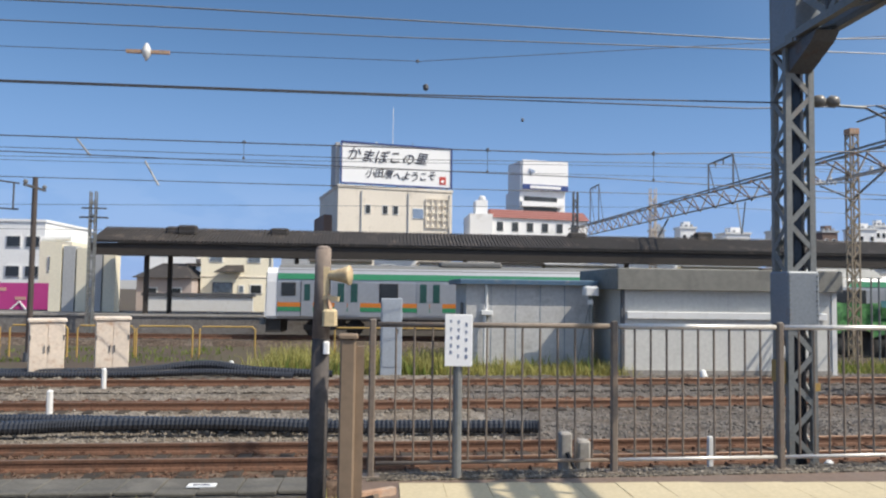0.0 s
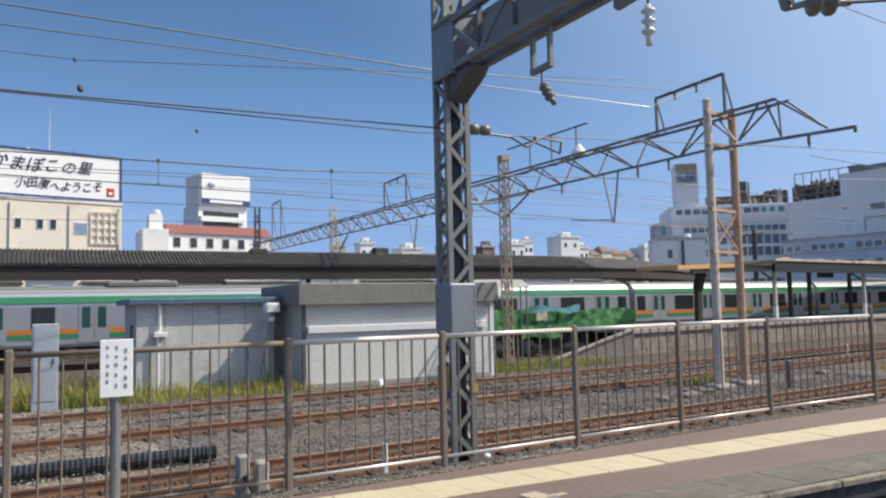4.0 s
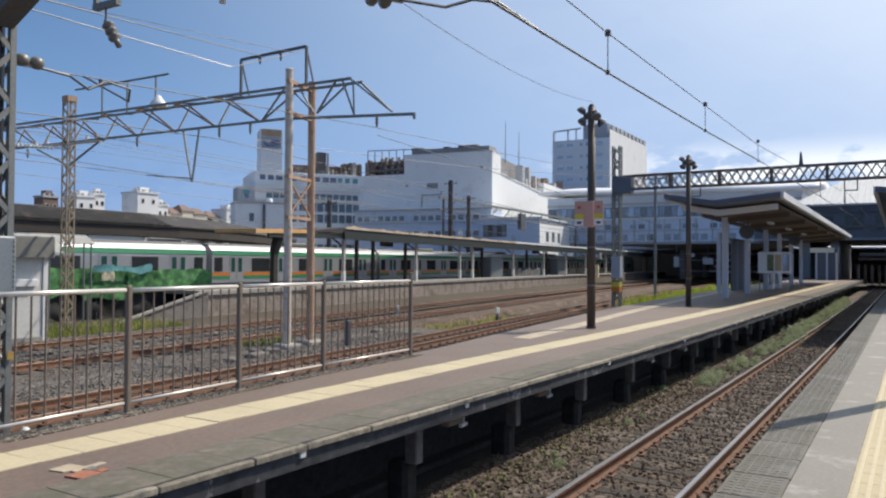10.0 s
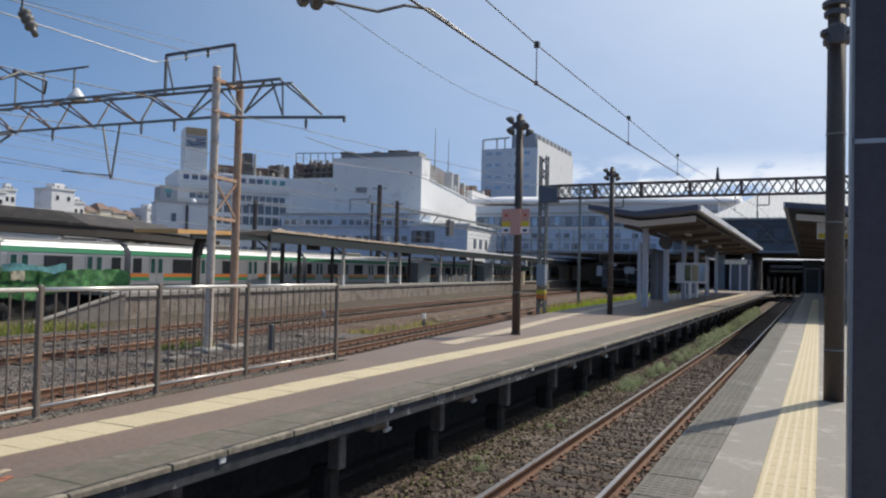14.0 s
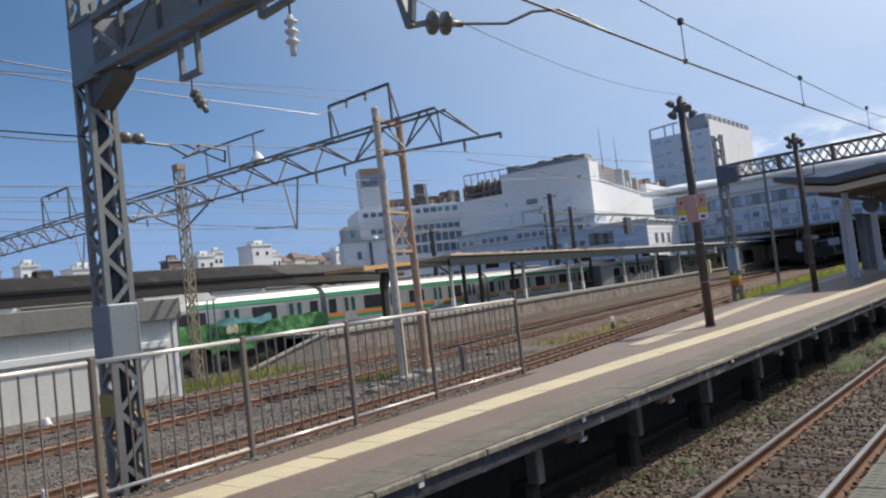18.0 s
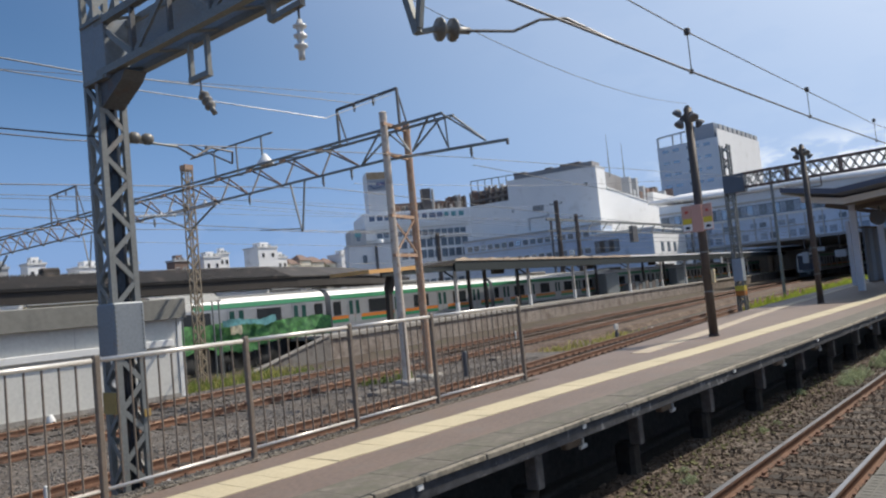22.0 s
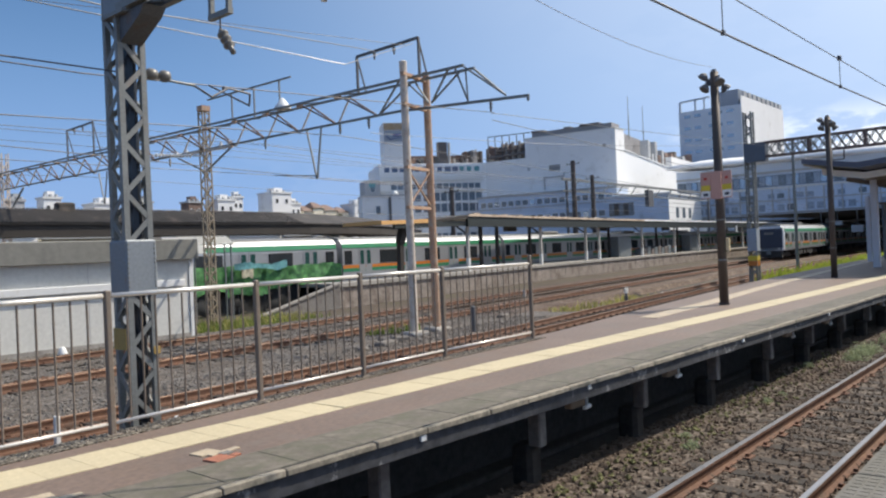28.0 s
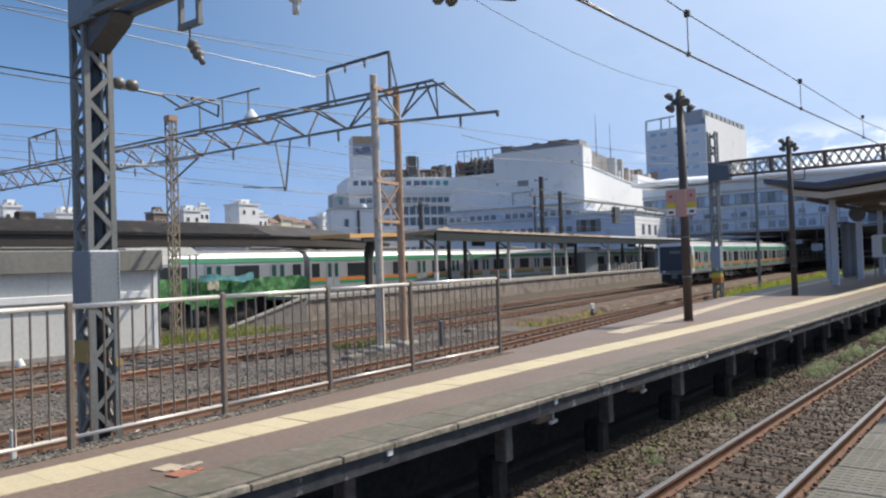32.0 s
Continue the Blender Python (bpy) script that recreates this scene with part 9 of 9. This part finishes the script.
hill.add([(x, y, -1.4) for x, y, z in pr] + pr + [(x * 1.2, y * 1.2, -1.4) for x, y, z in pr],
         [(i + 1, i, nv + i, nv + i + 1) for i in range(nv - 1)] + [(nv + i + 1, nv + i, 2 * nv + i, 2 * nv + i + 1) for i in range(nv - 1)])
piece("backdrop", hill, "grey_wall", "low hazy line of far town and hills", "hills", kind="structure")

# ---- weeds and grass ----
def blades(name, label, spots, material, h, w=0.018, seed=1):
    """Grass and weeds: bent two-piece blades at given spots (x, y, z, height factor)."""
    rr = random.Random(seed)
    s = Shape()
    for x, y, z, k in spots:
        for _ in range(1):
            a = rr.uniform(0, 2 * math.pi)
            hh = h * k * rr.uniform(0.5, 1.15)
            lean = hh * rr.uniform(0.1, 0.55)
            dx, dy = math.cos(a), math.sin(a)
            ww = w * rr.uniform(0.7, 1.4)
            px, py = -dy * ww, dx * ww
            m = (x + dx * lean * 0.35, y + dy * lean * 0.35, z + hh * 0.6)
            t = (x + dx * lean, y + dy * lean, z + hh)
            s.add([(x - px, y - py, z - 0.03), (x + px, y + py, z - 0.03), (m[0] + px * 0.8, m[1] + py * 0.8, m[2]), (m[0] - px * 0.8, m[1] - py * 0.8, m[2]), t], [(0, 1, 2, 3), (3, 2, 4)])
    return piece(name, s, material, label, "weeds", kind="stuff")


def patch(n, xr, yr, z, seed, clump=0.35, f=None, size=1.0):
    """Spots gathered in clumps over a stretch of the plan; f gives y for x."""
    rr = random.Random(seed)
    out = []
    centres = [(rr.uniform(*xr), rr.uniform(*yr), rr.uniform(0.55, 1.2)) for _ in range(max(3, n // 28))]
    for _ in range(n):
        cx, cy, k = rr.choice(centres)
        x, y = cx + rr.gauss(0, clump), cy + rr.gauss(0, clump * 0.6)
        out.append((x, y + (f(x) if f else 0.0), z, k * size))
    return out


blades("grass", "tall yellow-green grass in front of the sheds", patch(4600, (-3.9, 2.6), (24.4, 27.8), -1.34, 1, 0.4), "weed", 0.85, 0.018, 1)
blades("grass", "green weeds along the shed walls", patch(3000, (2.3, 7.4), (23.7, 25.2), -1.34, 2, 0.3), "weed", 0.62, 0.018, 2)
blades("grass", "green weeds along the shed walls", patch(900, (-3, 7.4), (24.2, 25.2), -1.34, 32, 0.3), "weed_green", 0.7, 0.02, 32)
blades("grass", "green weeds between shed and ramp", patch(900, (15.2, 22.5), (25.6, 29.0), -1.34, 3, 0.5), "weed", 0.42, 0.016, 3)
blades("grass", "green weeds between shed and ramp", patch(1100, (15.2, 22.5), (25.2, 29.5), -1.34, 33, 0.5), "weed_green", 0.42, 0.018, 33)
blades("grass", "sparse weeds along the street side", patch(700, (-16, -7), (29.5, 37), -1.34, 4, 0.7), "weed_green", 0.2, 0.02, 4)
blades("grass", "low weeds beside the end of the platform", patch(5200, (-8, 9), (7.4, 10.3), -1.34, 5, 0.35), "weed", 0.24, 0.01, 5)
blades("grass", "bright green grass bank behind the canopy", patch(13000, (47, 98), (11.0, 14.6), -1.30, 6, 1.2, lambda x: (x - 50) * 0.05), "weed_bright", 0.75, 0.05, 6)
blades("grass", "weeds beside the middle tracks", patch(420, (27, 36), (15.8, 17.2), -1.2, 7, 0.5, lambda x: (x - 30) * 0.06), "weed", 0.28, 0.02, 7)
blades("grass", "weeds at the foot of the truss poles", patch(160, (17.0, 18.4), (16.9, 17.6), -1.2, 8, 0.2), "weed_green", 0.5, 0.02, 8)


def leafy(name, label, n, xr, yr, z, material, seed, spread, high, leaf):
    """Low shrubs: small leaves on short stems, gathered in uneven clumps."""
    rr = random.Random(seed)
    s = Shape()
    cs = [(rr.uniform(*xr), rr.uniform(*yr), rr.uniform(0.5, 1.2)) for _ in range(max(4, n // 330))]
    for cx, cy, k in cs:
        s.path([(cx, cy, z), (cx + 0.03, cy, z + high * k * 0.6)], [0.012, 0.005], 4)
    for _ in range(n):
        cx, cy, k = rr.choice(cs)
        u = rr.random() ** 0.5
        a = rr.uniform(0, 2 * math.pi)
        x, y = cx + math.cos(a) * spread * u * k, cy + math.sin(a) * spread * u * k * 0.7
        zz = z + high * k * (1 - u * u * 0.7) * rr.uniform(0.25, 1.0)
        d = Vector((rr.gauss(0, 1), rr.gauss(0, 1), rr.gauss(0.4, 0.7))).normalized()
        e = d.cross(Vector((rr.gauss(0, 1), rr.gauss(0, 1), rr.gauss(0, 1)))).normalized()
        l = leaf * rr.uniform(0.6, 1.4)
        p = Vector((x, y, zz))
        s.add([p, p + d * l * 0.5 + e * l * 0.28, p + d * l, p + d * l * 0.5 - e * l * 0.28], [(0, 1, 2, 3)])
    return piece(name, s, material, label, "weeds", kind="stuff")


leafy("weeds", "pale green weeds along the foot of the platform", 30000, (27, 60), (3.05, 3.4), -1.12, "weed_pale", 21, 0.42, 0.5, 0.06)
leafy("weeds", "pale green weed clumps on the ballast", 5200, (19.5, 27), (3.15, 3.6), -1.12, "weed_pale", 22, 0.3, 0.36, 0.045)
leafy("weeds", "one round pale weed clump on the ballast", 2400, (17.0, 18.4), (3.55, 3.7), -1.12, "weed_pale", 24, 0.3, 0.3, 0.04)
leafy("weeds", "small pale weeds scattered on the ballast", 1800, (9, 16.5), (3.75, 4.25), -1.12, "weed_pale", 23, 0.16, 0.13, 0.032)


def dome(name, label, x, y, w, h):
    s = Shape().lathe((x, y, -1.36), (0, 0, 1), [(0, w), (h * 0.6, w * 0.9), (h * 0.9, w * 0.55), (h, 0.03)], 12)
    return piece(name, s, "white_paint", label, "marker", "white markers", smooth=True)


dome("white_marker", "low white domed marker between the rails", 34.5, 15.6, 0.13, 0.42)
dome("white_marker", "low white domed marker between the rails", 9.9, 23.2, 0.16, 0.52)
pt = thing("point_indicator", "white cross-shaped point indicator beside the track", "signal", at=(30.6, 13.6 + 1.9, -1.2))
part("stem", Shape().tube((0, 0, 0), (0, 0, 0.75), 0.05), "steel_dark", pt)
part("plate", Shape().bevel_box(-0.16, 0.16, -0.04, 0.04, 0.5, 0.75, 0.03), "white_paint", pt)
part("lamp_box", Shape().bevel_box(-0.07, 0.07, -0.07, 0.07, 0.2, 0.4, 0.02), "steel_dark", pt)

# ---- loose ballast stones ----
def stones(name, label, n, place, size, material, seed):
    """Broken stones, each an uneven octahedron."""
    rng = np.random.default_rng(seed)
    c = np.array([place(rng) for _ in range(n)])
    base = np.array([(1, 0, 0), (-1, 0, 0), (0, 1, 0), (0, -1, 0), (0, 0, 1), (0, 0, -1)], float)
    tri = np.array([(0, 2, 4), (2, 1, 4), (1, 3, 4), (3, 0, 4), (2, 0, 5), (1, 2, 5), (3, 1, 5), (0, 3, 5)])
    v = base[None] * rng.uniform(0.55, 1.25, (n, 6, 1)) + rng.normal(0, 0.15, (n, 6, 3))
    ang = rng.uniform(0, 6.28, n)
    ca, sa = np.cos(ang), np.sin(ang)
    x, y = v[..., 0].copy(), v[..., 1].copy()
    v[..., 0], v[..., 1] = x * ca[:, None] - y * sa[:, None], x * sa[:, None] + y * ca[:, None]
    v *= (size * rng.uniform(0.6, 1.5, (n, 1, 1)))
    v[..., 2] *= 0.75
    v += c[:, None, :]
    f = (tri[None] + (np.arange(n) * 6)[:, None, None]).reshape(-1, 3)
    me = bpy.data.meshes.new(name)
    me.from_pydata(v.reshape(-1, 3).tolist(), [], f.tolist())
    me.materials.append(M[material])
    ob = new(name, me)
    return tagged(ob, label, "stones", kind="stuff")


def near_bed(rng):
    x = -6.0 + 40.0 * rng.random() ** 1.25
    y = rng.uniform(1.3, 4.75)
    return (x, y + T1(x) - 2.6, BED + 0.026 + rng.uniform(-0.012, 0.02))


def yard_bed(f, half, x0, x1):
    def place(rng):
        x = rng.uniform(x0, x1)
        return (x, f(x) + rng.uniform(-half, half), BED + rng.uniform(-0.01, 0.02))
    return place


stones("ballast_stones", "loose brown crushed stones of the near track", 30000, near_bed, 0.028, "stone_brown", 1)
stones("ballast_stones", "mossy stones of the near track", 600, lambda rng: (4.0 + 14 * rng.random() ** 1.5, 4.35 - abs(rng.normal(0, 0.35)), BED + 0.04 + rng.uniform(-0.01, 0.02)), 0.028, "moss", 9)
stones("ballast_stones", "loose rust-brown crushed stones beyond the fence", 9000, yard_bed(T2, 1.2, -9, 24), 0.034, "stone_rust", 2)
def strip_bed(x0, x1):
    def place(rng):
        x = rng.uniform(x0, x1)
        return (x, T2(x) + rng.uniform(1.25, 3.1), BED + rng.uniform(-0.02, 0.01))
    return place


stones("ballast_stones", "loose grey crushed stones between the tracks", 4000, strip_bed(2, 24), 0.036, "stone_grey", 12)
stones("ballast_stones", "pale crushed stones between the tracks", 2600, strip_bed(-12, 2), 0.036, "stone_pale", 13)
stones("ballast_stones", "loose grey crushed stones of the middle track", 4600, yard_bed(T3, 2.3, 2, 26), 0.036, "stone_grey", 3)
stones("ballast_stones", "pale crushed stones of the middle track", 3200, yard_bed(T3, 2.3, -13, 2), 0.036, "stone_pale", 14)
stones("ballast_stones", "loose grey crushed stones by the sheds", 2600, yard_bed(T4, 2.0, 2, 22), 0.038, "stone_grey", 4)
stones("ballast_stones", "pale crushed stones by the sheds", 2000, yard_bed(T4, 2.0, -13, 2), 0.038, "stone_pale", 15)
stones("ballast_stones", "rubble along the foot of the fence", 800, lambda rng: (lambda x: (x, P2_FAR(x) - rng.uniform(0.02, 0.24), 0.012 + rng.uniform(-0.01, 0.01)))(rng.uniform(0.2, 10.5)), 0.015, "stone_pale", 16)

# ---- paving pieces of the platforms ----
STRIP = line_of([-1, 0, 5, 10, 15, 20, 47, 100], [5.88, 5.87, 5.77, 5.69, 5.5, 5.36, 5.05, 4.8])
STRIP2 = line_of([12, 17, 24, 31, 100], [6.5, 6.78, 7.4, 7.9, 8.9])
tile_a = Shape().bevel_box(-0.1705, 0.1705, -0.25, 0.25, -0.01, 0.008, 0.003).mesh("tactile_slab", M["tactile"])
# worn second strip, its colour also lightened for the sunny patch there
tile_b = Shape().bevel_box(-0.148, 0.148, -0.19, 0.19, -0.01, 0.006, 0.003).mesh("tactile_slab", M["tactile_pale"])
for i in range(215):
    x = 0.12 + i * 0.342
    rr = random.Random(i)
    o = new("tactile_slab", tile_a)
    o.parent = isl
    o.matrix_basis = pose(x, STRIP(x), rr.uniform(-0.002, 0.003), rr.uniform(-0.5, 0.5), rr.uniform(-0.5, 0.5), rr.uniform(-1, 1))
for i in range(120):
    x = 14.2 + i * 0.30
    o = new("tactile_slab", tile_b)
    o.parent = isl
    o.matrix_basis = pose(x, STRIP2(x), 0.002, 0, 0, 4)
rr = random.Random(77)
x = P2A
while x < 62:
    L = rr.uniform(0.5, 0.95)
    d = rr.uniform(0.0, 0.012)
    me = Shape().bevel_box(0.004, L - 0.006, d, 0.072, -0.045, 0.004 - rr.uniform(0, 0.008), 0.008).mesh("kerb_stone", M["lip_pale"])
    o = new("kerb_stone", me)
    o.parent = isl
    o.matrix_basis = pose(x, P2_NEAR(x), 0, 0, 0, math.degrees(math.atan2(P2_NEAR(x + L) - P2_NEAR(x), L)))
    x += L
slab_me = Shape().bevel_box(-0.298, 0.298, -0.258, 0.258, -0.01, 0.006, 0.003).mesh("paving_slab", M["edge_slab"])
for i in range(60):
    x = 0.3 + i * 0.6
    o = new("paving_slab", slab_me)
    o.parent = isl
    o.matrix_basis = pose(x, P2_NEAR(x) + 0.345, random.Random(i).uniform(0.0, 0.004), 0, 0, -1.0)
bars = Shape().bevel_box(-0.1495, 0.1495, -0.19, 0.19, -0.01, 0.006, 0.004)
for k in range(5):
    y = -0.15 + k * 0.075
    s = Shape()
    band(s, lambda x: OWN_EDGE(x) - 0.95 - (x - 5) * 0.006, -10.15, 61.8, y - 0.014, y + 0.014, 0.006, 0.013, 1.5)
    part("raised_bar", s, "tactile_bar", own, "raised guiding bar")
bars = bars.mesh("tactile_tile", M["tactile_own"])
for i in range(240):
    x = -10.0 + i * 0.30
    o = new("tactile_tile", bars)
    o.parent = own
    o.matrix_basis = pose(x, OWN_EDGE(x) - 0.95 - (x - 5) * 0.006, 0.001)
grooved = Shape().bevel_box(-0.295, 0.295, -0.195, 0.195, -0.2, 0.0, 0.006)
for a in range(8):
    for b in range(5):
        cx, cy = -0.25 + a * 0.0715, -0.14 + b * 0.07
        grooved.bevel_box(cx - 0.029, cx + 0.029, cy - 0.029, cy + 0.029, -0.006, 0.0025, 0.0025)
grooved = grooved.mesh("edge_tile", M["edge_tile"])
for i in range(165):
    x = -10.0 + i * 0.60
    rr = random.Random(i + 500)
    o = new("edge_tile", grooved)
    o.parent = own
    o.matrix_basis = pose(x, OWN_EDGE(x) - 0.198, rr.uniform(-0.002, 0.002))


def motions():
    """The arriving train rolls in along the middle track."""
    rows = []
    for t in (0, 2, 4, 6, 8, 10, 12, 14, 16, 18, 20, 22, 24, 26, 28, 29, 30, 31, 32):
        x = float(np.interp(t, [0, 20, 24, 26, 28, 30, 32], [205, 122, 104, 94.5, 83.5, 72.9, 62.5]))
        xa, xb = min(x, 158.0), min(x + 40, 160)
        turn = math.degrees(math.atan2(T3(xb) - T3(xa), max(xb - xa, 1.0))) if xb - xa > 5 else 3.2
        rows.append((t, pose(x, T3(min(x, 160)) + max(0, x - 160) * 0.055, RAIL, 0, 0, turn)))
    walk(arriving, rows)


motions()
